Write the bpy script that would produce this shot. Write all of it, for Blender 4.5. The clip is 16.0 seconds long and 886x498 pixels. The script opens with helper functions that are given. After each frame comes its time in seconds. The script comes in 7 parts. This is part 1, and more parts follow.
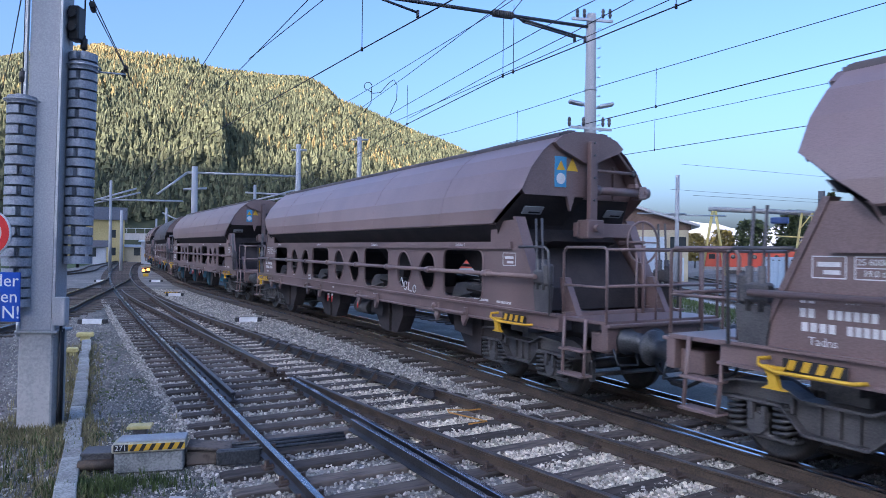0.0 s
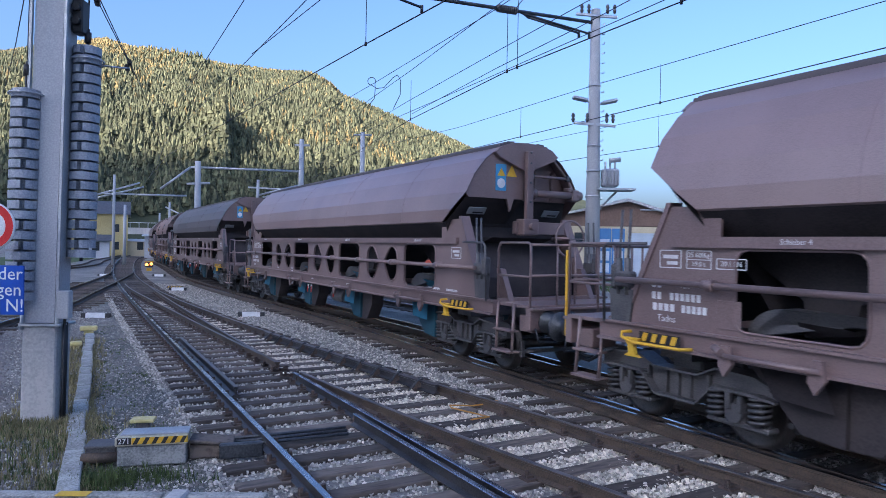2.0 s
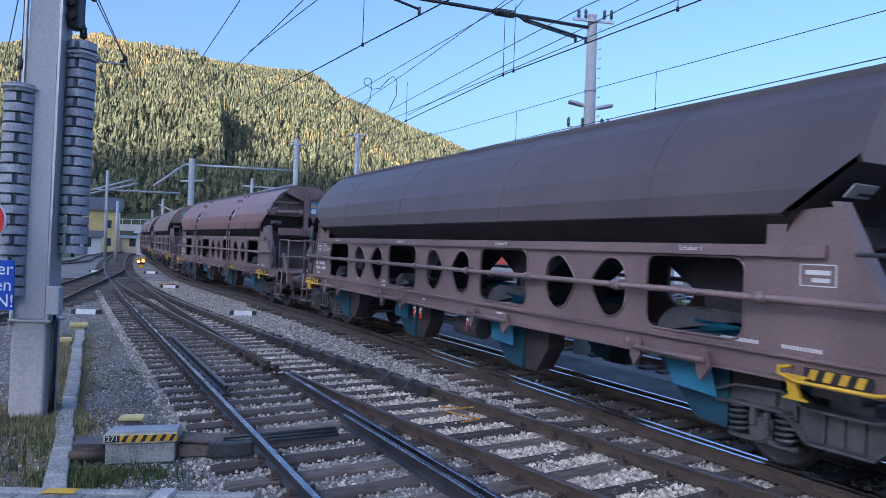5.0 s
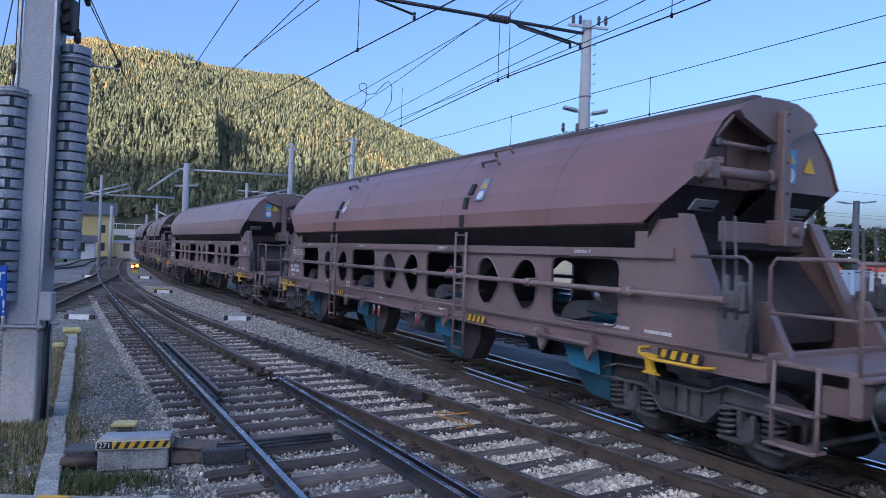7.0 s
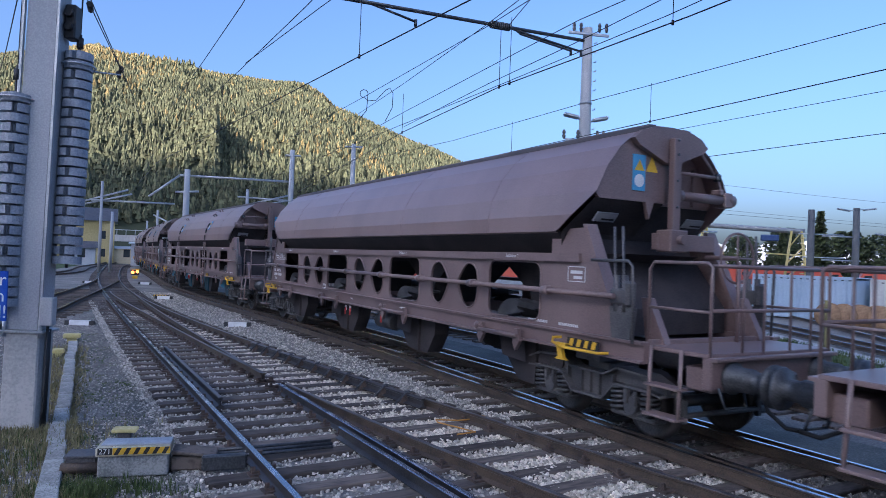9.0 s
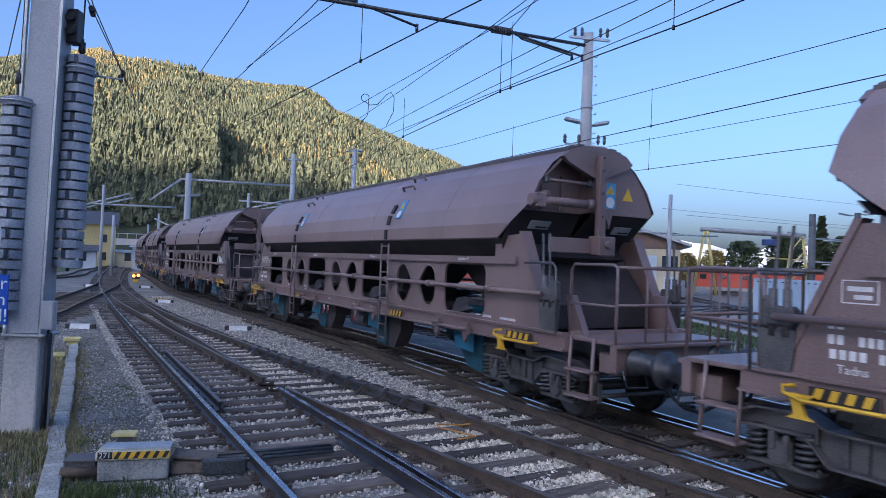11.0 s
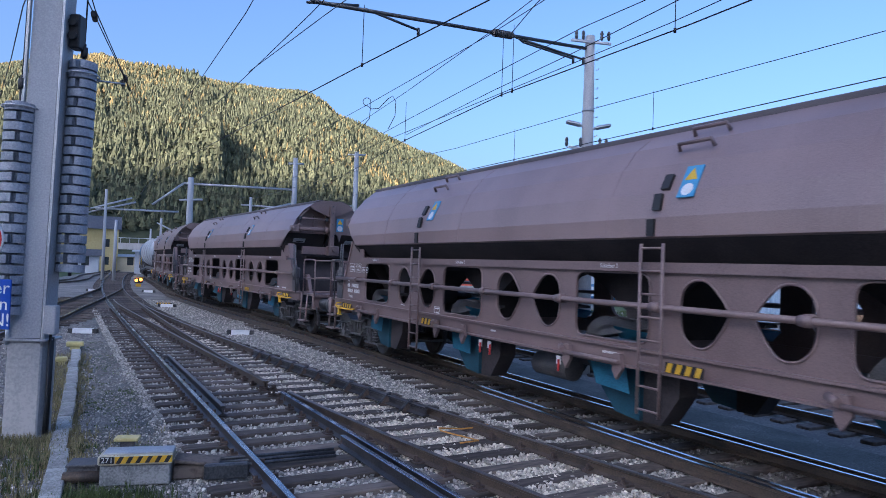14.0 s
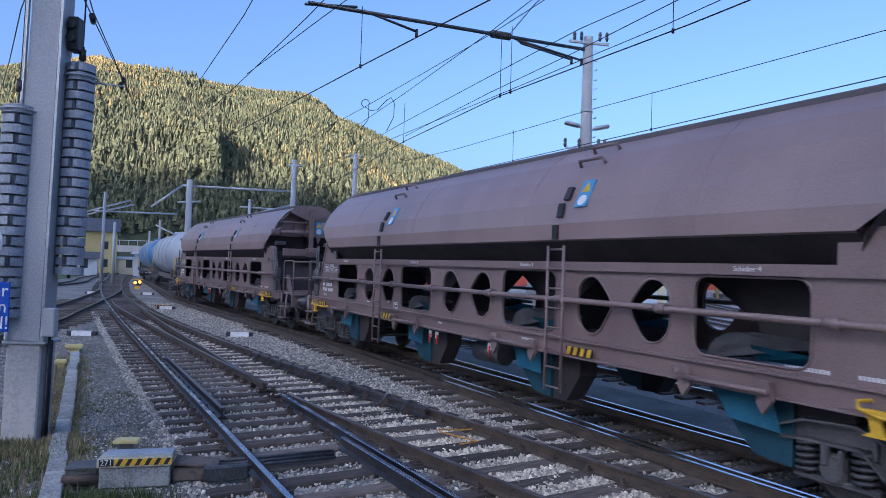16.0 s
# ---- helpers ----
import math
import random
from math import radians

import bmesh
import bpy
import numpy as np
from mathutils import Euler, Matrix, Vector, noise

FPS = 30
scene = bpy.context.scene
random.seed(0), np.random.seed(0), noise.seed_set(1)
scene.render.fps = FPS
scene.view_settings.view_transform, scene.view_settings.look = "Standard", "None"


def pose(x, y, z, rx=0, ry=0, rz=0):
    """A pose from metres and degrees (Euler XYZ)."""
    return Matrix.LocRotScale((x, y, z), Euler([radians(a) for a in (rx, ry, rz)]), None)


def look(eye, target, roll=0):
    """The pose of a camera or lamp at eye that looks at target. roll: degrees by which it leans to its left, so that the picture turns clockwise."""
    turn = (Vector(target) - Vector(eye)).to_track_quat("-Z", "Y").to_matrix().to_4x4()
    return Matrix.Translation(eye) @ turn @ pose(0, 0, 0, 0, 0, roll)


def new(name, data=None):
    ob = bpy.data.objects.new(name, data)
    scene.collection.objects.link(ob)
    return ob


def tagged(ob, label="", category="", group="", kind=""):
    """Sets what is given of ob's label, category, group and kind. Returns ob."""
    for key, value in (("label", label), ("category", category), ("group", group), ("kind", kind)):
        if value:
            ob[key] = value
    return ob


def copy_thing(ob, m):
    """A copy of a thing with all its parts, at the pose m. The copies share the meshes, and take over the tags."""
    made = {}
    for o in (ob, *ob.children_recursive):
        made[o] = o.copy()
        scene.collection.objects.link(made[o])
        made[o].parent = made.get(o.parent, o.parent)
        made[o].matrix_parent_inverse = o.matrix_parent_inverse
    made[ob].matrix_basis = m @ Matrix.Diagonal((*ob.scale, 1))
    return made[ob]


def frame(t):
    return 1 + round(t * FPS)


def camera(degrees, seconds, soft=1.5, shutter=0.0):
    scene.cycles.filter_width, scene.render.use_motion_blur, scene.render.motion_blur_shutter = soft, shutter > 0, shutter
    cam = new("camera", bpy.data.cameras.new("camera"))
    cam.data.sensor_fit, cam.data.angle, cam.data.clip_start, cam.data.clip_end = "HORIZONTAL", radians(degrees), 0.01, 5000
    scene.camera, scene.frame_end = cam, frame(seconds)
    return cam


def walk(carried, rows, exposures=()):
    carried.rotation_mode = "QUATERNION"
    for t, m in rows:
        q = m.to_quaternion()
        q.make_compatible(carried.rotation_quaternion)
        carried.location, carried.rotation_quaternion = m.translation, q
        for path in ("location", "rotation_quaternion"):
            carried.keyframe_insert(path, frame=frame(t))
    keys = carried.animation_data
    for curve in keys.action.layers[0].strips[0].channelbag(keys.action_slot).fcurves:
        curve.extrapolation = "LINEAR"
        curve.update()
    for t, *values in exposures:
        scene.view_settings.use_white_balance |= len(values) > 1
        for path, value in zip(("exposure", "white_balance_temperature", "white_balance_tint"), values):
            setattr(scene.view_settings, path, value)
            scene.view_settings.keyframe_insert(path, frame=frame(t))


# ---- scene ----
EXPO, SUN_E, KELVIN, TINT = 1.50, 4.8, 5500, 19
# camera: a hand-held stand beside the tracks, turning slowly
LENS = 2 * math.degrees(math.atan(784 / 1200))
cam = camera(LENS, 16.0, soft=0.65, shutter=0.1)


def eye_pose(yaw, pitch, lean, x, y, z):
    """Yaw to the right, pitch upwards, lean to the left, in degrees."""
    yw, pt = radians(yaw), radians(pitch)
    way = Vector((math.sin(yw) * math.cos(pt), math.cos(yw) * math.cos(pt), math.sin(pt)))
    e = Vector((x, y, z))
    return look(e, e + way, lean)


EYE = [
    (0, 0.000, 0.024, 0.773, 0.000, 0.000, 2.390), (0.5, -0.091, -0.136, 0.746, -0.004, 0.008, 2.381),
    (1, -0.194, -0.286, 0.832, -0.002, 0.000, 2.386), (1.5, -0.201, -0.283, 0.945, -0.012, 0.011, 2.387),
    (2, -0.219, -0.330, 1.046, -0.006, 0.005, 2.384), (2.5, -0.172, -0.314, 1.176, -0.002, 0.003, 2.389),
    (3, -0.091, -0.334, 1.410, -0.002, 0.005, 2.385), (3.5, -0.011, -0.307, 1.607, -0.004, 0.015, 2.386),
    (4, 0.052, -0.265, 1.783, -0.005, 0.011, 2.385), (6.5, 0.691, 0.126, 2.099, -0.007, 0.001, 2.390),
    (7, 0.737, 0.272, 2.037, -0.002, 0.012, 2.391), (7.5, 0.786, 0.432, 2.064, -0.006, 0.012, 2.390),
    (8, 0.778, 0.565, 2.125, -0.006, 0.003, 2.387), (8.5, 0.765, 0.680, 2.126, -0.011, 0.014, 2.388),
    (9, 0.701, 0.826, 2.145, -0.017, 0.016, 2.385), (11.5, 0.607, 1.192, 2.246, -0.016, 0.018, 2.388),
    (12, 0.603, 1.211, 2.259, -0.024, 0.021, 2.389), (12.5, 0.534, 1.260, 2.209, -0.019, 0.027, 2.392),
    (13, 0.445, 1.336, 2.200, -0.021, 0.025, 2.389), (13.5, 0.439, 1.393, 2.133, -0.010, 0.021, 2.391),
    (14, 0.421, 1.452, 2.067, -0.013, 0.025, 2.389), (14.5, 0.468, 1.480, 1.989, -0.011, 0.026, 2.388),
    (15, 0.443, 1.542, 1.944, -0.006, 0.021, 2.390), (15.5, 0.422, 1.549, 1.899, -0.009, 0.019, 2.388),
    (16, 0.497, 1.568, 1.872, -0.012, 0.024, 2.386)]
walk(cam, [(r[0], eye_pose(*r[1:])) for r in EYE], exposures=[(t, EXPO + d, KELVIN, TINT) for t, d in ((0, 0.0), (0.5, -0.2), (1, -0.06), (2.5, -0.08), (4, -0.08), (6.5, -0.06), (7, -0.24), (8, -0.12), (8.5, -0.13), (9, -0.27), (11.5, -0.29), (12.5, -0.25), (13, -0.22), (15, -0.22), (15.5, -0.32), (16, -0.26))])

# ---- light: clear sky, the valley floor in the shade of a ridge behind the viewer ----
SUN_EL, SUN_AZ = radians(24), radians(214)  # azimuth clockwise from +y
world = bpy.data.worlds.new("sky")
scene.world = world
world.use_nodes = True
wn = world.node_tree
sky = wn.nodes.new("ShaderNodeTexSky")
sky.sky_type = "NISHITA"
sky.sun_disc = False
sky.sun_elevation, sky.sun_rotation = SUN_EL, SUN_AZ
sky.altitude, sky.air_density, sky.dust_density, sky.ozone_density = 7.0, 1.0, 5.0, 4.5
wn.nodes["Background"].inputs["Strength"].default_value = 0.12
wn.links.new(sky.outputs[0], wn.nodes["Background"].inputs[0])
sun = new("sun", bpy.data.lights.new("sun", "SUN"))
sun.data.energy, sun.data.angle, sun.data.color = SUN_E, radians(0.5), (1.0, 0.86, 0.66)
sun_from = Vector((math.sin(SUN_AZ) * math.cos(SUN_EL), math.cos(SUN_AZ) * math.cos(SUN_EL), math.sin(SUN_EL)))
sun.matrix_world = look(sun_from * 100, (0, 0, 0))


# ---- materials ----
def surface(name, a, b, rough=0.7, metal=0.0, grain=40.0, patch=1.5, bump=0.15, c=None, spec=0.4, rand=0.0, wear=0.0, dist=0.004, streak=0.0):
    """A mottled surface: colour a to b by large patches and fine grain, c in specks, bump from the grain."""
    m = bpy.data.materials.new(name)
    m.use_nodes = True
    nt = m.node_tree
    N, K = nt.nodes, nt.links
    bsdf = N["Principled BSDF"]
    tc = N.new("ShaderNodeTexCoord")
    big = N.new("ShaderNodeTexNoise")
    big.inputs["Scale"].default_value, big.inputs["Detail"].default_value = patch, 6
    fine = N.new("ShaderNodeTexNoise")
    fine.inputs["Scale"].default_value, fine.inputs["Detail"].default_value = grain, 5
    vec = tc.outputs["Object"]
    if streak:
        mp = N.new("ShaderNodeMapping")
        mp.inputs["Scale"].default_value = (1, 1, streak)
        K.new(vec, mp.inputs["Vector"])
        K.new(mp.outputs[0], big.inputs["Vector"])
    else:
        K.new(vec, big.inputs["Vector"])
    K.new(vec, fine.inputs["Vector"])
    add = N.new("ShaderNodeMath")
    add.operation = "MULTIPLY_ADD"
    add.inputs[1].default_value = 0.55
    K.new(fine.outputs["Fac"], add.inputs[0])
    sc = N.new("ShaderNodeMath")
    sc.operation = "MULTIPLY"
    sc.inputs[1].default_value = 0.55
    K.new(big.outputs["Fac"], sc.inputs[0])
    K.new(sc.outputs[0], add.inputs[2])
    ramp = N.new("ShaderNodeValToRGB")
    e = ramp.color_ramp.elements
    e[0].position, e[0].color = 0.45, (*a, 1)
    e[1].position, e[1].color = 0.64, (*b, 1)
    if c:
        x = e.new(0.67)
        x.color = (*c, 1)
    K.new(add.outputs[0], ramp.inputs[0])
    col = ramp.outputs[0]
    if rand:
        info = N.new("ShaderNodeObjectInfo")
        mr = N.new("ShaderNodeMapRange")
        mr.inputs["To Min"].default_value, mr.inputs["To Max"].default_value = 1 - rand, 1 + rand
        K.new(info.outputs["Random"], mr.inputs["Value"])
        hsv = N.new("ShaderNodeHueSaturation")
        K.new(mr.outputs[0], hsv.inputs["Value"])
        K.new(col, hsv.inputs["Color"])
        col = hsv.outputs[0]
    if wear:
        isl = N.new("ShaderNodeNewGeometry")
        mr = N.new("ShaderNodeMapRange")
        mr.inputs["To Min"].default_value, mr.inputs["To Max"].default_value = 1 - wear, 1 + wear
        K.new(isl.outputs["Random Per Island"], mr.inputs["Value"])
        hsv = N.new("ShaderNodeHueSaturation")
        K.new(mr.outputs[0], hsv.inputs["Value"])
        K.new(col, hsv.inputs["Color"])
        col = hsv.outputs[0]
    K.new(col, bsdf.inputs["Base Color"])
    rr = N.new("ShaderNodeMapRange")
    rr.inputs["To Min"].default_value, rr.inputs["To Max"].default_value = max(0.05, rough - 0.12), min(1, rough + 0.12)
    K.new(add.outputs[0], rr.inputs["Value"])
    K.new(rr.outputs[0], bsdf.inputs["Roughness"])
    bsdf.inputs["Metallic"].default_value = metal
    bsdf.inputs["Specular IOR Level"].default_value = spec
    if bump:
        bp = N.new("ShaderNodeBump")
        bp.inputs["Strength"].default_value, bp.inputs["Distance"].default_value = bump, dist
        K.new(add.outputs[0], bp.inputs["Height"])
        K.new(bp.outputs[0], bsdf.inputs["Normal"])
    return m


def glow(name, col, strength):
    m = bpy.data.materials.new(name)
    m.use_nodes = True
    b = m.node_tree.nodes["Principled BSDF"]
    b.inputs["Base Color"].default_value = (*col, 1)
    b.inputs["Emission Color"].default_value = (*col, 1)
    b.inputs["Emission Strength"].default_value = strength
    return m


BROWN = surface("oxide_brown_paint", (0.159, 0.110, 0.101), (0.236, 0.168, 0.153), 0.40, 0, 60, 0.9, 0.05, spec=0.55, rand=0.06, streak=0.35)
BROWN_ROOF = surface("faded_brown_roof_paint", (0.205, 0.142, 0.132), (0.299, 0.211, 0.196), 0.33, 0, 90, 0.7, 0.05, spec=0.9, streak=0.3)
RED_ROOF = surface("reddish_brown_roof_paint", (0.197, 0.104, 0.087), (0.281, 0.153, 0.131), 0.33, 0, 90, 0.7, 0.05, spec=0.9, streak=0.3)
GREY_ROOF = surface("dark_grey_brown_roof_paint", (0.079, 0.065, 0.065), (0.121, 0.099, 0.098), 0.42, 0, 90, 0.7, 0.05, spec=0.5, streak=0.3)
UNDER = surface("grimy_undercarriage_steel", (0.075, 0.074, 0.078), (0.145, 0.138, 0.134), 0.5, 0.3, 50, 3, 0.2)
SPRING = surface("grey_spring_steel", (0.06, 0.06, 0.062), (0.11, 0.108, 0.106), 0.5, 0.4, 60, 5, 0.1)
WHEEL = surface("worn_wheel_steel", (0.06, 0.054, 0.052), (0.105, 0.094, 0.086), 0.45, 0.5, 40, 4, 0.1)
TREAD = surface("bright_wheel_tread", (0.45, 0.45, 0.46), (0.6, 0.6, 0.61), 0.25, 1, 60, 6, 0.03)
# wagon brown darkened to hold the shade of the hopper recesses; also on dark flaps
SHADEBROWN = surface("shade_dark_brown", (0.032, 0.029, 0.030), (0.058, 0.049, 0.049), 0.75, 0, 40, 2, 0.1, spec=0.3)
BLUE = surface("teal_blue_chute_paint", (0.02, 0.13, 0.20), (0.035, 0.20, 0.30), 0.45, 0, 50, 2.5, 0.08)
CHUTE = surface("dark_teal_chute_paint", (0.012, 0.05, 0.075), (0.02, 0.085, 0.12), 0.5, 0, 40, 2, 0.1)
YELLOW = surface("yellow_safety_paint", (0.62, 0.36, 0.02), (0.72, 0.45, 0.04), 0.45, 0, 60, 5, 0.08)
BLACK = surface("black_paint", (0.015, 0.015, 0.015), (0.03, 0.03, 0.03), 0.5, 0, 60, 5, 0.05)
WHITE = surface("white_marking_paint", (0.62, 0.62, 0.60), (0.78, 0.78, 0.76), 0.55, 0, 60, 5, 0.05)
SIGNBLUE = surface("blue_sign_enamel", (0.06, 0.28, 0.50), (0.09, 0.34, 0.56), 0.35, 0, 60, 5, 0.02)
FADEDSIGN = surface("faded_blue_sign_film", (0.14, 0.24, 0.34), (0.26, 0.34, 0.40), 0.45, 0, 40, 7, 0.02)
SCRAWL = surface("pale_mint_spray_paint", (0.50, 0.62, 0.58), (0.62, 0.72, 0.68), 0.6, 0, 60, 5, 0.02)
MASTPALE = surface("pale_mast_concrete", (0.36, 0.365, 0.365), (0.48, 0.48, 0.47), 0.8, 0, 40, 1.2, 0.2, streak=0.2)
RED = surface("red_enamel", (0.55, 0.03, 0.03), (0.62, 0.05, 0.04), 0.4, 0, 60, 5, 0.03)
BUFFER = surface("grey_buffer_steel", (0.05, 0.055, 0.06), (0.1, 0.105, 0.11), 0.45, 0.5, 40, 5, 0.1)
RAIL_MID = surface("half_polished_rail_steel", (0.270, 0.284, 0.304), (0.459, 0.472, 0.493), 0.25, 0.95, 80, 2, 0.05)
RAIL_TOP = surface("polished_rail_steel", (0.42, 0.44, 0.47), (0.58, 0.59, 0.61), 0.2, 1, 80, 2, 0.03)
RAIL_WEB = surface("oily_dark_rail_web", (0.044, 0.044, 0.047), (0.094, 0.088, 0.088), 0.4, 0.6, 50, 3, 0.2)
RAIL_DULL = surface("seldom_used_rail_head", (0.10, 0.085, 0.075), (0.2, 0.18, 0.165), 0.38, 0.7, 80, 2, 0.08)
RUST = surface("rusty_rail_steel", (0.054, 0.043, 0.035), (0.108, 0.079, 0.055), 0.6, 0.2, 50, 3, 0.3)
SLEEPER = surface("tarred_oak_sleeper", (0.058, 0.047, 0.038), (0.142, 0.115, 0.094), 0.8, 0, 18, 3, 0.8, rand=0.45, streak=1)
PLATE = surface("rusty_base_plate", (0.060, 0.046, 0.038), (0.120, 0.084, 0.066), 0.7, 0.2, 60, 8, 0.3)
GRAVEL = surface("dark_gravel_ground", (0.143, 0.135, 0.124), (0.286, 0.267, 0.234), 0.9, 0, 26, 0.5, 1.0, c=(0.34, 0.32, 0.28), dist=0.02)
STONE = surface("pale_ballast_stone", (0.448, 0.398, 0.319), (0.706, 0.638, 0.521), 0.85, 0, 30, 6, 0.3, wear=0.5)
STONE_DIRTY = surface("grimy_ballast_stone", (0.169, 0.156, 0.140), (0.325, 0.296, 0.260), 0.9, 0, 30, 6, 0.3, wear=0.45)
STONE_MID = surface("grey_ballast_stone", (0.312, 0.294, 0.256), (0.575, 0.531, 0.456), 0.9, 0, 30, 6, 0.3, wear=0.5)
ASPHALT = surface("worn_asphalt_path", (0.078, 0.081, 0.068), (0.182, 0.178, 0.155), 0.9, 0, 45, 0.8, 0.8, c=(0.30, 0.28, 0.25), dist=0.01)
CONCRETE = surface("weathered_concrete", (0.345, 0.345, 0.333), (0.483, 0.471, 0.448), 0.85, 0, 30, 1.2, 0.25, streak=0.3)
MASTGREY = surface("grey_mast_concrete", (0.324, 0.342, 0.360), (0.444, 0.456, 0.468), 0.75, 0, 40, 1.0, 0.15, streak=0.2)
KERB = surface("mossy_kerb_concrete", (0.220, 0.220, 0.198), (0.418, 0.413, 0.374), 0.9, 0, 35, 4, 0.5, rand=0.15)
IRONW = surface("grey_cast_iron_weight", (0.204, 0.222, 0.252), (0.324, 0.348, 0.384), 0.55, 0.2, 40, 4, 0.2, wear=0.12)
GALV = surface("galvanised_steel", (0.36, 0.38, 0.40), (0.5, 0.52, 0.53), 0.45, 0.6, 60, 4, 0.08)
WIRE = surface("dark_copper_wire", (0.03, 0.03, 0.032), (0.05, 0.048, 0.045), 0.5, 0.5, 60, 4, 0)
GRASS = surface("rough_grass_blades", (0.045, 0.075, 0.018), (0.10, 0.13, 0.035), 0.8, 0, 5, 0.6, 0, wear=0.4)
DRYGRASS = surface("dry_grass_ground", (0.10, 0.095, 0.05), (0.16, 0.15, 0.08), 0.9, 0, 20, 0.7, 0.8, dist=0.02)
STRAW = surface("straw_grass_blades", (0.17, 0.15, 0.07), (0.30, 0.26, 0.13), 0.9, 0, 5, 0.6, 0, wear=0.4)
LAWN = surface("green_verge", (0.045, 0.07, 0.02), (0.09, 0.12, 0.035), 0.9, 0, 12, 0.4, 0.8, dist=0.03)
SPRUCE = surface("spruce_needles", (0.076, 0.085, 0.044), (0.129, 0.131, 0.066), 0.85, 0, 0.4, 0.02, 0, wear=0.5)
LARCH = surface("yellow_autumn_larch", (0.203, 0.152, 0.057), (0.296, 0.225, 0.089), 0.85, 0, 0.4, 0.02, 0, wear=0.35)
FORESTFLOOR = surface("forest_floor", (0.036, 0.045, 0.022), (0.060, 0.068, 0.032), 0.95, 0, 0.2, 0.01, 0)
# distance haze is mixed into this pale bluish colour
FARHAZE = surface("haze_pale_mountain", (0.35, 0.37, 0.40), (0.52, 0.52, 0.52), 0.95, 0, 0.02, 0.003, 0)


# ---- mesh helpers ----
def part(name, bm, material, parent=None, label="", smooth=False):
    """Links a bmesh as one mesh object, under a thing or part if given."""
    me = bpy.data.meshes.new(name)
    bm.normal_update()
    bm.to_mesh(me)
    bm.free()
    for m in (material if isinstance(material, (list, tuple)) else [material]):
        me.materials.append(m)
    if smooth:
        me.polygons.foreach_set("use_smooth", [True] * len(me.polygons))
    ob = new(name, me)
    ob.parent = parent
    if label:
        ob["label"] = label
    return ob


def thing(name, m=None, label="", category="", group="", kind=""):
    ob = new(name)
    ob.empty_display_size = 0.3
    if m is not None:
        ob.matrix_basis = m
    return tagged(ob, label, category, group, kind)


def box(bm, c, s, rot=None, bev=0.0, mi=0):
    r = bmesh.ops.create_cube(bm, size=1.0)
    vs = r["verts"]
    for v in vs:
        v.co = Vector((v.co.x * s[0], v.co.y * s[1], v.co.z * s[2]))
    fs = list({f for v in vs for f in v.link_faces})
    if bev:
        es = list({e for v in vs for e in v.link_edges})
        rb = bmesh.ops.bevel(bm, geom=es, offset=bev, segments=1, affect="EDGES")
        vs = rb["verts"]
        fs = list({f for v in vs for f in v.link_faces})
    M = Matrix.Translation(c) @ (rot.to_4x4() if rot else Matrix())
    for v in vs:
        v.co = M @ v.co
    for f in fs:
        f.material_index = mi
    return vs


def tube(bm, pts, r, n=8, mi=0, caps=True, closed=False):
    """A round bar along the points; r is one radius or one for each point."""
    pts = [Vector(p) for p in pts]
    rings = []
    m = len(pts)
    ref = None
    for i, p in enumerate(pts):
        if closed:
            t = pts[(i + 1) % m] - pts[i - 1]
        else:
            t = pts[min(i + 1, m - 1)] - pts[max(i - 1, 0)]
        t.normalize()
        if ref is None:
            ref = Vector((0, 0, 1)) if abs(t.z) < 0.9 else Vector((1, 0, 0))
        u = ref - t * ref.dot(t)
        if u.length < 1e-4:
            u = t.orthogonal()
        u.normalize()
        ref = u
        w = t.cross(u)
        rad = r[i] if isinstance(r, (list, tuple)) else r
        rings.append([bm.verts.new(p + (u * math.cos(k * math.tau / n) + w * math.sin(k * math.tau / n)) * rad) for k in range(n)])
    last = m if closed else m - 1
    for i in range(last):
        a, b = rings[i], rings[(i + 1) % m]
        for k in range(n):
            f = bm.faces.new((a[k], a[(k + 1) % n], b[(k + 1) % n], b[k]))
            f.material_index, f.smooth = mi, True
    if caps and not closed:
        bm.faces.new(rings[0][::-1]).material_index = mi
        bm.faces.new(rings[-1]).material_index = mi


def prism(bm, poly, axis, a, b, mi=0):
    """A polygon of 2D points pushed from a to b along an axis; the 2D points fill the other two axes in order."""
    def at(p, h):
        return {"x": (h, p[0], p[1]), "y": (p[0], h, p[1]), "z": (p[0], p[1], h)}[axis]
    lo = [bm.verts.new(at(p, a)) for p in poly]
    hi = [bm.verts.new(at(p, b)) for p in poly]
    n = len(poly)
    fs = [bm.faces.new(lo), bm.faces.new(hi[::-1])]
    for i in range(n):
        fs.append(bm.faces.new((lo[i], hi[i], hi[(i + 1) % n], lo[(i + 1) % n])))
    for f in fs:
        f.material_index = mi
    bmesh.ops.recalc_face_normals(bm, faces=fs)
    return fs


def lathe(bm, prof, n=20, axis="z", c=(0, 0, 0), mi=0):
    """Turns (radius, height) points round an axis through c."""
    rings = []
    for r, h in prof:
        ring = []
        for k in range(n):
            a = k * math.tau / n
            u, v = r * math.cos(a), r * math.sin(a)
            p = {"z": (u, v, h), "y": (u, h, v), "x": (h, u, v)}[axis]
            ring.append(bm.verts.new((p[0] + c[0], p[1] + c[1], p[2] + c[2])))
        rings.append(ring)
    fs = []
    for a, b in zip(rings, rings[1:]):
        for k in range(n):
            f = bm.faces.new((a[k], a[(k + 1) % n], b[(k + 1) % n], b[k]))
            f.smooth, f.material_index = True, mi
            fs.append(f)
    for ring in (rings[0], rings[-1]):
        f = bm.faces.new(ring)
        f.material_index = mi
        fs.append(f)
    bmesh.ops.recalc_face_normals(bm, faces=fs)


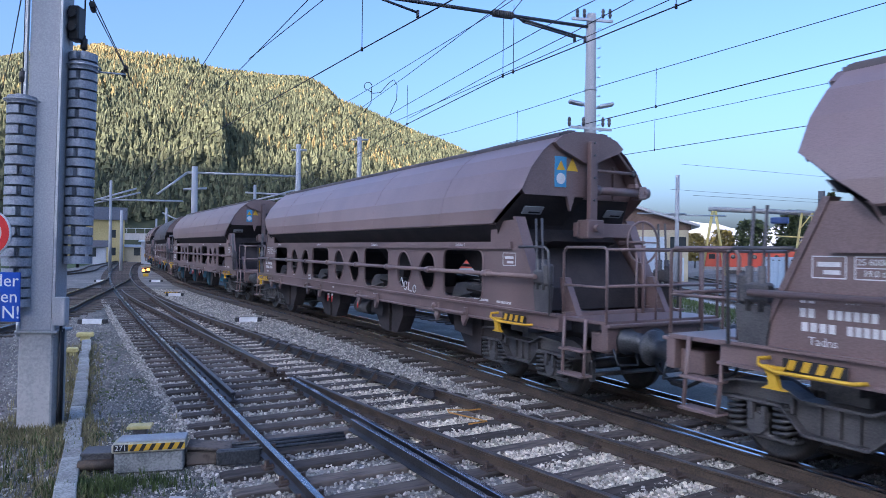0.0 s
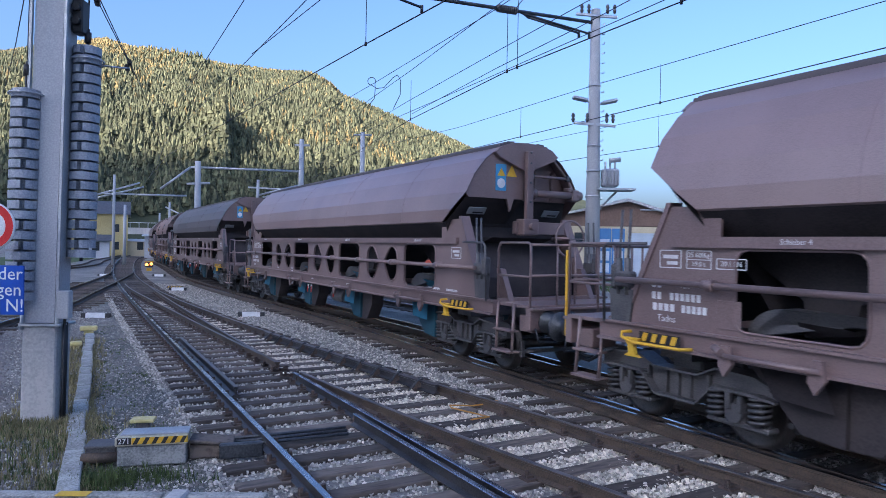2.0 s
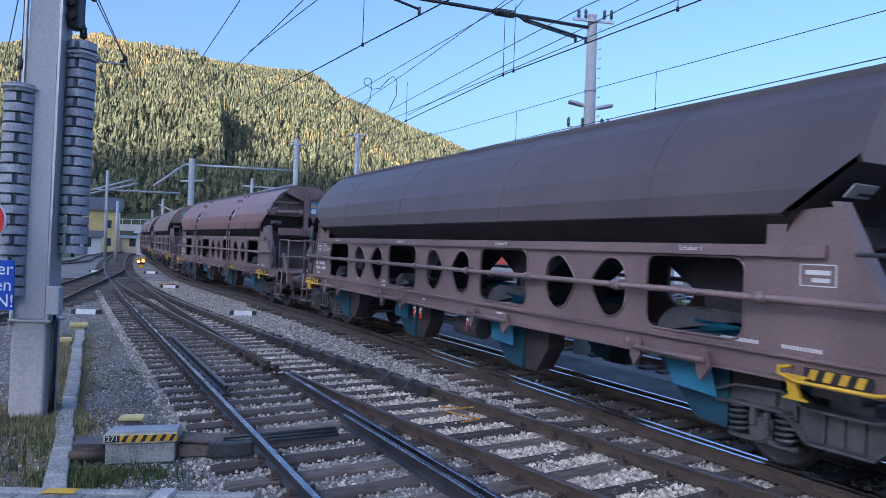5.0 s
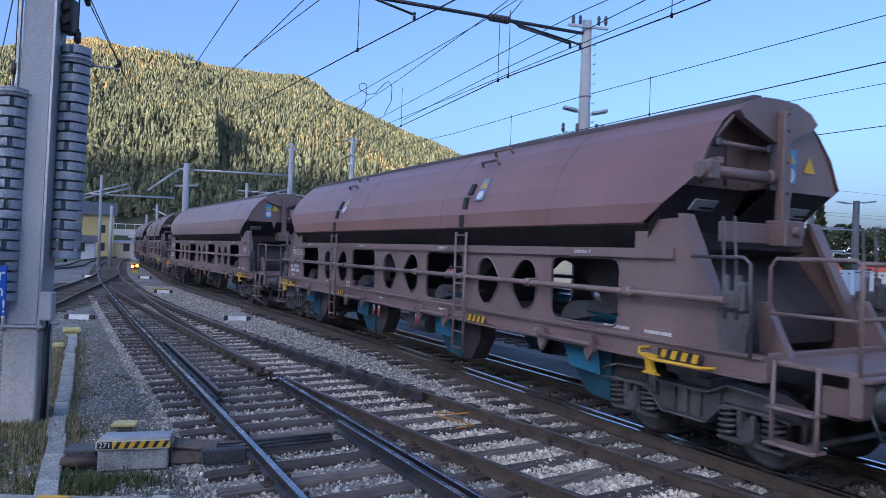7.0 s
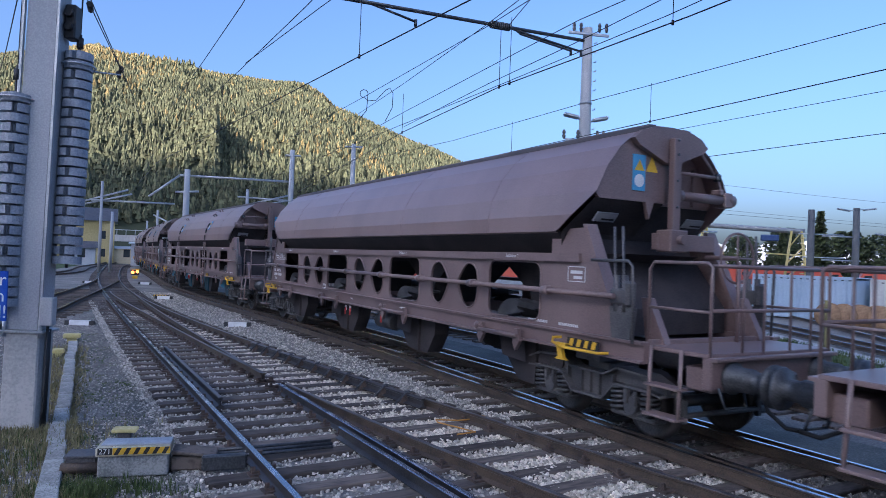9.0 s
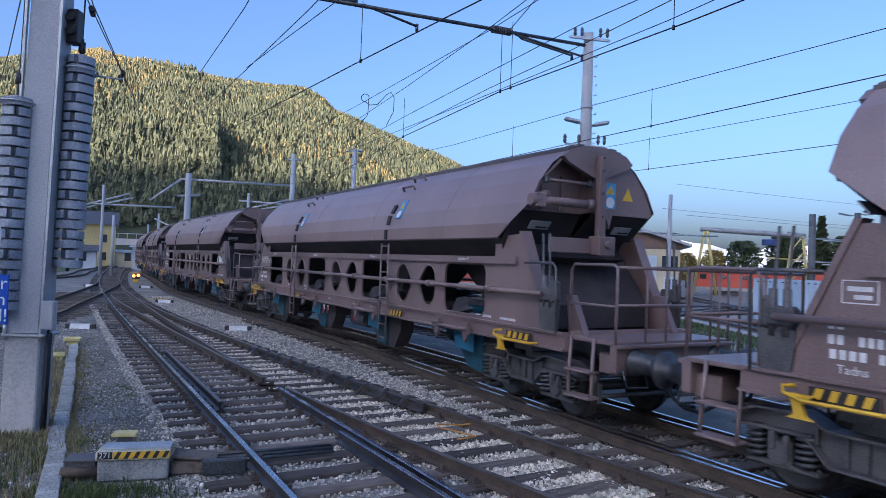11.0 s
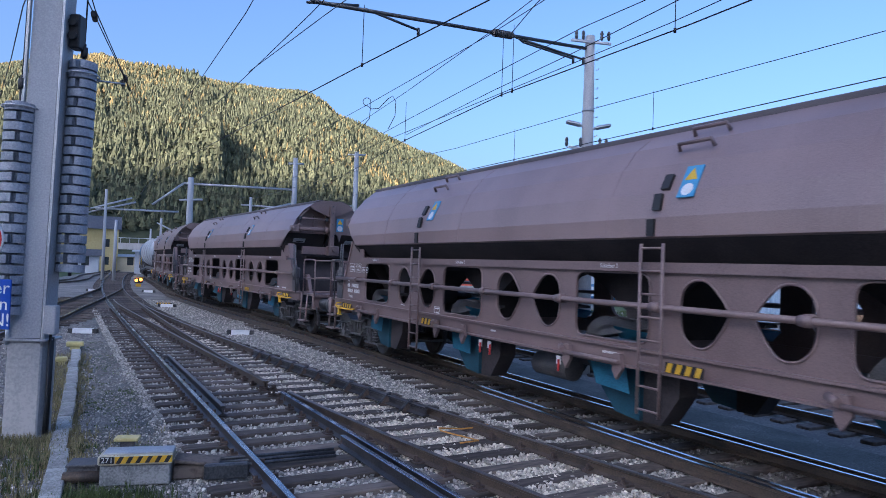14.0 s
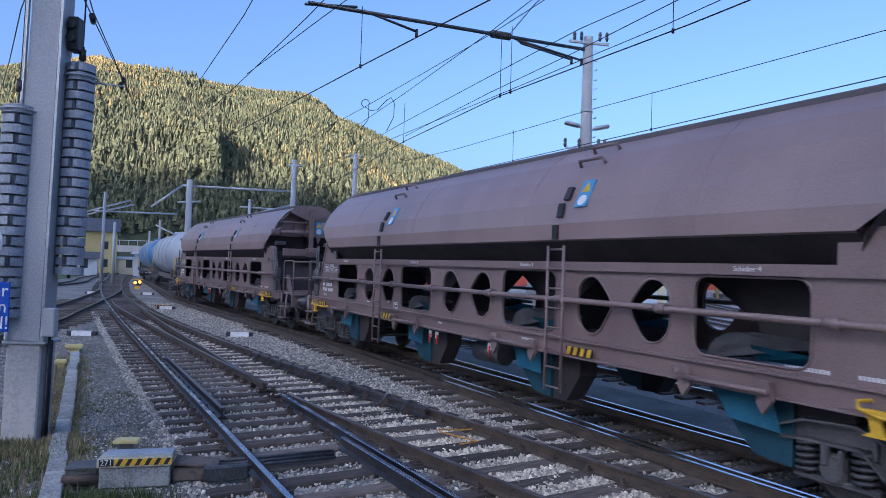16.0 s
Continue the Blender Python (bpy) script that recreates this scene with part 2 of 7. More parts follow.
def turn(rx=0, ry=0, rz=0):
    return Euler((radians(rx), radians(ry), radians(rz))).to_matrix()


def loft_mesh(name, verts, faces, material, parent=None, label=""):
    me = bpy.data.meshes.new(name)
    me.from_pydata([tuple(v) for v in verts], [], [tuple(f) for f in faces])
    for m in (material if isinstance(material, (list, tuple)) else [material]):
        me.materials.append(m)
    me.update()
    ob = new(name, me)
    ob.parent = parent
    if label:
        ob["label"] = label
    return ob
# ---- plan of the tracks: x of each rail as a polynomial of u = y / 50 - 1, top of rail at z = 0 ----
E_NEAR = (-21.0746, 4.6386, 35.467, -6.2601, -16.198, 5.1908, -24.3919, -19.6729)
RAIL_A = (-1.1434, -0.2016, 2.933, -24.9365, -24.533)
RAIL_D = (2.5538, 1.2807, -4.8334, 4.2495, -24.031, -22.9879)
RAIL_P = (2.6836, 6.8638, -22.9566, -22.7126)
RAIL_Q = (76.0759, 163.2644, 130.6253, 15.2616, -19.8515)


def rail_line(coef, y0, y1, step=0.5, lo=None, hi=None):
    """Points of a rail from y0 to y1, going on straight below lo and above hi."""
    out = []
    der = np.polyder(coef)
    for y in np.arange(y0, y1 + 1e-6, step):
        yc = max(y, lo) if lo is not None else y
        yc = min(yc, hi) if hi is not None else yc
        x = np.polyval(coef, yc / 50 - 1) + np.polyval(der, yc / 50 - 1) / 50 * (y - yc)
        out.append((float(x), float(y)))
    return out


def offset_line(pts, d):
    """The line moved d metres to the right of its way."""
    p = np.array(pts)
    t = np.gradient(p, axis=0)
    t /= np.linalg.norm(t, axis=1)[:, None]
    return (p + np.stack([t[:, 1], -t[:, 0]], 1) * d).tolist()


near_e = rail_line(E_NEAR, -170, 99, 0.5, lo=7.0)
ctr_e = np.array(offset_line(near_e, 0.7525))[::-1]  # far to near: the way of the train
# far away the line bends on to the right
tail, p, hd = [], ctr_e[0].copy(), math.atan2(*(ctr_e[0] - ctr_e[1]))
for i in range(500):
    hd += 0.5 / 350
    p = p + 0.5 * np.array((math.sin(hd), math.cos(hd)))
    tail.append(p)
ctr_e = np.concatenate([np.array(tail)[::-1], ctr_e])
way_s = np.concatenate([[0], np.cumsum(np.linalg.norm(np.diff(ctr_e, axis=0), axis=1))])
i0 = len(tail)
way_s -= way_s[i0]


def on_way(s):
    return Vector((float(np.interp(s, way_s, ctr_e[:, 0])), float(np.interp(s, way_s, ctr_e[:, 1])), 0.0))


RAIL_PROFILE = [(-0.070, -0.160), (0.070, -0.160), (0.070, -0.147), (0.014, -0.122), (0.011, -0.045), (0.035, -0.032), (0.036, -0.008), (0.026, 0.0),
                (-0.026, 0.0), (-0.036, -0.008), (-0.035, -0.032), (-0.011, -0.045), (-0.014, -0.122), (-0.070, -0.147)]


def sweep_rail(name, pts, parent, top=None, z=0.0, label="", web=None):
    p = np.array(pts)
    t = np.gradient(p, axis=0)
    t /= np.linalg.norm(t, axis=1)[:, None]
    n = np.stack([t[:, 1], -t[:, 0]], 1)
    k = len(RAIL_PROFILE)
    verts = [(p[i, 0] + n[i, 0] * a, p[i, 1] + n[i, 1] * a, b + z) for i in range(len(p)) for a, b in RAIL_PROFILE]
    faces, mats = [], []
    for i in range(len(p) - 1):
        for j in range(k):
            faces.append((i * k + j, i * k + (j + 1) % k, (i + 1) * k + (j + 1) % k, (i + 1) * k + j))
            mats.append(1 if j in (6, 7, 8) else 0)
    faces.append(tuple(range(k))[::-1])
    faces.append(tuple((len(p) - 1) * k + j for j in range(k)))
    mats += [0, 0]
    ob = loft_mesh(name, verts, faces, [web or RUST, top or RAIL_TOP], parent, label)
    ob.data.polygons.foreach_set("material_index", mats)
    return ob


# ---- ground ----
bm = bmesh.new()
R = 4200
bmesh.ops.create_grid(bm, x_segments=60, y_segments=60, size=R)
for v in bm.verts:
    v.co.z = -0.22
part("ground", bm, GRAVEL)
tagged(bpy.data.objects["ground"], "dark gravel railway yard ground with patches of dirt", "ground", kind="structure")

track_left = thing("track", None, "turnout of worn rails on dark wooden sleepers in ballast", "railway track", kind="structure")
track_main = thing("track", None, "through track with polished rails on dark sleepers", "railway track", kind="structure")
a_pts = rail_line(RAIL_A, -8, 130, 0.5, lo=7, hi=98)
d_pts = rail_line(RAIL_D, 1, 130, 0.5, lo=8, hi=98)
p_pts = rail_line(RAIL_P, -8, 35.5, 0.5, lo=7)
q_pts = rail_line(RAIL_Q, 1, 36.5, 0.5, lo=7)
sweep_rail("rail", a_pts, track_left, RAIL_MID, label="worn bluish rail", web=RAIL_WEB)
sweep_rail("rail", d_pts, track_left, RAIL_DULL, label="dull dark rail")
sweep_rail("rail", [q for q in p_pts if q[1] < 12.9], track_left, RAIL_MID, web=RAIL_WEB)
sweep_rail("rail", [q for q in p_pts if q[1] > 13.2], track_left, RAIL_DULL)
sweep_rail("rail", [q for q in q_pts if q[1] < 12.7], track_left, RAIL_DULL, label="dull dark rail")
sweep_rail("rail", [q for q in q_pts if q[1] > 13.2], track_left, RAIL_DULL)
sweep_rail("guard_rail", offset_line(rail_line(RAIL_A, 10.9, 16.6, 0.4), 0.23), track_left, RAIL_DULL, 0.02, "raised guard rail", RAIL_WEB)
sweep_rail("guard_rail", offset_line(rail_line(RAIL_D, 11.5, 18, 0.4), -0.14), track_left, RAIL_DULL, 0.03, "raised guard rail", RAIL_WEB)
sweep_rail("switch_blade", offset_line(rail_line(RAIL_P, -8, 9.8, 0.4, lo=7), -0.16), track_left, RAIL_MID, label="polished switch blade", web=RAIL_WEB)
sweep_rail("rail", [(x, y) for x, y in near_e if y < 99], track_main, label="polished rail")
far_e = offset_line(near_e, 1.505)
sweep_rail("rail", far_e, track_main, label="polished rail")
# a second pair of rails leaves the through track
blade = [(x - 0.10 - 0.028 * max(0, y - 5) if y < 21 else x - 0.548 - 0.01 * (y - 21), y) for x, y in near_e if -30 < y < 45]
sweep_rail("rail", blade, track_main, label="polished rail of the branch")
blade2 = [(x, y) for x, y in offset_line(blade, 1.42) if y < 32]
sweep_rail("rail", blade2, track_main, label="polished rail of the branch")
# the branch to the far left, and the yard tracks behind the train
track_branch = thing("track", None, "side track curving off on dark sleepers", "railway track", kind="structure")
def smooth_line(ctrl, n=10):
    c = [np.array(q, float) for q in ctrl]
    c = [2 * c[0] - c[1]] + c + [2 * c[-1] - c[-2]]
    out = []
    for i in range(1, len(c) - 2):
        for k in range(n):
            t = k / n
            out.append(tuple(0.5 * ((2 * c[i]) + (c[i + 1] - c[i - 1]) * t + (2 * c[i - 1] - 5 * c[i] + 4 * c[i + 1] - c[i + 2]) * t * t
                                    + (3 * c[i] - c[i - 1] - 3 * c[i + 1] + c[i + 2]) * t ** 3)))
    out.append(tuple(c[-2]))
    return out
sweep_rail("rail", smooth_line([(-14.5, 15), (-16.3, 27), (-18.5, 33.6), (-20.7, 39.9), (-24.2, 49), (-29.5, 60), (-38, 79)]), track_branch)
sweep_rail("rail", smooth_line([(-11.5, 15), (-13.2, 22), (-14.0, 25.5), (-15.7, 30.2), (-18.7, 38.6), (-22.6, 49), (-27.5, 60)]), track_branch)
sweep_rail("rail", smooth_line([(-30.4, 40), (-33.3, 60.5), (-40.4, 77.7), (-47.5, 97.6), (-56, 120)]), track_branch, RAIL_DULL)
sweep_rail("rail", smooth_line([(-29, 40), (-31.9, 60.5), (-39, 77.7), (-46.1, 97.6), (-54.6, 120)]), track_branch, RAIL_DULL)

# sleepers: one shared block, stretched across its track
bm = bmesh.new()
box(bm, (0, 0, -0.235), (1, 0.25, 0.15), bev=0.012)
sl0 = part("sleeper", bm, SLEEPER, track_left)
sl_mesh = sl0.data
bpy.data.objects.remove(sl0)


def lay(x, y, length, heading, parent):
    ob = new("sleeper", sl_mesh)
    ob.parent = parent
    ob.location, ob.rotation_euler, ob.scale = (x, y, random.uniform(-0.012, 0.008)), (0, 0, heading + random.uniform(-0.02, 0.02)), (length, random.uniform(0.9, 1.1), 1)
    return ob


sleepers_left = []
ap, dp = np.array(a_pts), np.array(d_pts)
hdg = radians(30)
nrm = np.array((math.cos(hdg), math.sin(hdg)))
y = 1.5
count = 0
while y < 98:
    ax = np.interp(y, ap[:, 1], ap[:, 0])
    a = np.array((ax, y))
    rel = dp - a
    along = rel @ np.array((-nrm[1], nrm[0]))
    j = int(np.argmin(abs(along)))
    w = float(rel[j] @ nrm)
    w = min(max(w, 1.35), 6.5)
    lo, hi = -0.62, w + 0.62
    c = a + nrm * (lo + hi) / 2
    lay(c[0], c[1], hi - lo, hdg, track_left)
    sleepers_left.append((c, hi - lo))
    y += 0.53 if y < 40 else 0.56
s = 20.0
while s < 135:
    q = on_way(s)
    q2 = on_way(s + 0.5)
    h = math.atan2(q2.y - q.y, q2.x - q.x)
    wide = 0.35 if 80 < s < 120 else 0.0
    lay(q.x - wide * 0.45, q.y - 0.1 * wide, 2.6 + wide, h + math.pi / 2, track_main)
    s += 0.62
for i in range(48):
    y = 12 + i * 0.9
    x1 = np.interp(y, [15, 27, 33.6, 39.9, 49, 60], [-14.5, -16.3, -18.5, -20.7, -24.2, -29.5])
    x2 = np.interp(y, [15, 22, 25.5, 30.2, 38.6, 49, 60], [-11.5, -13.2, -14, -15.7, -18.7, -22.6, -27.5])
    if y < 40:
        lay((x1 + x2) / 2, y, 3.6, radians(22), track_branch)
# ---- hopper wagons ----
WAGON = 21.64
SPEED, S_START = 9.865, 89.22
BAYS = (6.27, 2.09, -2.09, -6.27)


def text_part(name, words, size, m, material, parent, label=""):
    """Flat lettering as a mesh; the text reads along local x of m, up along its y."""
    cu = bpy.data.curves.new(name, "FONT")
    cu.body, cu.size, cu.align_x, cu.align_y = words, size, "CENTER", "CENTER"
    cu.extrude = 0.0015
    cu.resolution_u = 2
    tmp = bpy.data.objects.new(name, cu)
    scene.collection.objects.link(tmp)
    me = bpy.data.meshes.new_from_object(tmp.evaluated_get(bpy.context.evaluated_depsgraph_get()))
    bpy.data.objects.remove(tmp)
    me.materials.clear()
    me.materials.append(material)
    ob = new(name, me)
    ob.parent = parent
    ob.matrix_local = m
    if label:
        ob["label"] = label
    return ob


def outline_fill(bm, outer, holes, y0, y1):
    """A plate in the x-z plane with holes, from y0 to y1."""
    loops = []
    for y in (y0, y1):
        edges = []
        lp = []
        for poly in [outer] + holes:
            vs = [bm.verts.new((px, y, pz)) for px, pz in poly]
            lp.append(vs)
            for i in range(len(vs)):
                edges.append(bm.edges.new((vs[i], vs[(i + 1) % len(vs)])))
        loops.append(lp)
        bmesh.ops.triangle_fill(bm, use_beauty=True, use_dissolve=False, edges=edges)
    for a, b in zip(*loops):
        n = len(a)
        for i in range(n):
            bm.faces.new((a[i], a[(i + 1) % n], b[(i + 1) % n], b[i]))
    bmesh.ops.recalc_face_normals(bm, faces=bm.faces[:])


def round_rect(cx, cz, w, h, r, cut=0.0):
    pts = []
    for sx, sz, a0 in ((1, 1, 0), (-1, 1, 90), (-1, -1, 180), (1, -1, 270)):
        for k in range(4):
            a = radians(a0 + k * 30)
            pts.append((cx + sx * (w / 2 - r) + r * math.cos(a), cz + sz * (h / 2 - r) + r * math.sin(a)))
    return pts


def egg(cx, cz, w, h, sg):
    """The rounded hole of the side wall, flat on one side and pointed on the other."""
    pts = [(-0.5, 0.32), (-0.24, 0.52), (0.12, 0.52), (0.54, 0.12), (0.54, -0.06), (0.16, -0.52), (-0.22, -0.52), (-0.5, -0.30)]
    for _ in range(2):
        out = []
        for a, b in zip(pts, pts[1:] + pts[:1]):
            out += [(a[0] * 0.78 + b[0] * 0.22, a[1] * 0.78 + b[1] * 0.22), (a[0] * 0.22 + b[0] * 0.78, a[1] * 0.22 + b[1] * 0.78)]
        pts = out
    return [(cx + sg * x * w, cz + z * h) for x, z in pts]


# cross-section of the swing roof: half width, height, and where the shell ends
ROOF = [(0.0, 4.50, 8.28), (0.34, 4.485, 8.28), (0.66, 4.40, 8.27), (0.98, 4.16, 8.28), (1.25, 3.84, 8.30), (1.45, 3.45, 8.30), (1.52, 3.12, 7.85), (1.52, 2.87, 7.50)]


def hopper_wagon(roof, ladders, flap):
    w = thing("hopper_wagon", None, "brown four-axle hopper wagon with a ribbed swing roof, rolling", "wagon", "train of hopper wagons")
    # roof shell in faceted strips, both sides
    bm = bmesh.new()
    sec = [(-a, b, c) for a, b, c in ROOF[:0:-1]] + ROOF
    xs_n = [-1.0, -0.62, -0.235, 0.235, 0.62, 1.0]
    rows = []
    for f in xs_n:
        rows.append([bm.verts.new((f * c, a, b)) for a, b, c in sec])
    for ra, rb in zip(rows, rows[1:]):
        for i in range(len(sec) - 1):
            bm.faces.new((ra[i], ra[i + 1], rb[i + 1], rb[i]))
    # returned lip under the edge
    for sgn, idx in ((-1, 0), (1, len(sec) - 1)):
        low = [bm.verts.new((f * 7.5, sgn * 1.47, 2.845)) for f in xs_n]
        for k in range(len(xs_n) - 1):
            bm.faces.new((rows[k][idx], rows[k + 1][idx], low[k + 1], low[k]))
    bmesh.ops.recalc_face_normals(bm, faces=bm.faces[:])
    part("roof", bm, roof, w, "faceted swing roof in faded paint")
    # stepped ridge flashing along the top
    for sgn in (-1, 1):
        bm = bmesh.new()
        prism(bm, [(sgn * y, z) for y, z in ((0.30, 4.46), (0.30, 4.545), (0.46, 4.535), (0.47, 4.50), (0.56, 4.50), (0.57, 4.465), (0.66, 4.455), (0.66, 4.38))], "x", -8.3, 8.3)
        part("ridge_bar", bm, GREY_ROOF, w, "dark stepped flashing along the ridge")
    for x in (-5.6, -2.1, 2.1, 5.6):
        bm = bmesh.new()
        prism(bm, [(a * 1.003, b + 0.004) for a, b, c in sec] + [(a * 0.99, b - 0.02) for a, b, c in sec[::-1]], "x", x - 0.012, x + 0.012)
        part("roof_seam", bm, roof, w)
    # roof ends: a flush half with the signs, a recessed half with the air cylinder
    ye = -1 if ladders else 1
    for sgn in (-1, 1):
        half = [(0.0, 4.49)] + [(a * 0.985, b - 0.012) for a, b, c in ROOF[1:6]] + [(1.36, 3.36), (0.0, 3.36)]
        bm = bmesh.new()
        prism(bm, [(-ye * y, z) for y, z in half], "x", sgn * 8.20, sgn * 8.26)
        prism(bm, [(-ye * y, z) for y, z in ((0.26, 3.37), (0.44, 3.37), (0.36, 3.10))], "x", sgn * 8.20, sgn * 8.27)
        part("end_plate", bm, BROWN, w)
        bm = bmesh.new()
        prism(bm, [(ye * y, z) for y, z in half], "x", sgn * 7.88, sgn * 7.93)
        box(bm, (sgn * 8.08, 0, 3.92), (0.36, 0.05, 1.10))
        part("recessed_plate", bm, BROWN, w)
        for a, b in ((ROOF[2], ROOF[4]), (ROOF[4], ROOF[5])):
            bm = bmesh.new()
            tube(bm, [(sgn * 8.24, ye * a[0] * 0.97, a[1] - 0.03), (sgn * 8.24, ye * b[0] * 0.97, b[1] - 0.03)], 0.035, 5)
            part("edge_bar", bm, BROWN, w)
        # end slopes: the shade below the roof end is put into their colour
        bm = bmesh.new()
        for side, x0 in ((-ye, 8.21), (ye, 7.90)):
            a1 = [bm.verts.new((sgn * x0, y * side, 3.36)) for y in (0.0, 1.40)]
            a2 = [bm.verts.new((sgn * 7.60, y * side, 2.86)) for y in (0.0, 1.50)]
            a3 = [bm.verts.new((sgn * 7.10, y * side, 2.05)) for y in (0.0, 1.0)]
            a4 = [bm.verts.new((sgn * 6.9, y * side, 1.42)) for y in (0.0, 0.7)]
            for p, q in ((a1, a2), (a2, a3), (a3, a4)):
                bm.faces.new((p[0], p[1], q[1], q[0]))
        part("end_slope", bm, SHADEBROWN, w, "hopper end slope with shade in its dark colour")
        # hood over the ridge end
        bm = bmesh.new()
        prism(bm, [(-0.80, 4.29), (-0.64, 4.42), (-0.34, 4.51), (0.0, 4.525), (0.34, 4.51), (0.64, 4.42), (0.80, 4.29), (0.70, 4.20), (0.12, 3.97), (-0.12, 3.97), (-0.70, 4.20)], "x", sgn * 8.265, sgn * 8.37)
        part("ridge_cap", bm, BROWN, w, "curved hood at the roof end")
        bm = bmesh.new()
        box(bm, (sgn * 8.43, 0.0, 3.60), (0.11, 0.17, 1.50), bev=0.012)
        part("swing_column", bm, BROWN, w, "upright of the swing roof")
        for zz in (4.32, 4.1, 3.7, 3.3):
            bm = bmesh.new()
            lathe(bm, [(0.0, 8.48), (0.022, 8.482), (0.022, 8.50), (0.0, 8.502)], 8, "x", (0, 0, 0)) if sgn > 0 else lathe(bm, [(0.0, -8.48), (0.022, -8.482), (0.022, -8.50), (0.0, -8.502)], 8, "x", (0, 0, 0))
            bmesh.ops.translate(bm, verts=bm.verts[:], vec=(0, 0.0, zz))
            part("bolt", bm, BUFFER, w)
        bm = bmesh.new()
        box(bm, (sgn * 8.44, -ye * 0.04, 2.78), (0.30, 0.38, 0.34), bev=0.02)
        tube(bm, [(sgn * 8.5, -ye * 0.04, 2.80), (sgn * 8.68, -ye * 0.04, 2.80)], 0.07, 10)
        part("swing_bearing", bm, BROWN, w, "bearing block of the swing roof")
        bm = bmesh.new()
        box(bm, (sgn * 8.32, ye * 0.36, 2.77), (0.12, 1.30, 0.26), bev=0.012)
        part("end_beam", bm, BROWN, w)
        bm = bmesh.new()
        tube(bm, [(sgn * 8.33, ye * 0.12, 3.50), (sgn * 8.33, ye * 1.20, 3.50)], 0.075, 12)
        tube(bm, [(sgn * 8.33, ye * 0.10, 3.50), (sgn * 8.33, ye * 0.24, 3.50)], 0.10, 12)
        cyl = part("roof_cylinder", bm, BROWN, w, "compressed air cylinder of the roof")
        bm = bmesh.new()
        box(bm, (sgn * 8.30, ye * 1.28, 3.50), (0.24, 0.20, 0.24), bev=0.02)
        tube(bm, [(sgn * 8.33, ye * 1.30, 3.50), (sgn * 8.33, ye * 1.46, 3.50)], 0.10, 10)
        box(bm, (sgn * 8.30, ye * 1.14, 3.62), (0.20, 0.10, 0.10), bev=0.02)
        part("bracket", bm, BROWN, cyl, "cylinder bracket on the roof edge")
        bm = bmesh.new()
        tube(bm, [(sgn * 8.30, ye * 0.10, 3.86), (sgn * 8.30, ye * 1.16, 3.86)], 0.030, 8)
        part("lock_rod", bm, BROWN, w, "thin locking rod of the roof")
        for y in (0.16, 1.12):
            bm = bmesh.new()
            box(bm, (sgn * 8.30, ye * y, 3.86), (0.12, 0.11, 0.12), bev=0.025)
            part("rod_clamp", bm, BUFFER, w, "grey rod clamp")
        for y in (0.5, 0.95):
            bm = bmesh.new()
            box(bm, (sgn * 7.96, ye * y, 3.70), (0.06, 0.05, 0.62), bev=0.01)
            part("end_rib", bm, BROWN, w)
        # upright beams that carry the hopper end
        for sy in (-1, 1):
            bm = bmesh.new()
            prism(bm, [(sgn * 8.84, 1.36), (sgn * 8.76, 1.36), (sgn * 7.98, 2.98), (sgn * 8.06, 2.98)], "y", sy * 1.41, sy * 1.20)
            prism(bm, [(sgn * 9.30, 1.34), (sgn * 8.95, 1.34), (sgn * 8.85, 1.95), (sgn * 8.98, 1.95)], "y", sy * 1.06, sy * 0.94)
            part("end_stanchion", bm, BROWN, w)
        # platform, head stock and steps
        bm = bmesh.new()
        box(bm, (sgn * 9.62, 0, 1.315), (1.06, 2.5, 0.06), bev=0.01)
        box(bm, (sgn * 9.2, 0, 1.36), (0.08, 2.5, 0.10), bev=0.01)
        part("platform", bm, BROWN, w)
        bm = bmesh.new()
        box(bm, (sgn * 10.12, 0, 1.10), (0.14, 2.5, 0.40), bev=0.015)
        box(bm, (sgn * 10.20, 0, 1.28), (0.12, 2.5, 0.05), bev=0.01)
        for yy in (-0.875, 0.875):
            box(bm, (sgn * 9.9, yy, 1.0), (0.4, 0.5, 0.3), bev=0.02)
        part("head_stock", bm, BROWN, w)
        for yy in (-0.875, 0.875):
            b = bmesh.new()
            lathe(b, [(0.0, 10.18), (0.20, 10.18), (0.20, 10.24), (0.15, 10.25), (0.15, 10.50), (0.125, 10.5), (0.125, 10.70), (0.24, 10.73), (0.255, 10.77), (0.10, 10.80), (0.0, 10.81)], 18, "x", (0, yy, 1.05))
            if sgn < 0:
                bmesh.ops.scale(b, vec=(-1, 1, 1), verts=b.verts[:])
                bmesh.ops.reverse_faces(b, faces=b.faces[:])
            part("buffer", b, BUFFER, w, "grey cylindrical side buffer")
        b = bmesh.new()
        box(b, (sgn * 10.30, 0, 1.02), (0.3, 0.16, 0.2), bev=0.03)
        tube(b, [(sgn * 10.35, 0, 1.0), (sgn * 10.6, 0, 0.96), (sgn * 10.85, 0, 1.0)], 0.045, 6)
        part("coupling", b, UNDER, w, "screw coupling")
        b = bmesh.new()
        tube(b, [(sgn * 10.2, -0.35, 0.95), (sgn * 10.35, -0.36, 0.62), (sgn * 10.6, -0.37, 0.48), (sgn * 10.85, -0.38, 0.5)], 0.03, 6)
        part("brake_hose", b, BLACK, w, "black rubber brake hose")
        b = bmesh.new()
        tube(b, [(sgn * 10.2, 0.35, 0.95), (sgn * 10.35, 0.36, 0.66), (sgn * 10.6, 0.37, 0.55), (sgn * 10.85, 0.38, 0.58)], 0.03, 6)
        part("brake_hose", b, BLACK, w, "black rubber brake hose")
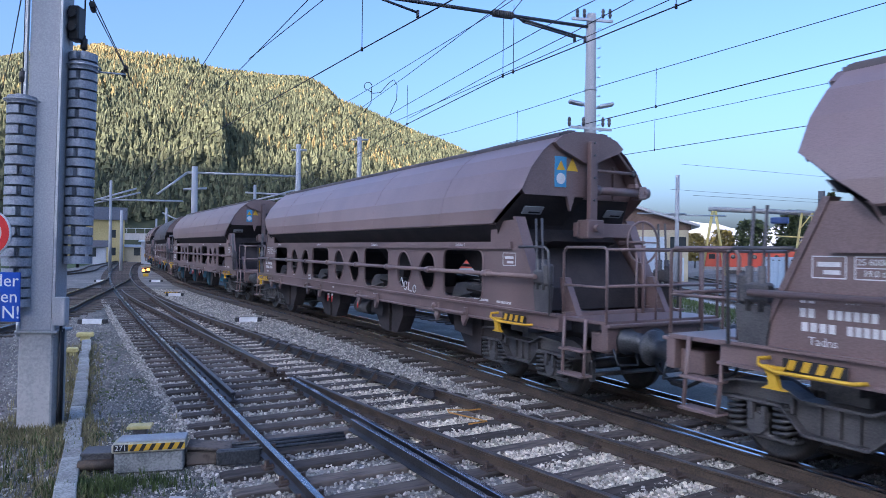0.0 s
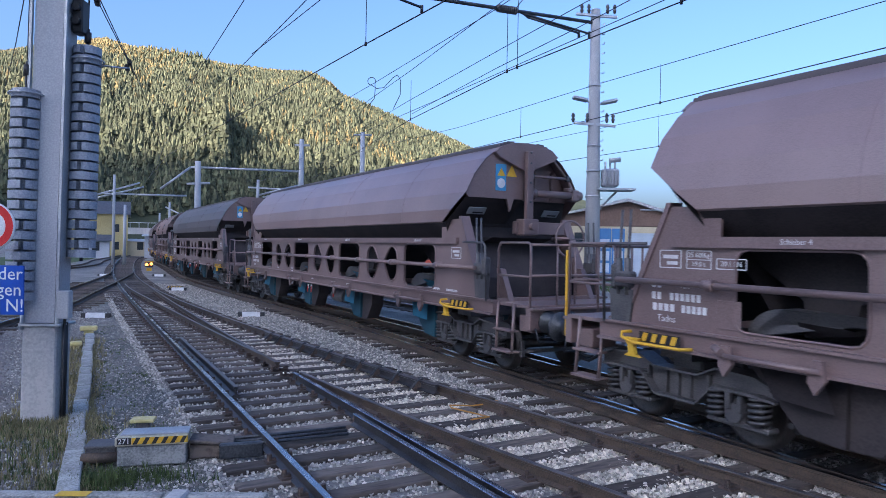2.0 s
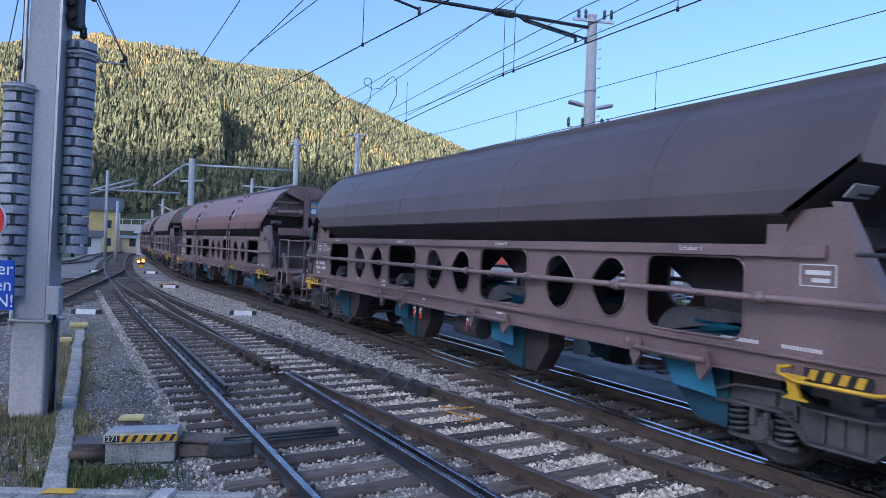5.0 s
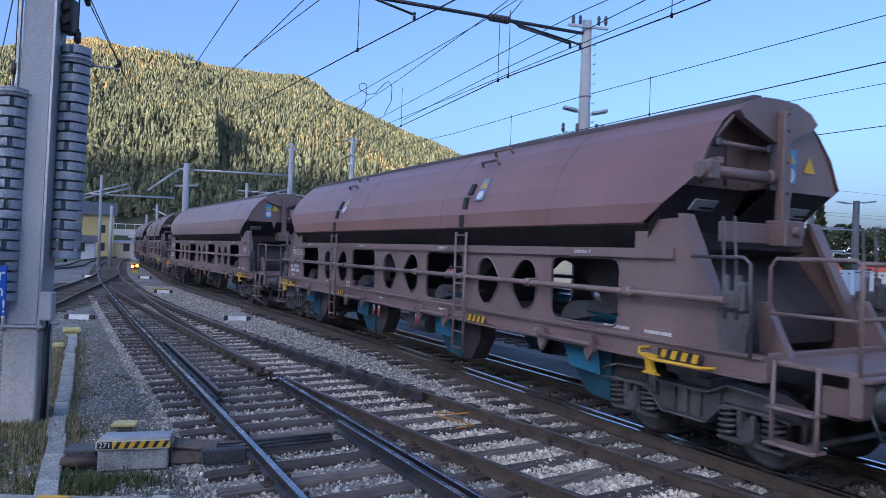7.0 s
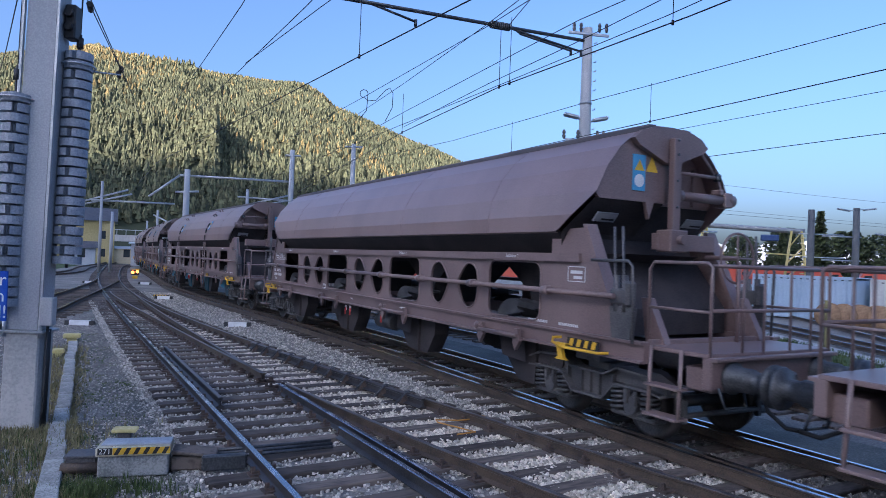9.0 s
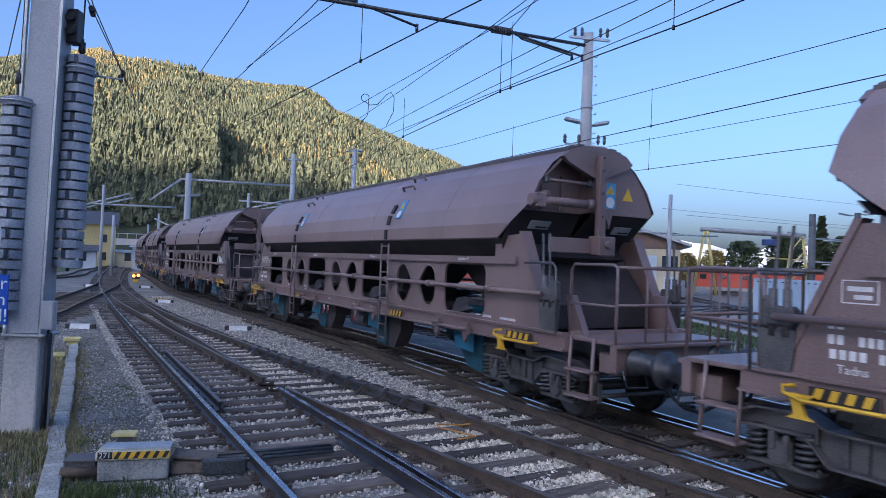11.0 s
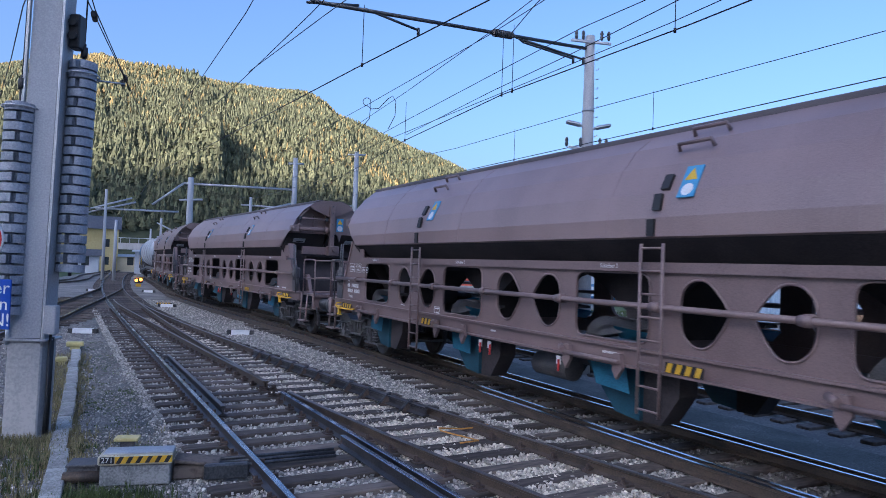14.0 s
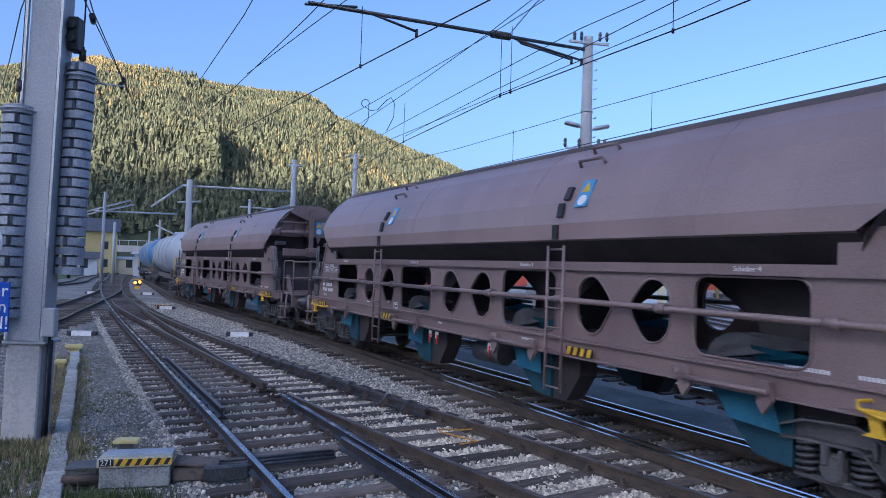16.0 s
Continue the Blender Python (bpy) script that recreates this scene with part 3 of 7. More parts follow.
        for yy in (-0.95, 0.95):
            b = bmesh.new()
            tube(b, [(sgn * 10.24, yy - 0.22, 0.95), (sgn * 10.32, yy - 0.2, 0.72), (sgn * 10.32, yy + 0.2, 0.70), (sgn * 10.24, yy + 0.22, 0.93)], 0.018, 6)
            part("uncoupling_handle", b, BUFFER, w, "grey shunter's handle")
        # rails of the platform
        for sy in (-1, 1):
            b = bmesh.new()
            y = sy * 1.22
            tube(b, [(sgn * 9.15, y, 1.34), (sgn * 9.15, y, 2.36), (sgn * 9.22, y, 2.45), (sgn * 10.08, y, 2.45), (sgn * 10.14, y, 2.4), (sgn * 10.14, y, 1.3)], 0.024, 6)
            part("side_rail", b, BROWN, w, "bent tubular side rail")
            b = bmesh.new()
            tube(b, [(sgn * 9.15, y, 1.85), (sgn * 10.14, y, 1.85)], 0.02, 6)
            part("middle_rail", b, BROWN, w)
        for zz in (1.87, 2.42):
            b = bmesh.new()
            tube(b, [(sgn * 10.14, -1.22, zz), (sgn * 10.14, 1.22, zz)], 0.024, 6)
            part("end_rail", b, BROWN, w, "tubular end rail")
        for yy in (-0.62, -0.2, 0.35, 0.8):
            b = bmesh.new()
            tube(b, [(sgn * 10.14, yy, 1.32), (sgn * 10.14, yy, 2.42)], 0.02, 6)
            part("rail_post", b, BROWN, w)
        for sy in (-1, 1):
            b = bmesh.new()
            for xx in (9.28, 9.78):
                tube(b, [(sgn * xx, sy * 1.3, 1.35), (sgn * (xx + 0.03), sy * 1.36, 0.46)], 0.028, 6)
            for zz, dd in ((0.48, 0.24), (0.86, 0.2)):
                box(b, (sgn * 9.55, sy * 1.32, zz), (0.56, dd, 0.035), bev=0.006)
            part("step", b, BROWN, w, "two-tread steel step")
        # operating levers
        for sy in (-1, 1):
            b = bmesh.new()
            for k, xx in enumerate((8.72, 8.88)):
                tube(b, [(sgn * xx, sy * 1.4, 1.95), (sgn * (xx - 0.02), sy * 1.42, 2.25), (sgn * (xx - 0.06), sy * 1.42, 2.92)], 0.02, 6)
                tube(b, [(sgn * xx, sy * 1.4, 1.75), (sgn * xx, sy * 1.41, 2.25)], 0.045, 8)
            box(b, (sgn * 8.8, sy * 1.38, 1.96), (0.34, 0.16, 0.22), bev=0.03)
            box(b, (sgn * 8.95, sy * 1.38, 2.0), (0.1, 0.2, 0.36), bev=0.04)
            prism(b, [(sgn * 8.6, 1.82), (sgn * 9.05, 1.82), (sgn * 9.0, 1.38), (sgn * 8.66, 1.38)], "y", sy * 1.34, sy * 1.42)
            tube(b, [(sgn * 8.3, sy * 1.5, 2.45), (sgn * 9.02, sy * 1.5, 2.45), (sgn * 9.1, sy * 1.5, 2.38), (sgn * 9.1, sy * 1.46, 1.35)], 0.022, 6)
            part("lever_stand", b, UNDER, w, "stand with two operating levers")
        # end signs
        for yy, zz, wd, ht, mt in ((-ye * (0.36 if ladders else 0.60), 3.70 if ladders else 3.79, 0.25, 0.46 if ladders else 0.54, SIGNBLUE),):
            b = bmesh.new()
            xs = sgn * 8.272
            box(b, (xs, yy, zz), (0.02, wd, ht))
            s = part("warning_sign", b, mt, w, "blue sign with a yellow triangle and a white disc")
            b = bmesh.new()
            rx = turn(0, 0, 0)
            tri = [Vector((sgn * 0.014, -0.10, 0.03)), Vector((sgn * 0.014, 0.10, 0.03)), Vector((sgn * 0.014, 0.0, 0.2))]
            b.faces.new([b.verts.new(rx @ q + Vector((xs, yy, zz))) for q in tri])
            part("triangle", b, YELLOW, s)
            b = bmesh.new()
            ring = [Vector((sgn * 0.014, 0.1 * math.cos(k * math.tau / 16), -0.12 + 0.1 * math.sin(k * math.tau / 16))) for k in range(16)]
            b.faces.new([b.verts.new(rx @ q + Vector((xs, yy, zz))) for q in ring])
            part("disc", b, WHITE, s)
        b = bmesh.new()
        rx = turn(0, 0, 0)
        b.faces.new([b.verts.new(rx @ Vector(q) + Vector((sgn * 8.272, -ye * (0.80 if ladders else 0.33), 3.64 if ladders else 3.82))) for q in ((0, -0.13, 0), (0, 0.13, 0), (0, 0, 0.24))])
        part("warning_triangle", b, YELLOW, w, "yellow warning triangle")
        for yy in (-1.04, 0.86):
            b = bmesh.new()
            box(b, (sgn * 8.06, yy, 3.10), (0.02, 0.42, 0.17), turn(0, sgn * 42, 0))
            pl = part("plate_label", b, GALV, w, "small grey data plate")
            for dz, wd in ((0.03, 0.16), (-0.03, 0.24)):
                b = bmesh.new()
                box(b, (sgn * (8.074 - dz * 0.9), yy, 3.09 + dz), (0.006, wd, 0.03), turn(0, sgn * 42, 0))
                part("line", b, BLACK, pl)
        # hand wheel (front end only in the open)
        if sgn > 0 and not ladders:
            b = bmesh.new()
            ring = [(9.25, 0.42 + 0.36 * math.cos(k * math.tau / 24), 2.55 + 0.36 * math.sin(k * math.tau / 24)) for k in range(24)]
            tube(b, ring, 0.02, 6, closed=True)
            tube(b, [(9.25, 0.06, 2.55), (9.25, 0.78, 2.55)], 0.014, 5)
            tube(b, [(9.25, 0.42, 2.19), (9.25, 0.42, 2.91)], 0.014, 5)
            tube(b, [(8.7, 0.42, 2.55), (9.27, 0.42, 2.55)], 0.035, 8)
            tube(b, [(9.3, 0.4, 1.34), (9.3, 0.4, 2.5)], 0.03, 6)
            part("brake_wheel", b, BROWN, w, "spoked hand-brake wheel")
    # side walls with their openings, sills and details
    outer = [(-8.78, 1.36), (8.78, 1.36), (8.22, 2.52), (8.02, 2.93), (7.25, 2.90), (7.25, 2.52), (-7.25, 2.52), (-7.25, 2.90), (-8.02, 2.93), (-8.22, 2.52)]
    for sy in (-1, 1):
        holes = [round_rect(c - 0.02, 1.915, 1.50, 0.95, 0.16) for c in BAYS]
        for c in (4.18, 0.0, -4.18):
            holes += [egg(c - 0.50, 1.91, 0.70, 0.80, 1), egg(c + 0.60, 1.91, 0.70, 0.80, -1)]
        bm = bmesh.new()
        outline_fill(bm, outer, holes, sy * 1.38, sy * 1.34)
        wall = part("side_wall", bm, BROWN, w)
        # raised rims round the holes
        for hpoly in holes:
            b = bmesh.new()
            tube(b, [(px, sy * 1.385, pz) for px, pz in hpoly], 0.018, 5, closed=True)
            part("rim", b, BROWN, wall)
        b = bmesh.new()
        prism(b, [(sy * 1.30, 1.10), (sy * 1.46, 1.10), (sy * 1.46, 1.13), (sy * 1.40, 1.14), (sy * 1.40, 1.34), (sy * 1.46, 1.35), (sy * 1.46, 1.385), (sy * 1.30, 1.385)], "x", -9.25, 9.25)
        part("sill", b, BROWN, w, "long side sill")
        b = bmesh.new()
        prism(b, [(sy * 1.385, 2.41), (sy * 1.444, 2.41), (sy * 1.444, 2.54), (sy * 1.385, 2.54)], "x", -7.95, 7.95)
        part("wall_rim", b, BROWN, w)
        # flank under the lip: the overhang's shade is painted in as a darker brown
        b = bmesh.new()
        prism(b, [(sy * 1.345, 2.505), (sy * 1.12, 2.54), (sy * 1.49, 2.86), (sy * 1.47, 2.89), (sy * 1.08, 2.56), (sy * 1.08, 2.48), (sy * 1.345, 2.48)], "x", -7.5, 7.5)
        part("hopper_flank", b, SHADEBROWN, w, "hopper flank under the roof lip, coloured as in shade")
        b = bmesh.new()
        tube(b, [(-8.8, sy * 1.53, 1.96), (8.8, sy * 1.53, 1.96)], 0.042, 8)
        for xx in (-7.3, -5.1, -3.05, -1.1, 1.1, 3.05, 5.1, 7.3):
            box(b, (xx, sy * 1.48, 1.96), (0.1, 0.16, 0.14), bev=0.02)
            tube(b, [(xx - 0.08, sy * 1.53, 1.96), (xx + 0.08, sy * 1.53, 1.96)], 0.062, 8)
        part("operating_shaft", b, BROWN, w, "long operating shaft on brackets")
        for c in BAYS:
            b = bmesh.new()
            tube(b, [(c - 0.78, sy * 1.56, 1.17), (c + 0.36, sy * 1.56, 1.17)], 0.032, 8)
            for dx in (-0.78, 0.3):
                prism(b, [(c + dx - 0.06, 1.28), (c + dx + 0.05, 1.28), (c + dx + 0.09, 1.08), (c + dx - 0.02, 0.92), (c + dx - 0.1, 1.05)], "y", sy * 1.47, sy * 1.53)
            tube(b, [(c - 0.95, sy * 1.5, 1.24), (c - 0.8, sy * 1.58, 1.2)], 0.05, 8)
            part("flap_shaft", b, BROWN, w, "flap shaft with hook levers")
            # discharge chute: blue flap and tray in front of a dark trough
            b = bmesh.new()
            vs = [b.verts.new(v) for v in ((c - 0.10, sy * 1.10, 1.44), (c + 0.79, sy * 1.10, 1.44), (c + 0.79, sy * 1.30, 1.58), (c - 0.10, sy * 1.24, 1.62))]
            b.faces.new(vs)
            bmesh.ops.solidify(b, geom=b.faces[:], thickness=0.012)
            part("tray", b, flap, w, "teal blue tray inside the opening" if flap is BLUE else "dark brown tray")
            b = bmesh.new()
            vs = [b.verts.new(v) for v in ((c - 0.55, sy * 1.26, 1.10), (c + 0.20, sy * 1.26, 1.10), (c + 0.42, sy * 1.40, 0.74), (c - 0.25, sy * 1.40, 0.78))]
            b.faces.new(vs)
            bmesh.ops.solidify(b, geom=b.faces[:], thickness=0.012)
            part("flap", b, flap, w, "teal blue discharge flap" if flap is BLUE else "dark brown discharge flap")
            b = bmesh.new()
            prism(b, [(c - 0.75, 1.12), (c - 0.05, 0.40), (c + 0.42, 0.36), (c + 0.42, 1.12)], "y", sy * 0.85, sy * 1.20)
            part("chute", b, CHUTE if flap is BLUE else SHADEBROWN, w, "dark teal discharge chute")
            b = bmesh.new()
            prism(b, [(c + 0.425, 1.12), (c + 0.425, 0.35), (c + 0.75, 0.36), (c + 1.05, 0.78), (c + 1.05, 1.12)], "y", sy * 0.80, sy * 1.14)
            part("chute_guard", b, SHADEBROWN, w, "dark chute guard")
            b = bmesh.new()
            prism(b, [(c - 0.28 + 0.46 * math.cos(radians(a)), 1.38 + 0.36 * math.sin(radians(a))) for a in range(60, 181, 15)] + [(c + 0.8, 1.69), (c + 0.8, 1.64)] + [(c - 0.05, 1.62), (c - 0.52, 1.55), (c - 0.68, 1.38)], "y", sy * 0.9, sy * 1.2)
            part("flap_hood", b, UNDER, w, "curved hood over the flap")
        # lettering
        face = pose(0, 0, 0, 90, 0, 0 if sy < 0 else 180)
        for k, c in enumerate(BAYS):
            num = k + 1 if sy < 0 else 4 - k
            m = Matrix.Translation((c, sy * 1.446, 2.48)) @ face
            num = num if sy > 0 or not ladders else 4 - k
            text_part("lettering", "Schieber %d" % num, 0.085, m, WHITE, w, "white lettering Schieber")
        if sy < 0:
            m = Matrix.Translation((-8.05, -1.385, 1.49)) @ face
            text_part("lettering", "Tadns", 0.125, m, WHITE, w, "white class lettering")
            text_part("lettering", "RIV", 0.11, Matrix.Translation((-7.75, -1.385, 1.93)) @ face, WHITE, w)
        yb = sy * 1.383
        for (bx, bz, bw, bh) in ((-8.22, 1.93, 0.18, 0.11), (-8.22, 1.78, 0.18, 0.11), (-7.76, 1.78, 0.5, 0.11), (-8.10, 1.635, 0.38, 0.11), (-7.62, 1.635, 0.40, 0.11),
                                 (6.95, 1.455, 0.5, 0.05), (7.7, 1.455, 0.46, 0.05), (-4.75, 1.47, 0.2, 0.03), (2.1, 1.255, 0.3, 0.04), (-0.9, 1.26, 0.16, 0.04)):
            b = bmesh.new()
            nb = max(2, round(bw / (bh * 0.8)))
            for q in range(nb):
                xq = bx - bw / 2 + (q + 0.5) * bw / nb
                yq = yb if bz > 1.4 else sy * 1.403
                wq = bw / nb * 0.70
                box(b, (xq, yq, bz), (wq, 0.003, bh * 0.86))
            part("lettering", b, WHITE, w, "row of white painted figures")
        for (bx, bz, bw, bh) in ((-8.0, 2.26, 0.34, 0.22), (-7.56, 2.26, 0.36, 0.22), (-7.10, 2.22, 0.40, 0.12), *(() if ladders else ((7.85, 2.23, 0.38, 0.22),)), (-3.1, 1.47, 0.22, 0.13)):
            b = bmesh.new()
            for dz in (-bh / 2, bh / 2):
                box(b, (bx, yb, bz + dz), (bw, 0.003, 0.012))
            for dx in (-bw / 2, bw / 2):
                box(b, (bx + dx, yb, bz), (0.012, 0.003, bh))
            if bx > -7.9 and bx < -7 and sy < 0:
                rows_t = (("25 220kg" if ladders else "25 600kg", 0.055), ("19.0 t", -0.055)) if bx < -7.3 else (("20.1 kN", 0.0),)
                for wd, dz in rows_t:
                    text_part("lettering", wd, 0.088, Matrix.Translation((bx, yb - 0.002, bz + dz)) @ face, WHITE, w, "white load figures")
                if bx < -7.3:
                    box(b, (bx, yb, bz), (bw, 0.003, 0.010))
            else:
                box(b, (bx, yb, bz + 0.03), (bw * 0.7, 0.003, bh * 0.22))
                box(b, (bx + 0.03, yb, bz - 0.05), (bw * 0.5, 0.003, bh * 0.2))
            part("marking_frame", b, WHITE, w, "white framed data panel")
        b = bmesh.new()
        box(b, (-7.12, sy * 1.386, 1.62), (0.34, 0.012, 0.34), bev=0.005)
        part("hatch_plate", b, BROWN, w)
        # yellow shunter's grips with striped backing
        for sg, hx in ((1, 7.69), (-1, -8.53)):
            b = bmesh.new()
            y = sy * 1.56
            tube(b, [(hx - 0.05, sy * 1.45, 1.27), (hx - 0.12, y, 1.26), (hx - 0.1, y + sy * 0.03, 1.20), (hx + 0.1, y + sy * 0.04, 1.15), (hx + 0.86, y, 1.15), (hx + 0.96, sy * 1.45, 1.16)], 0.022, 6)
            prism(b, [(hx - 0.08, 1.2), (hx + 0.2, 1.2), (hx + 0.08, 1.1), (hx + 0.12, 0.98), (hx + 0.2, 0.95), (hx - 0.08, 0.95), (hx, 1.0), (hx - 0.02, 1.1)], "y", sy * 1.50, sy * 1.56)
            g = part("shunting_hook", b, YELLOW, w, "yellow rope hook and grip rail")
            b = bmesh.new()
            for k in range(4):
                prism(b, [(hx + 0.14 + k * 0.16, 1.17), (hx + 0.22 + k * 0.16, 1.17), (hx + 0.26 + k * 0.16, 1.28), (hx + 0.18 + k * 0.16, 1.28)], "y", sy * 1.468, sy * 1.474)
            part("stripe", b, YELLOW, g)
            b = bmesh.new()
            prism(b, [(hx + 0.10, 1.16), (hx + 0.78, 1.16), (hx + 0.78, 1.29), (hx + 0.10, 1.29)], "y", sy * 1.461, sy * 1.467)
            part("stripe_backing", b, BLACK, g)
        # ladders and roof steps of the later type
        for lx in ((3.0, -3.82) if ladders else ()):
            b = bmesh.new()
            for dx in (-0.19, 0.19):
                tube(b, [(lx + dx, sy * 1.56, 0.55), (lx + dx, sy * 1.56, 2.78)], 0.024, 6)
            for k in range(8):
                tube(b, [(lx - 0.19, sy * 1.56, 0.62 + k * 0.3), (lx + 0.19, sy * 1.56, 0.62 + k * 0.3)], 0.016, 6)
            part("ladder", b, BROWN, w, "steel side ladder")
            b = bmesh.new()
            for k in range(4):
                prism(b, [(lx + 0.2 + k * 0.15, 1.15), (lx + 0.28 + k * 0.15, 1.15), (lx + 0.32 + k * 0.15, 1.27), (lx + 0.24 + k * 0.15, 1.27)], "y", sy * 1.468, sy * 1.475)
            sp = part("stripe", b, YELLOW, w, "yellow and black step marking")
            b = bmesh.new()
            prism(b, [(lx + 0.19, 1.145), (lx + 0.78, 1.145), (lx + 0.78, 1.275), (lx + 0.19, 1.275)], "y", sy * 1.461, sy * 1.467)
            part("stripe_backing", b, BLACK, sp)
            for (dx, yy, zz) in ((-0.06, 1.525, 2.99), (0.02, 1.495, 3.32), (0.10, 1.405, 3.58)):
                b = bmesh.new()
                box(b, (lx + dx, sy * yy, zz), (0.13, 0.05, 0.22), turn(sy * (0, 12, 27)[int((zz - 2.9) / 0.3)], 0, 0))
                part("roof_step", b, BLACK, w, "dark recessed roof step")
            b = bmesh.new()
            for (yy, zz) in ((0.86, 4.26), (1.14, 4.02)):
                tube(b, [(lx + 0.05, sy * yy, zz), (lx + 0.06, sy * (yy + 0.05), zz + 0.09), (lx + 0.58, sy * (yy + 0.05), zz + 0.09), (lx + 0.60, sy * yy, zz)], 0.028, 6)
            part("roof_grip", b, BROWN, w, "roof grab bar")
            b = bmesh.new()
            box(b, (lx + 0.46, sy * 1.40, 3.56), (0.26, 0.02, 0.46), turn(sy * 26, 0, 0))
            sg = part("roof_sign", b, FADEDSIGN if roof is RED_ROOF else SIGNBLUE, w, "blue warning sign with a white disc")
            b = bmesh.new()
            rx = turn(sy * 26, 0, 0)
            b.faces.new([b.verts.new(rx @ Vector((0.09 * math.cos(k * math.tau / 16), sy * 0.013, -0.12 + 0.09 * math.sin(k * math.tau / 16))) + Vector((lx + 0.46, sy * 1.40, 3.56))) for k in range(16)])
            part("disc", b, WHITE, sg)
            b = bmesh.new()
            b.faces.new([b.verts.new(rx @ Vector(q) + Vector((lx + 0.46, sy * 1.40, 3.56))) for q in ((-0.1, sy * 0.013, 0.02), (0.1, sy * 0.013, 0.02), (0, sy * 0.013, 0.2))])
            part("triangle", b, YELLOW, sg)
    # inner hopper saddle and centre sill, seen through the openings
    # funnels coloured dark for the shade inside the openings
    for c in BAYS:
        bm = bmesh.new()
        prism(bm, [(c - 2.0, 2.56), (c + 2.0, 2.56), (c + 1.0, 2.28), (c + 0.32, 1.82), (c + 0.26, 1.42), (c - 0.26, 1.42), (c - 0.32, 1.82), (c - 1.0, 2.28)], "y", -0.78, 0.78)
        part("hopper", bm, SHADEBROWN, w, "inner hopper funnel, coloured dark as in shade")
    # bulkheads coloured dark for the shade of the end recess
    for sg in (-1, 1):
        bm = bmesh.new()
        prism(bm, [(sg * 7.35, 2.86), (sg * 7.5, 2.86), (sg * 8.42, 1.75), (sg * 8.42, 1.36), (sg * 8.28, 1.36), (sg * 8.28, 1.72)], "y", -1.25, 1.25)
        part("end_bulkhead", bm, SHADEBROWN, w, "bulkhead behind the end platform, coloured as in shade")
    bm = bmesh.new()
    box(bm, (0, 0, 1.12), (19.9, 0.55, 0.34))
    for xx in (-8.0, 8.0):
        box(bm, (xx, 0, 1.1), (0.5, 2.5, 0.26))
    part("centre_sill", bm, UNDER, w)
    bm = bmesh.new()
    tube(bm, [(-0.2, -0.85, 0.78), (0.7, -0.85, 0.78)], 0.2, 14)
    part("air_tank", bm, UNDER, w, "dark brake air tank")
    bm = bmesh.new()
    tube(bm, [(-1.6, 0.7, 0.78), (-0.5, 0.7, 0.78)], 0.2, 14)
    part("air_tank", bm, UNDER, w, "dark brake air tank")
    for xx in (-1.35, -1.05, 0.95):
        bm = bmesh.new()
        box(bm, (xx, -1.38, 0.99), (0.1, 0.02, 0.13))
        part("valve_plate", bm, WHITE, w, "white brake valve plate")
    for xx in (-1.33, -1.0, 0.97):
        bm = bmesh.new()
        tube(bm, [(xx, -1.40, 1.0), (xx + 0.03, -1.42, 0.82)], 0.02, 6)
        part("valve_handle", bm, RED, w, "red brake handle")
    bogies = []
    for xx in (8.0, -8.0):
        bogies.append(bogie(w, xx))
    return w


def wheelset(parent, x):
    bm = bmesh.new()
    for sy in (-1, 1):
        prof = [(0.0, 0.62), (0.11, 0.62), (0.12, 0.70), (0.36, 0.735), (0.40, 0.69), (0.49, 0.69), (0.492, 0.715), (0.462, 0.73), (0.458, 0.815), (0.40, 0.82), (0.36, 0.775), (0.13, 0.79), (0.12, 0.86), (0.0, 0.86)]
        b2 = bmesh.new()
        lathe(b2, prof, 28, "y")
        if sy < 0:
            bmesh.ops.scale(b2, vec=(1, -1, 1), verts=b2.verts[:])
            bmesh.ops.reverse_faces(b2, faces=b2.faces[:])
        tmp = bpy.data.meshes.new("tmp")
        b2.to_mesh(tmp)
        b2.free()
        bm.from_mesh(tmp)
        bpy.data.meshes.remove(tmp)
    lathe(bm, [(0.0, -1.05), (0.065, -1.05), (0.085, -0.6), (0.085, 0.6), (0.065, 1.05), (0.0, 1.05)], 12, "y")
    ob = part("wheelset", bm, WHEEL, parent, "worn steel wheelset")
    ob.location = (x, 0, 0.46)
    return ob


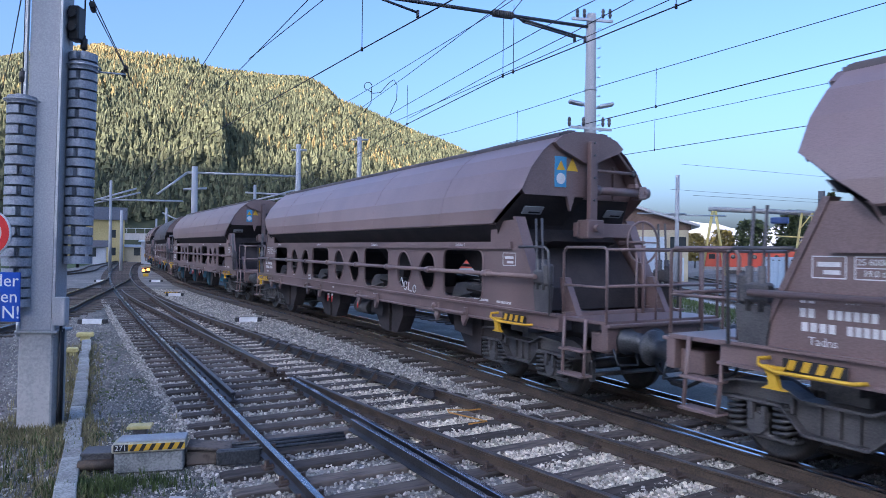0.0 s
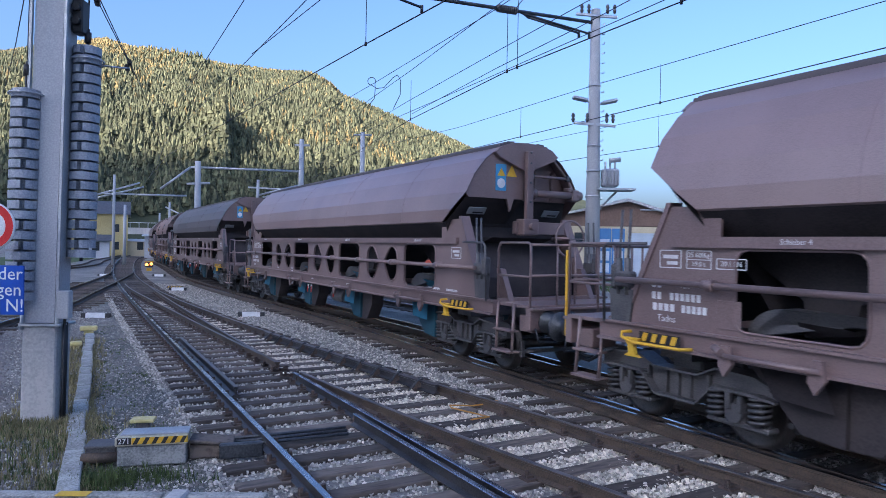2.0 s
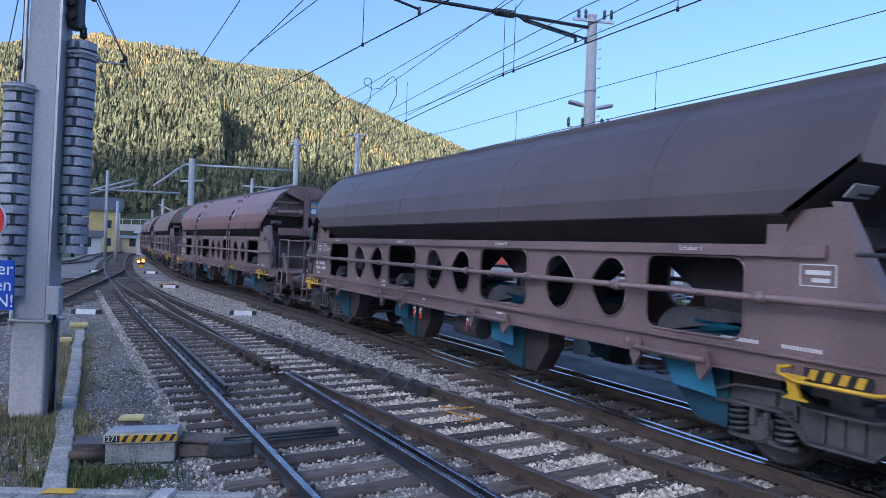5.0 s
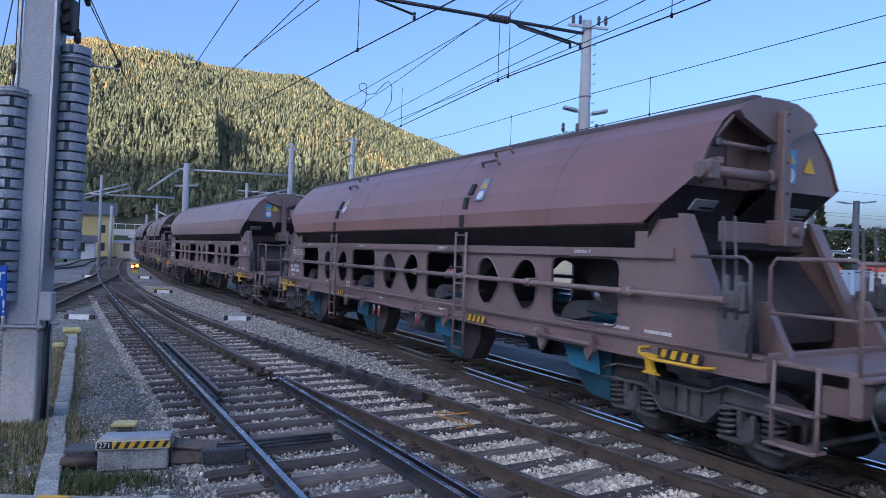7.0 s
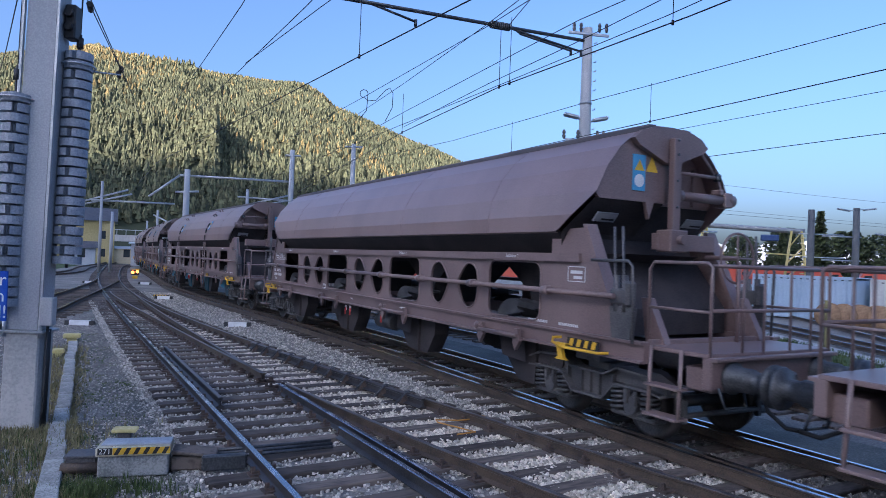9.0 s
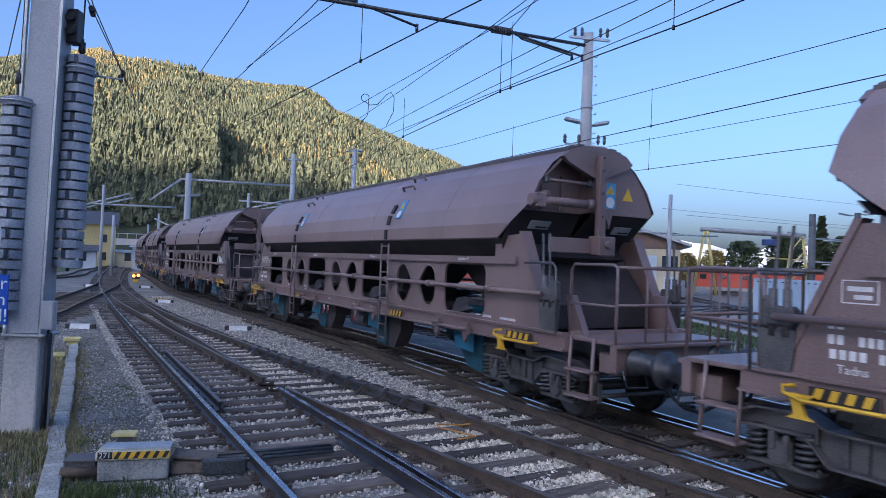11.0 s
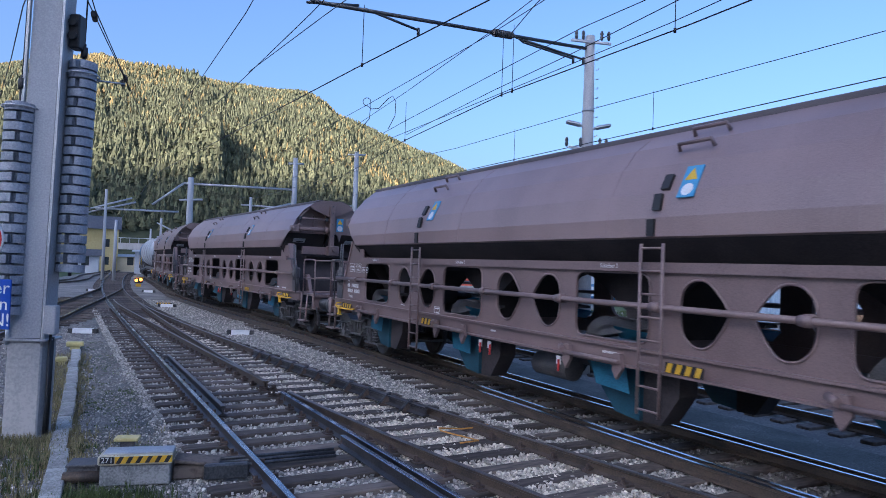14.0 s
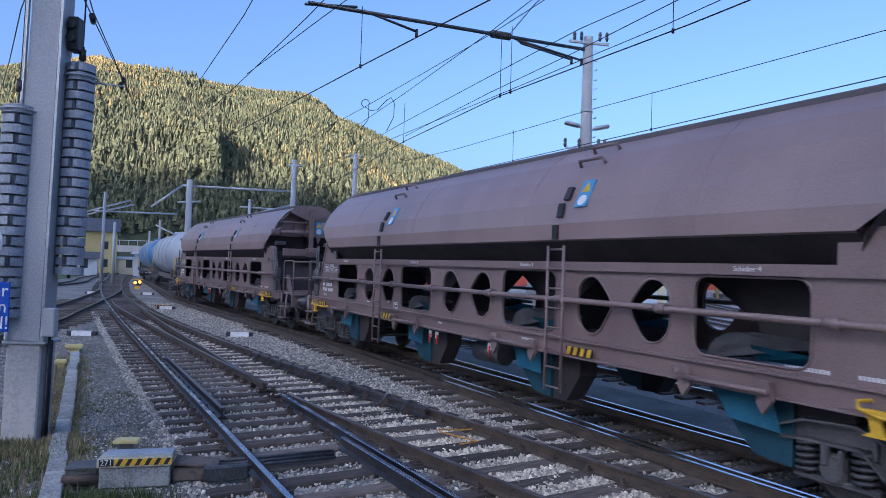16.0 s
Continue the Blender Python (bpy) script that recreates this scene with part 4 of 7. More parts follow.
def bogie(parent, x):
    bg = new("bogie")
    bg.parent = parent
    bg.location = (x, 0, 0)
    bg["label"] = "two-axle bogie with coil springs"
    for sy in (-1, 1):
        bm = bmesh.new()
        low = [(-1.46, 0.70), (-1.2, 0.73), (-0.60, 0.73), (-0.34, 0.47), (0.34, 0.47), (0.60, 0.73), (1.2, 0.73), (1.46, 0.70)]
        top = [(-1.46, 0.80), (-1.2, 0.90), (-0.64, 0.93), (-0.36, 0.80), (0.36, 0.80), (0.64, 0.93), (1.2, 0.90), (1.46, 0.80)]
        prism(bm, low + top[::-1], "y", sy * 1.04, sy * 1.12)
        for edge, dz in ((low, -0.03), (top, 0.03)):
            prism(bm, edge + [(x, z + dz) for x, z in edge[::-1]], "y", sy * 0.95, sy * 1.24)
        for dx in (-0.5, 0.5):
            box(bm, (dx, sy * 1.12, 0.74), (0.04, 0.14, 0.18))
        for dx in (-0.2, 0.0, 0.2):
            box(bm, (dx, sy * 1.12, 0.63), (0.04, 0.10, 0.30))
        box(bm, (0, sy * 0.7, 0.86), (0.5, 0.6, 0.2), bev=0.03)
        part("side_frame", bm, UNDER, bg)
        for ax in (-0.9, 0.9):
            bm = bmesh.new()
            box(bm, (ax, sy * 1.06, 0.46), (0.24, 0.24, 0.34), bev=0.04)
            tube(bm, [(ax, sy * 1.10, 0.46), (ax, sy * 1.22, 0.46)], 0.12, 12)
            box(bm, (ax, sy * 1.06, 0.32), (0.86, 0.22, 0.07), bev=0.02)
            box(bm, (ax - 0.06, sy * 1.22, 0.60), (0.07, 0.08, 0.2), bev=0.01)
            box(bm, (ax + 0.1, sy * 1.22, 0.58), (0.05, 0.06, 0.2), bev=0.01)
            part("axle_box", bm, UNDER, bg)
            for dx in (-0.29, 0.29):
                bm = bmesh.new()
                pts = [(ax + dx + 0.112 * math.cos(a * math.tau / 8), sy * 1.12 + 0.112 * math.sin(a * math.tau / 8), 0.355 + a * 0.0085) for a in range(42)]
                tube(bm, pts, 0.026, 5)
                tube(bm, [(ax + dx, sy * 1.12, 0.35), (ax + dx, sy * 1.12, 0.73)], 0.06, 6)
                part("coil_spring", bm, SPRING, bg, "grey coil spring")
    bm = bmesh.new()
    for ax in (-1.45, -0.35, 0.35, 1.45):
        for sy in (-1, 1):
            box(bm, (ax * 0.98, sy * 0.75, 0.46), (0.08, 0.1, 0.34), bev=0.02)
        tube(bm, [(ax * 0.98, -0.9, 0.4), (ax * 0.98, 0.9, 0.4)], 0.04, 6)
    part("brake_rigging", bm, UNDER, bg)
    for ax in (-0.9, 0.9):
        wheelset(bg, ax)
    return bg


def tank_wagon(paint, label):
    w = thing("tank_wagon", None, label, "wagon", "train of hopper wagons")
    bm = bmesh.new()
    prof = [(0.0, -8.6), (0.6, -8.5), (1.1, -8.2), (1.38, -7.7), (1.45, -7.0), (1.45, 7.0), (1.38, 7.7), (1.1, 8.2), (0.6, 8.5), (0.0, 8.6)]
    lathe(bm, prof, 32, "x", (0, 0, 2.75))
    part("tank", bm, paint, w)
    for xx in (-6.2, -3.1, 0, 3.1, 6.2):
        bm = bmesh.new()
        tube(bm, [(xx, 1.47 * math.cos(k * math.tau / 32), 2.75 + 1.47 * math.sin(k * math.tau / 32)) for k in range(32)], 0.035, 5, closed=True)
        part("band", bm, GALV, w)
    bm = bmesh.new()
    lathe(bm, [(0.0, 4.15), (0.4, 4.15), (0.4, 4.4), (0.0, 4.42)], 16, "z")
    part("dome_hatch", bm, paint, w)
    bm = bmesh.new()
    for sy in (-1, 1):
        box(bm, (0, sy * 0.9, 1.15), (19.6, 0.2, 0.28), bev=0.01)
    for xx in (-10.1, 10.1):
        box(bm, (xx, 0, 1.1), (0.16, 2.5, 0.4), bev=0.01)
    for xx in (-6.5, 6.5):
        box(bm, (xx, 0, 1.4), (0.5, 2.2, 0.5))
    part("frame", bm, UNDER, w)
    for sg in (-1, 1):
        bm = bmesh.new()
        for yy in (-1.2, 0, 1.2):
            tube(bm, [(sg * 9.9, yy, 1.3), (sg * 9.9, yy, 2.4)], 0.025, 6)
        tube(bm, [(sg * 9.9, -1.2, 2.4), (sg * 9.9, 1.2, 2.4)], 0.025, 6)
        part("handrail", bm, YELLOW, w, "yellow handrail")
        for yy in (-0.875, 0.875):
            bm = bmesh.new()
            tube(bm, [(sg * 10.15, yy, 1.05), (sg * 10.78, yy, 1.05)], 0.14, 12)
            tube(bm, [(sg * 10.74, yy, 1.05), (sg * 10.8, yy, 1.05)], 0.25, 14)
            part("buffer", bm, BUFFER, w)
    for xx in (8.0, -8.0):
        bogie(w, xx)
    return w


# the train: running number from the front of the visible part to its tail
roofs = {-1: BROWN_ROOF, 0: BROWN_ROOF, 1: BROWN_ROOF, 2: GREY_ROOF, 3: RED_ROOF, 4: BROWN_ROOF, 5: BROWN_ROOF, 6: BROWN_ROOF, 7: BROWN_ROOF, 8: BROWN_ROOF}
kinds = {}
train = {}
for k in range(-1, 9):
    flap = SHADEBROWN if k in (0, 4) else BLUE
    key = (roofs[k].name, k in (3, 5, 6, 7, 8), flap.name)
    if key in kinds:
        train[k] = copy_thing(kinds[key], Matrix())
    else:
        train[k] = kinds[key] = hopper_wagon(roofs[k], key[1], flap)
tagged(train[2], "four-axle hopper wagon with a dark grey-brown roof, rolling")
tagged(train[3], "reddish brown hopper wagon with side ladders, rolling")
for k in (5, 6, 7, 8):
    tagged(train[k], "brown hopper wagon with side ladders and roof steps, rolling")
TANK_W = surface("pale_grey_tank_paint", (0.30, 0.34, 0.38), (0.42, 0.46, 0.5), 0.4, 0, 40, 1, 0.03, streak=0.3)
TANK_B = surface("blue_tank_paint", (0.05, 0.16, 0.32), (0.08, 0.22, 0.40), 0.4, 0, 40, 1, 0.03, streak=0.3)
train[9] = tank_wagon(TANK_W, "pale grey tank wagon with steel bands, rolling")
train[10] = tank_wagon(TANK_B, "blue tank wagon with steel bands, rolling")
train[11] = copy_thing(train[10], Matrix())

# sprayed scrawls on two wagons, as plain strokes
bm = bmesh.new()
for pts in ([(7.02 + 0.19 * math.cos(a), 2.10 + 0.20 * math.sin(a)) for a in [k * 0.45 for k in range(15)]],
            [(7.26, 1.92), (7.40, 2.24), (7.50, 1.96)], [(7.24, 2.02), (7.56, 2.06)],
            [(7.78, 2.22), (7.66, 2.18), (7.68, 2.08), (7.78, 2.03), (7.76, 1.93), (7.62, 1.92)], [(7.30, 1.84), (7.62, 1.86)]):
    tube(bm, [(x, -1.388, z) for x, z in pts], 0.024, 5)
part("scrawl", bm, SCRAWL, train[6], "pale sprayed scrawl")
bm = bmesh.new()
for pts in ([(2.75, 1.62), (2.85, 1.72), (2.95, 1.55), (2.86, 1.5)], [(3.05 + 0.07 * math.cos(k * 0.6), 1.55 + 0.1 * math.sin(k * 0.6)) for k in range(11)],
            [(3.22, 1.64), (3.2, 1.46), (3.36, 1.44)], [(3.5 + 0.07 * math.cos(k * 0.6), 1.5 + 0.08 * math.sin(k * 0.6)) for k in range(11)]):
    tube(bm, [(x + 0.7, -1.386, z) for x, z in pts], 0.016, 4)
part("scrawl", bm, WHITE, train[0], "pale sprayed scrawl")
for y in (-1.16, 1.16):
    bm = bmesh.new()
    box(bm, (-10.26, y, 1.66), (0.05, 0.07, 1.36), bev=0.012)
    part("signal_bar", bm, YELLOW, train[0], "yellow upright bar at the wagon end")
# ---- hills ----
def skyline(az):
    """Height of the wooded hill's crest, as a slope seen from the stand, by azimuth in degrees."""
    return float(np.interp(az, [-75, -50, -33.3, -29.9, -26.9, -24.2, -20.9, -17.9, -13.5, -11.4, -9.9, -8.9, -6.5, -4.1, -1.8, 0.6, 2.1, 8, 14, 20], [0.11, 0.19, 0.224, 0.242, 0.257, 0.250, 0.246, 0.241, 0.237, 0.234, 0.222, 0.206, 0.195, 0.179, 0.163, 0.148, 0.137, 0.095, 0.05, -0.01]))


def spur(az, edge, left, drop):
    """A rib on the slope: rises gently from the left and falls off steeply past its edge."""
    d = az - edge
    if d < 0:
        return drop * max(0.0, 1 + d / left) ** 1.5
    return drop * max(0.0, 1 - d / 0.5)


def hill_height(az, r):
    f = min(max((r - 420) / 1080, 0), 1)
    base = skyline(az) * 1500
    bumps = 14 * noise.noise(Vector((az * 0.12, r * 0.004, 3.1))) + 9 * noise.noise(Vector((az * 0.3, r * 0.01, 7.7)))
    z = base * (f ** 0.82) + bumps * min(1, f * 6) * min(1, (1 - f) * 8 + 0.1) - 0.3
    z += spur(az, -18.2, 4.0, 34) * math.exp(-((r - 610) / 85) ** 2)
    z += spur(az, -25.5 + (1320 - r) * 0.022, 4.0, 26) * math.exp(-((r - 1130) / 130) ** 2)
    z += spur(az, -9.5 + (1000 - r) * 0.012, 3.0, 20) * math.exp(-((r - 950) / 120) ** 2)
    return z


bm = bmesh.new()
AZ = np.concatenate([np.linspace(-80, -34, 24), np.linspace(-33.7, 22, 186)])
RR = np.concatenate([np.linspace(400, 1500, 60), [1560, 1700, 2000]])
grid = []
for a in AZ:
    col = []
    for r in RR:
        z = hill_height(a, r) if r <= 1500 else hill_height(a, 1500) - (r - 1500) * 0.25
        col.append(bm.verts.new((r * math.sin(radians(a)), r * math.cos(radians(a)), max(z, -3))))
    grid.append(col)
for i in range(len(AZ) - 1):
    for j in range(len(RR) - 1):
        bm.faces.new((grid[i][j], grid[i + 1][j], grid[i + 1][j + 1], grid[i][j + 1]))
hill = part("hill", bm, FORESTFLOOR, smooth=True)
tagged(hill, "steep wooded hill with autumn larches, partly in the sun", "hill", kind="structure")


def forest(name, count, seed, material, amin, amax, rmin, rmax, hmin, hmax, label, keep):
    """Many narrow conifers, each of three ragged skirts, in one mesh."""
    rng = np.random.RandomState(seed)
    verts, faces = [], []
    made = 0
    while made < count:
        a = rng.uniform(amin, amax)
        r = math.sqrt(rng.uniform(rmin ** 2, rmax ** 2))
        if not keep(a, r, rng):
            continue
        z = hill_height(a, r)
        x, y = r * math.sin(radians(a)), r * math.cos(radians(a))
        h = rng.uniform(hmin, hmax) * min(1.0, max(0.72, r / 950))
        wd = h * rng.uniform(0.20, 0.29)
        n = 7
        for k, (z0, z1, w0) in enumerate(((0.02, 0.5, 0.9), (0.22, 0.68, 1.0), (0.45, 0.86, 0.78), (0.68, 1.0, 0.5))):
            b = len(verts)
            ph = rng.uniform(0, 6)
            for q in range(n):
                ang = ph + q * math.tau / n
                ww = wd * w0 * (1.0 if q % 2 else 0.68) * rng.uniform(0.8, 1.2)
                verts.append((x + ww * math.cos(ang), y + ww * math.sin(ang), z + h * (z0 + rng.uniform(-0.05, 0.05))))
            verts.append((x, y, z + h * z1))
            for q in range(n):
                faces.append((b + q, b + (q + 1) % n, b + n))
        made += 1
    ob = loft_mesh(name, verts, faces, material)
    return tagged(ob, label, "forest", kind="stuff")


def clump(a, r):
    return noise.noise(Vector((r * math.sin(radians(a)) * 0.006, r * math.cos(radians(a)) * 0.006, 1.7)))


def golden(a, r):
    """Share of larches: thick along the high left shoulder, scattered in clumps below."""
    high = math.exp(-((a + 26) / 5) ** 2) * min(1, max(0, (r - 950) / 350)) * 0.75
    crest = 0.35 * min(1, max(0, (r - 1250) / 200))
    return min(0.85, 0.06 + max(0, clump(a, r)) * 0.45 + high + crest)


forest("spruce_forest", 27000, 1, SPRUCE, -35, 9, 440, 1500, 9, 18, "dark green spruce forest on a steep slope", lambda a, r, g: g.uniform() > golden(a, r))
forest("larch_forest", 9000, 2, LARCH, -35, 9, 620, 1500, 9, 17, "yellow autumn larches among spruces", lambda a, r, g: g.uniform() < golden(a, r))

# the ridge behind the viewer that shades the valley floor
bm = bmesh.new()
side = Vector((sun_from.x, sun_from.y, 0)).normalized()
perp = Vector((-side.y, side.x, 0))
top_row, lo_row, back_row = [], [], []
for i in range(41):
    u = -2000 + i * 95
    c = side * 3500 + perp * u
    hgt = 1982 + min(max((u + 420) * 0.6, -40), 170) + 14 * noise.noise(Vector((u * 0.004, 0, 0)))
    top_row.append(bm.verts.new((c.x + side.x * 500, c.y + side.y * 500, hgt)))
    lo_row.append(bm.verts.new((c.x * 0.5, c.y * 0.5, -1)))
    back_row.append(bm.verts.new((c.x + side.x * 1200, c.y + side.y * 1200, -1)))
for i in range(40):
    bm.faces.new((lo_row[i], lo_row[i + 1], top_row[i + 1], top_row[i]))
    bm.faces.new((top_row[i], top_row[i + 1], back_row[i + 1], back_row[i]))
rb = part("ridge_behind", bm, FORESTFLOOR)
tagged(rb, "dark wooded mountain ridge shading the valley", "mountain", kind="structure")
# ---- beside the stand: mast, weights, signs, point machine ----
# tall grey mast on a concrete foot
mast = thing("catenary_mast", pose(-5.72, 9.72, -0.22, -1.35, 0.3, 8), "tall grey catenary mast on a plain concrete foot", "mast")
bm = bmesh.new()
prism(bm, [(-0.235, -0.25), (0.215, -0.25), (0.215, 0.25), (-0.235, 0.25)], "z", -0.3, 1.36)
bmesh.ops.bevel(bm, geom=bm.edges[:], offset=0.02, segments=1, affect="EDGES")
part("foot", bm, CONCRETE, mast)
bm = bmesh.new()
box(bm, (0, 0, 1.37), (0.56, 0.56, 0.04), bev=0.01)
for x, y in ((-0.24, -0.25), (0.22, -0.25)):
    tube(bm, [(x, y, 1.30), (x, y, 1.55)], 0.03, 8)
part("base_plate", bm, GALV, mast)
bm = bmesh.new()
ring0 = [(-0.235, -0.23), (0.175, -0.23), (0.175, -0.19), (0.20, -0.19), (0.20, 0.22), (-0.235, 0.22)]
lo = [bm.verts.new((x, y, 1.4)) for x, y in ring0]
hi = [bm.verts.new((x * 0.88 + 0.02, y * 0.9, 9.4)) for x, y in ring0]
for i in range(6):
    bm.faces.new((lo[i], lo[(i + 1) % 6], hi[(i + 1) % 6], hi[i]))
bm.faces.new(hi)
bm.faces.new(lo[::-1])
bmesh.ops.recalc_face_normals(bm, faces=bm.faces[:])
part("shaft", bm, MASTGREY, mast)
bm = bmesh.new()
for x in (-0.248, 0.213):
    prism(bm, [(x - 0.018, -0.26), (x + 0.018, -0.26), (x + 0.018, -0.20), (x - 0.018, -0.20)], "z", 1.4, 9.3)
part("edge_rib", bm, GALV, mast)
bm = bmesh.new()
box(bm, (0.30, -0.22, 1.66), (0.17, 0.16, 0.40), bev=0.015)
part("junction_box", bm, MASTPALE, mast, "small pale grey junction box")
bm = bmesh.new()
tube(bm, [(0.30, -0.2, 1.55), (0.30, -0.2, 0.4), (0.28, -0.2, 0.0)], 0.02, 6)
tube(bm, [(0.26, -0.05, 1.4), (0.26, -0.05, 0.0)], 0.035, 6)
part("cable_pipe", bm, BLACK, mast)


def weight_stack(x, y, z0, z1, turned):
    st = thing("tension_weight", pose(x, y, z0) @ pose(0, 0, 0, -1.35, 0.2, 0) @ pose(0, 0, 0, 0, 0, turned), "stack of grey cast-iron tension weights hanging beside the mast", "weight", "tension weights")
    n = int((z1 - z0) / 0.142)
    gap = 0.17
    for k in range(n):
        bm = bmesh.new()
        a0 = radians(-90) + gap if k % 2 else radians(90) + gap
        seg = 22
        outer = [(0.192 * math.cos(a0 + (math.tau - 2 * gap) * i / seg), 0.192 * math.sin(a0 + (math.tau - 2 * gap) * i / seg)) for i in range(seg + 1)]
        poly = outer + [(0.03 * math.cos(a0 - gap), 0.03 * math.sin(a0 - gap))]
        h0 = 0.004 + k * 0.142
        prism(bm, poly, "z", h0, h0 + 0.112)
        tube(bm, [(0, 0, h0), (0, 0, h0 + 0.142)], 0.10, 10)
        part("disc", bm, IRONW, st)
    bm = bmesh.new()
    tube(bm, [(0, 0, -0.05), (0, 0, z1 - z0 + 0.25)], 0.025, 8)
    tube(bm, [(0, 0, z1 - z0 + 0.05), (0, 0, z1 - z0 + 0.2)], 0.05, 8)
    tube(bm, [(0, 0, z1 - z0 + 0.2), (0, 0, 9.2 - z0)], 0.012, 6)
    part("hanger_rod", bm, BLACK, st, "dark hanger rod and cable")
    bm = bmesh.new()
    tube(bm, [(0.225 * math.cos(k * math.tau / 20), 0.225 * math.sin(k * math.tau / 20), z1 - z0 - 0.22) for k in range(20)], 0.014, 5, closed=True)
    tube(bm, [(0.1, 0.22, z1 - z0 - 0.22), (0.5 if turned < 100 else 0.3, 0.3, z1 - z0 - 0.22)], 0.014, 5)
    part("guide_ring", bm, GALV, st)
    return st


weight_stack(-5.97, 9.50, 1.50, 4.62, 28)
weight_stack(-5.36, 9.95, 2.10, 5.23, 8)
bm = bmesh.new()
box(bm, (0, 0, 0), (0.16, 0.2, 0.5), bev=0.02)
tube(bm, [(0.0, -0.1, 0.12), (0.0, -0.16, 0.12)], 0.06, 10)
tube(bm, [(0.0, -0.1, -0.08), (0.0, -0.16, -0.08)], 0.06, 10)
wheel_box = part("pulley_block", bm, BLACK)
wheel_box.location = (-5.42, 9.95, 5.62)
tagged(wheel_box, "black pulley block on the tension cable", "pulley")

# signs on a post at the mast
post = thing("sign_post", pose(-5.66, 8.5, -0.22), "grey post with round red-white sign above blue sign", "sign")
bm = bmesh.new()
tube(bm, [(-0.05, 0.05, 0), (-0.05, 0.05, 3.2)], 0.03, 8)
part("post", bm, GALV, post)
bm = bmesh.new()
lathe(bm, [(0.0, -0.012), (0.30, -0.012), (0.30, 0.012), (0.0, 0.012)], 36, "y", (-0.05, -0.01, 2.74))
part("round_plate", bm, WHITE, post)
bm = bmesh.new()
for k in range(36):
    a, b = k * math.tau / 36, (k + 1) * math.tau / 36
    bm.faces.new([bm.verts.new((-0.05 + r * math.cos(q), -0.026, 2.74 + r * math.sin(q))) for r, q in ((0.285, a), (0.285, b), (0.19, b), (0.19, a))])
part("red_ring", bm, RED, post)
bm = bmesh.new()
box(bm, (-0.12, 0, 1.94), (0.98, 0.02, 0.62), bev=0.006)
blue = part("blue_plate", bm, surface("blue_sign_paint", (0.01, 0.06, 0.34), (0.015, 0.08, 0.42), 0.4, 0, 60, 4, 0.02), post)
for k, wds in enumerate(("der", "gen", "N!")):
    wd = {"der": 0.32, "gen": 0.345, "N!": 0.20}[wds]
    text_part("lettering", wds, 0.225, Matrix.Translation((0.36 - wd / 2, -0.013, 2.14 - k * 0.2)) @ pose(0, 0, 0, 90, 0, 0), WHITE, blue, "white lettering")

# kerb of stones beside the path
kerb = thing("kerb", None, "row of mossy concrete kerb stones", "kerb", kind="structure")
bm = bmesh.new()
box(bm, (0, 0, 0), (0.985, 0.21, 0.3), bev=0.012)
kb = part("kerb_stone", bm, KERB, kerb)
k_mesh = kb.data
bpy.data.objects.remove(kb)
ka, kc = Vector((-3.45, 6.2, 0)), Vector((-9.55, 18.25, 0))
kd = (kc - ka).normalized()
for i in range(int((kc - ka).length)):
    q = ka + kd * (i + 0.5)
    ob = new("kerb_stone", k_mesh)
    ob.parent = kerb
    ob.location = (q.x + random.uniform(-0.025, 0.025), q.y, -0.27 + random.uniform(-0.025, 0.02))
    ob.rotation_euler = (random.uniform(-0.03, 0.03), 0, math.atan2(kd.y, kd.x) + random.uniform(-0.02, 0.02))
# paved edge at the viewer's feet
pav = thing("pavement", None, "grey concrete block paving with a pale edge", "pavement", kind="structure")
bm = bmesh.new()
box(bm, (0, 0, 0), (0.19, 0.19, 0.08), bev=0.01)
pb = part("paving_block", bm, KERB, pav)
p_mesh = pb.data
bpy.data.objects.remove(pb)
for i in range(26):
    for j in range(6):
        ob = new("paving_block", p_mesh)
        ob.parent = pav
        ob.location = (-6.6 + i * 0.2 + (j % 2) * 0.1, 6.30 - j * 0.2 + i * 0.006, -0.13)
bm = bmesh.new()
for i in range(5):
    box(bm, (-6.2 + i * 1.0, 6.47 + i * 0.03, -0.20), (0.99, 0.12, 0.24), turn(0, 0, 1.7), bev=0.012)
part("edge_stone", bm, KERB, pav)
bm = bmesh.new()
box(bm, (-2.55, 6.50, -0.16), (0.18, 0.26, 0.22), bev=0.02)
part("end_stone", bm, CONCRETE, pav, "pale grey end stone")
bm = bmesh.new()
box(bm, (-3.55, 6.515, -0.076), (0.3, 0.13, 0.004), turn(0, 0, 1.7))
part("edge_mark", bm, YELLOW, pav, "yellow edge marking")

# point machine with striped cover
pm = thing("point_machine", pose(-3.36, 7.88, -0.2, 0, 0, 14), "weathered point machine with a black and yellow striped cover", "point machine")
bm = bmesh.new()
box(bm, (0, 0, 0.12), (0.74, 0.30, 0.24), bev=0.015)
part("housing", bm, surface("blotched_grey_housing", (0.16, 0.17, 0.17), (0.34, 0.35, 0.34), 0.7, 0.2, 40, 5, 0.3), pm)
bm = bmesh.new()
box(bm, (0, -0.01, 0.29), (0.78, 0.34, 0.10), bev=0.012)
part("cover", bm, surface("flaking_yellowish_paint", (0.36, 0.33, 0.24), (0.60, 0.56, 0.42), 0.7, 0, 25, 4, 0.4, c=(0.25, 0.17, 0.10)), pm, "flaking cream cover")
bm = bmesh.new()
box(bm, (0.02, 0.03, 0.35), (0.74, 0.26, 0.02), bev=0.006)
part("lid", bm, GALV, pm, "grey metal lid")
bm = bmesh.new()
box(bm, (0.09, -0.183, 0.300), (0.60, 0.004, 0.075))
part("stripe_ground", bm, YELLOW, pm)
bm = bmesh.new()
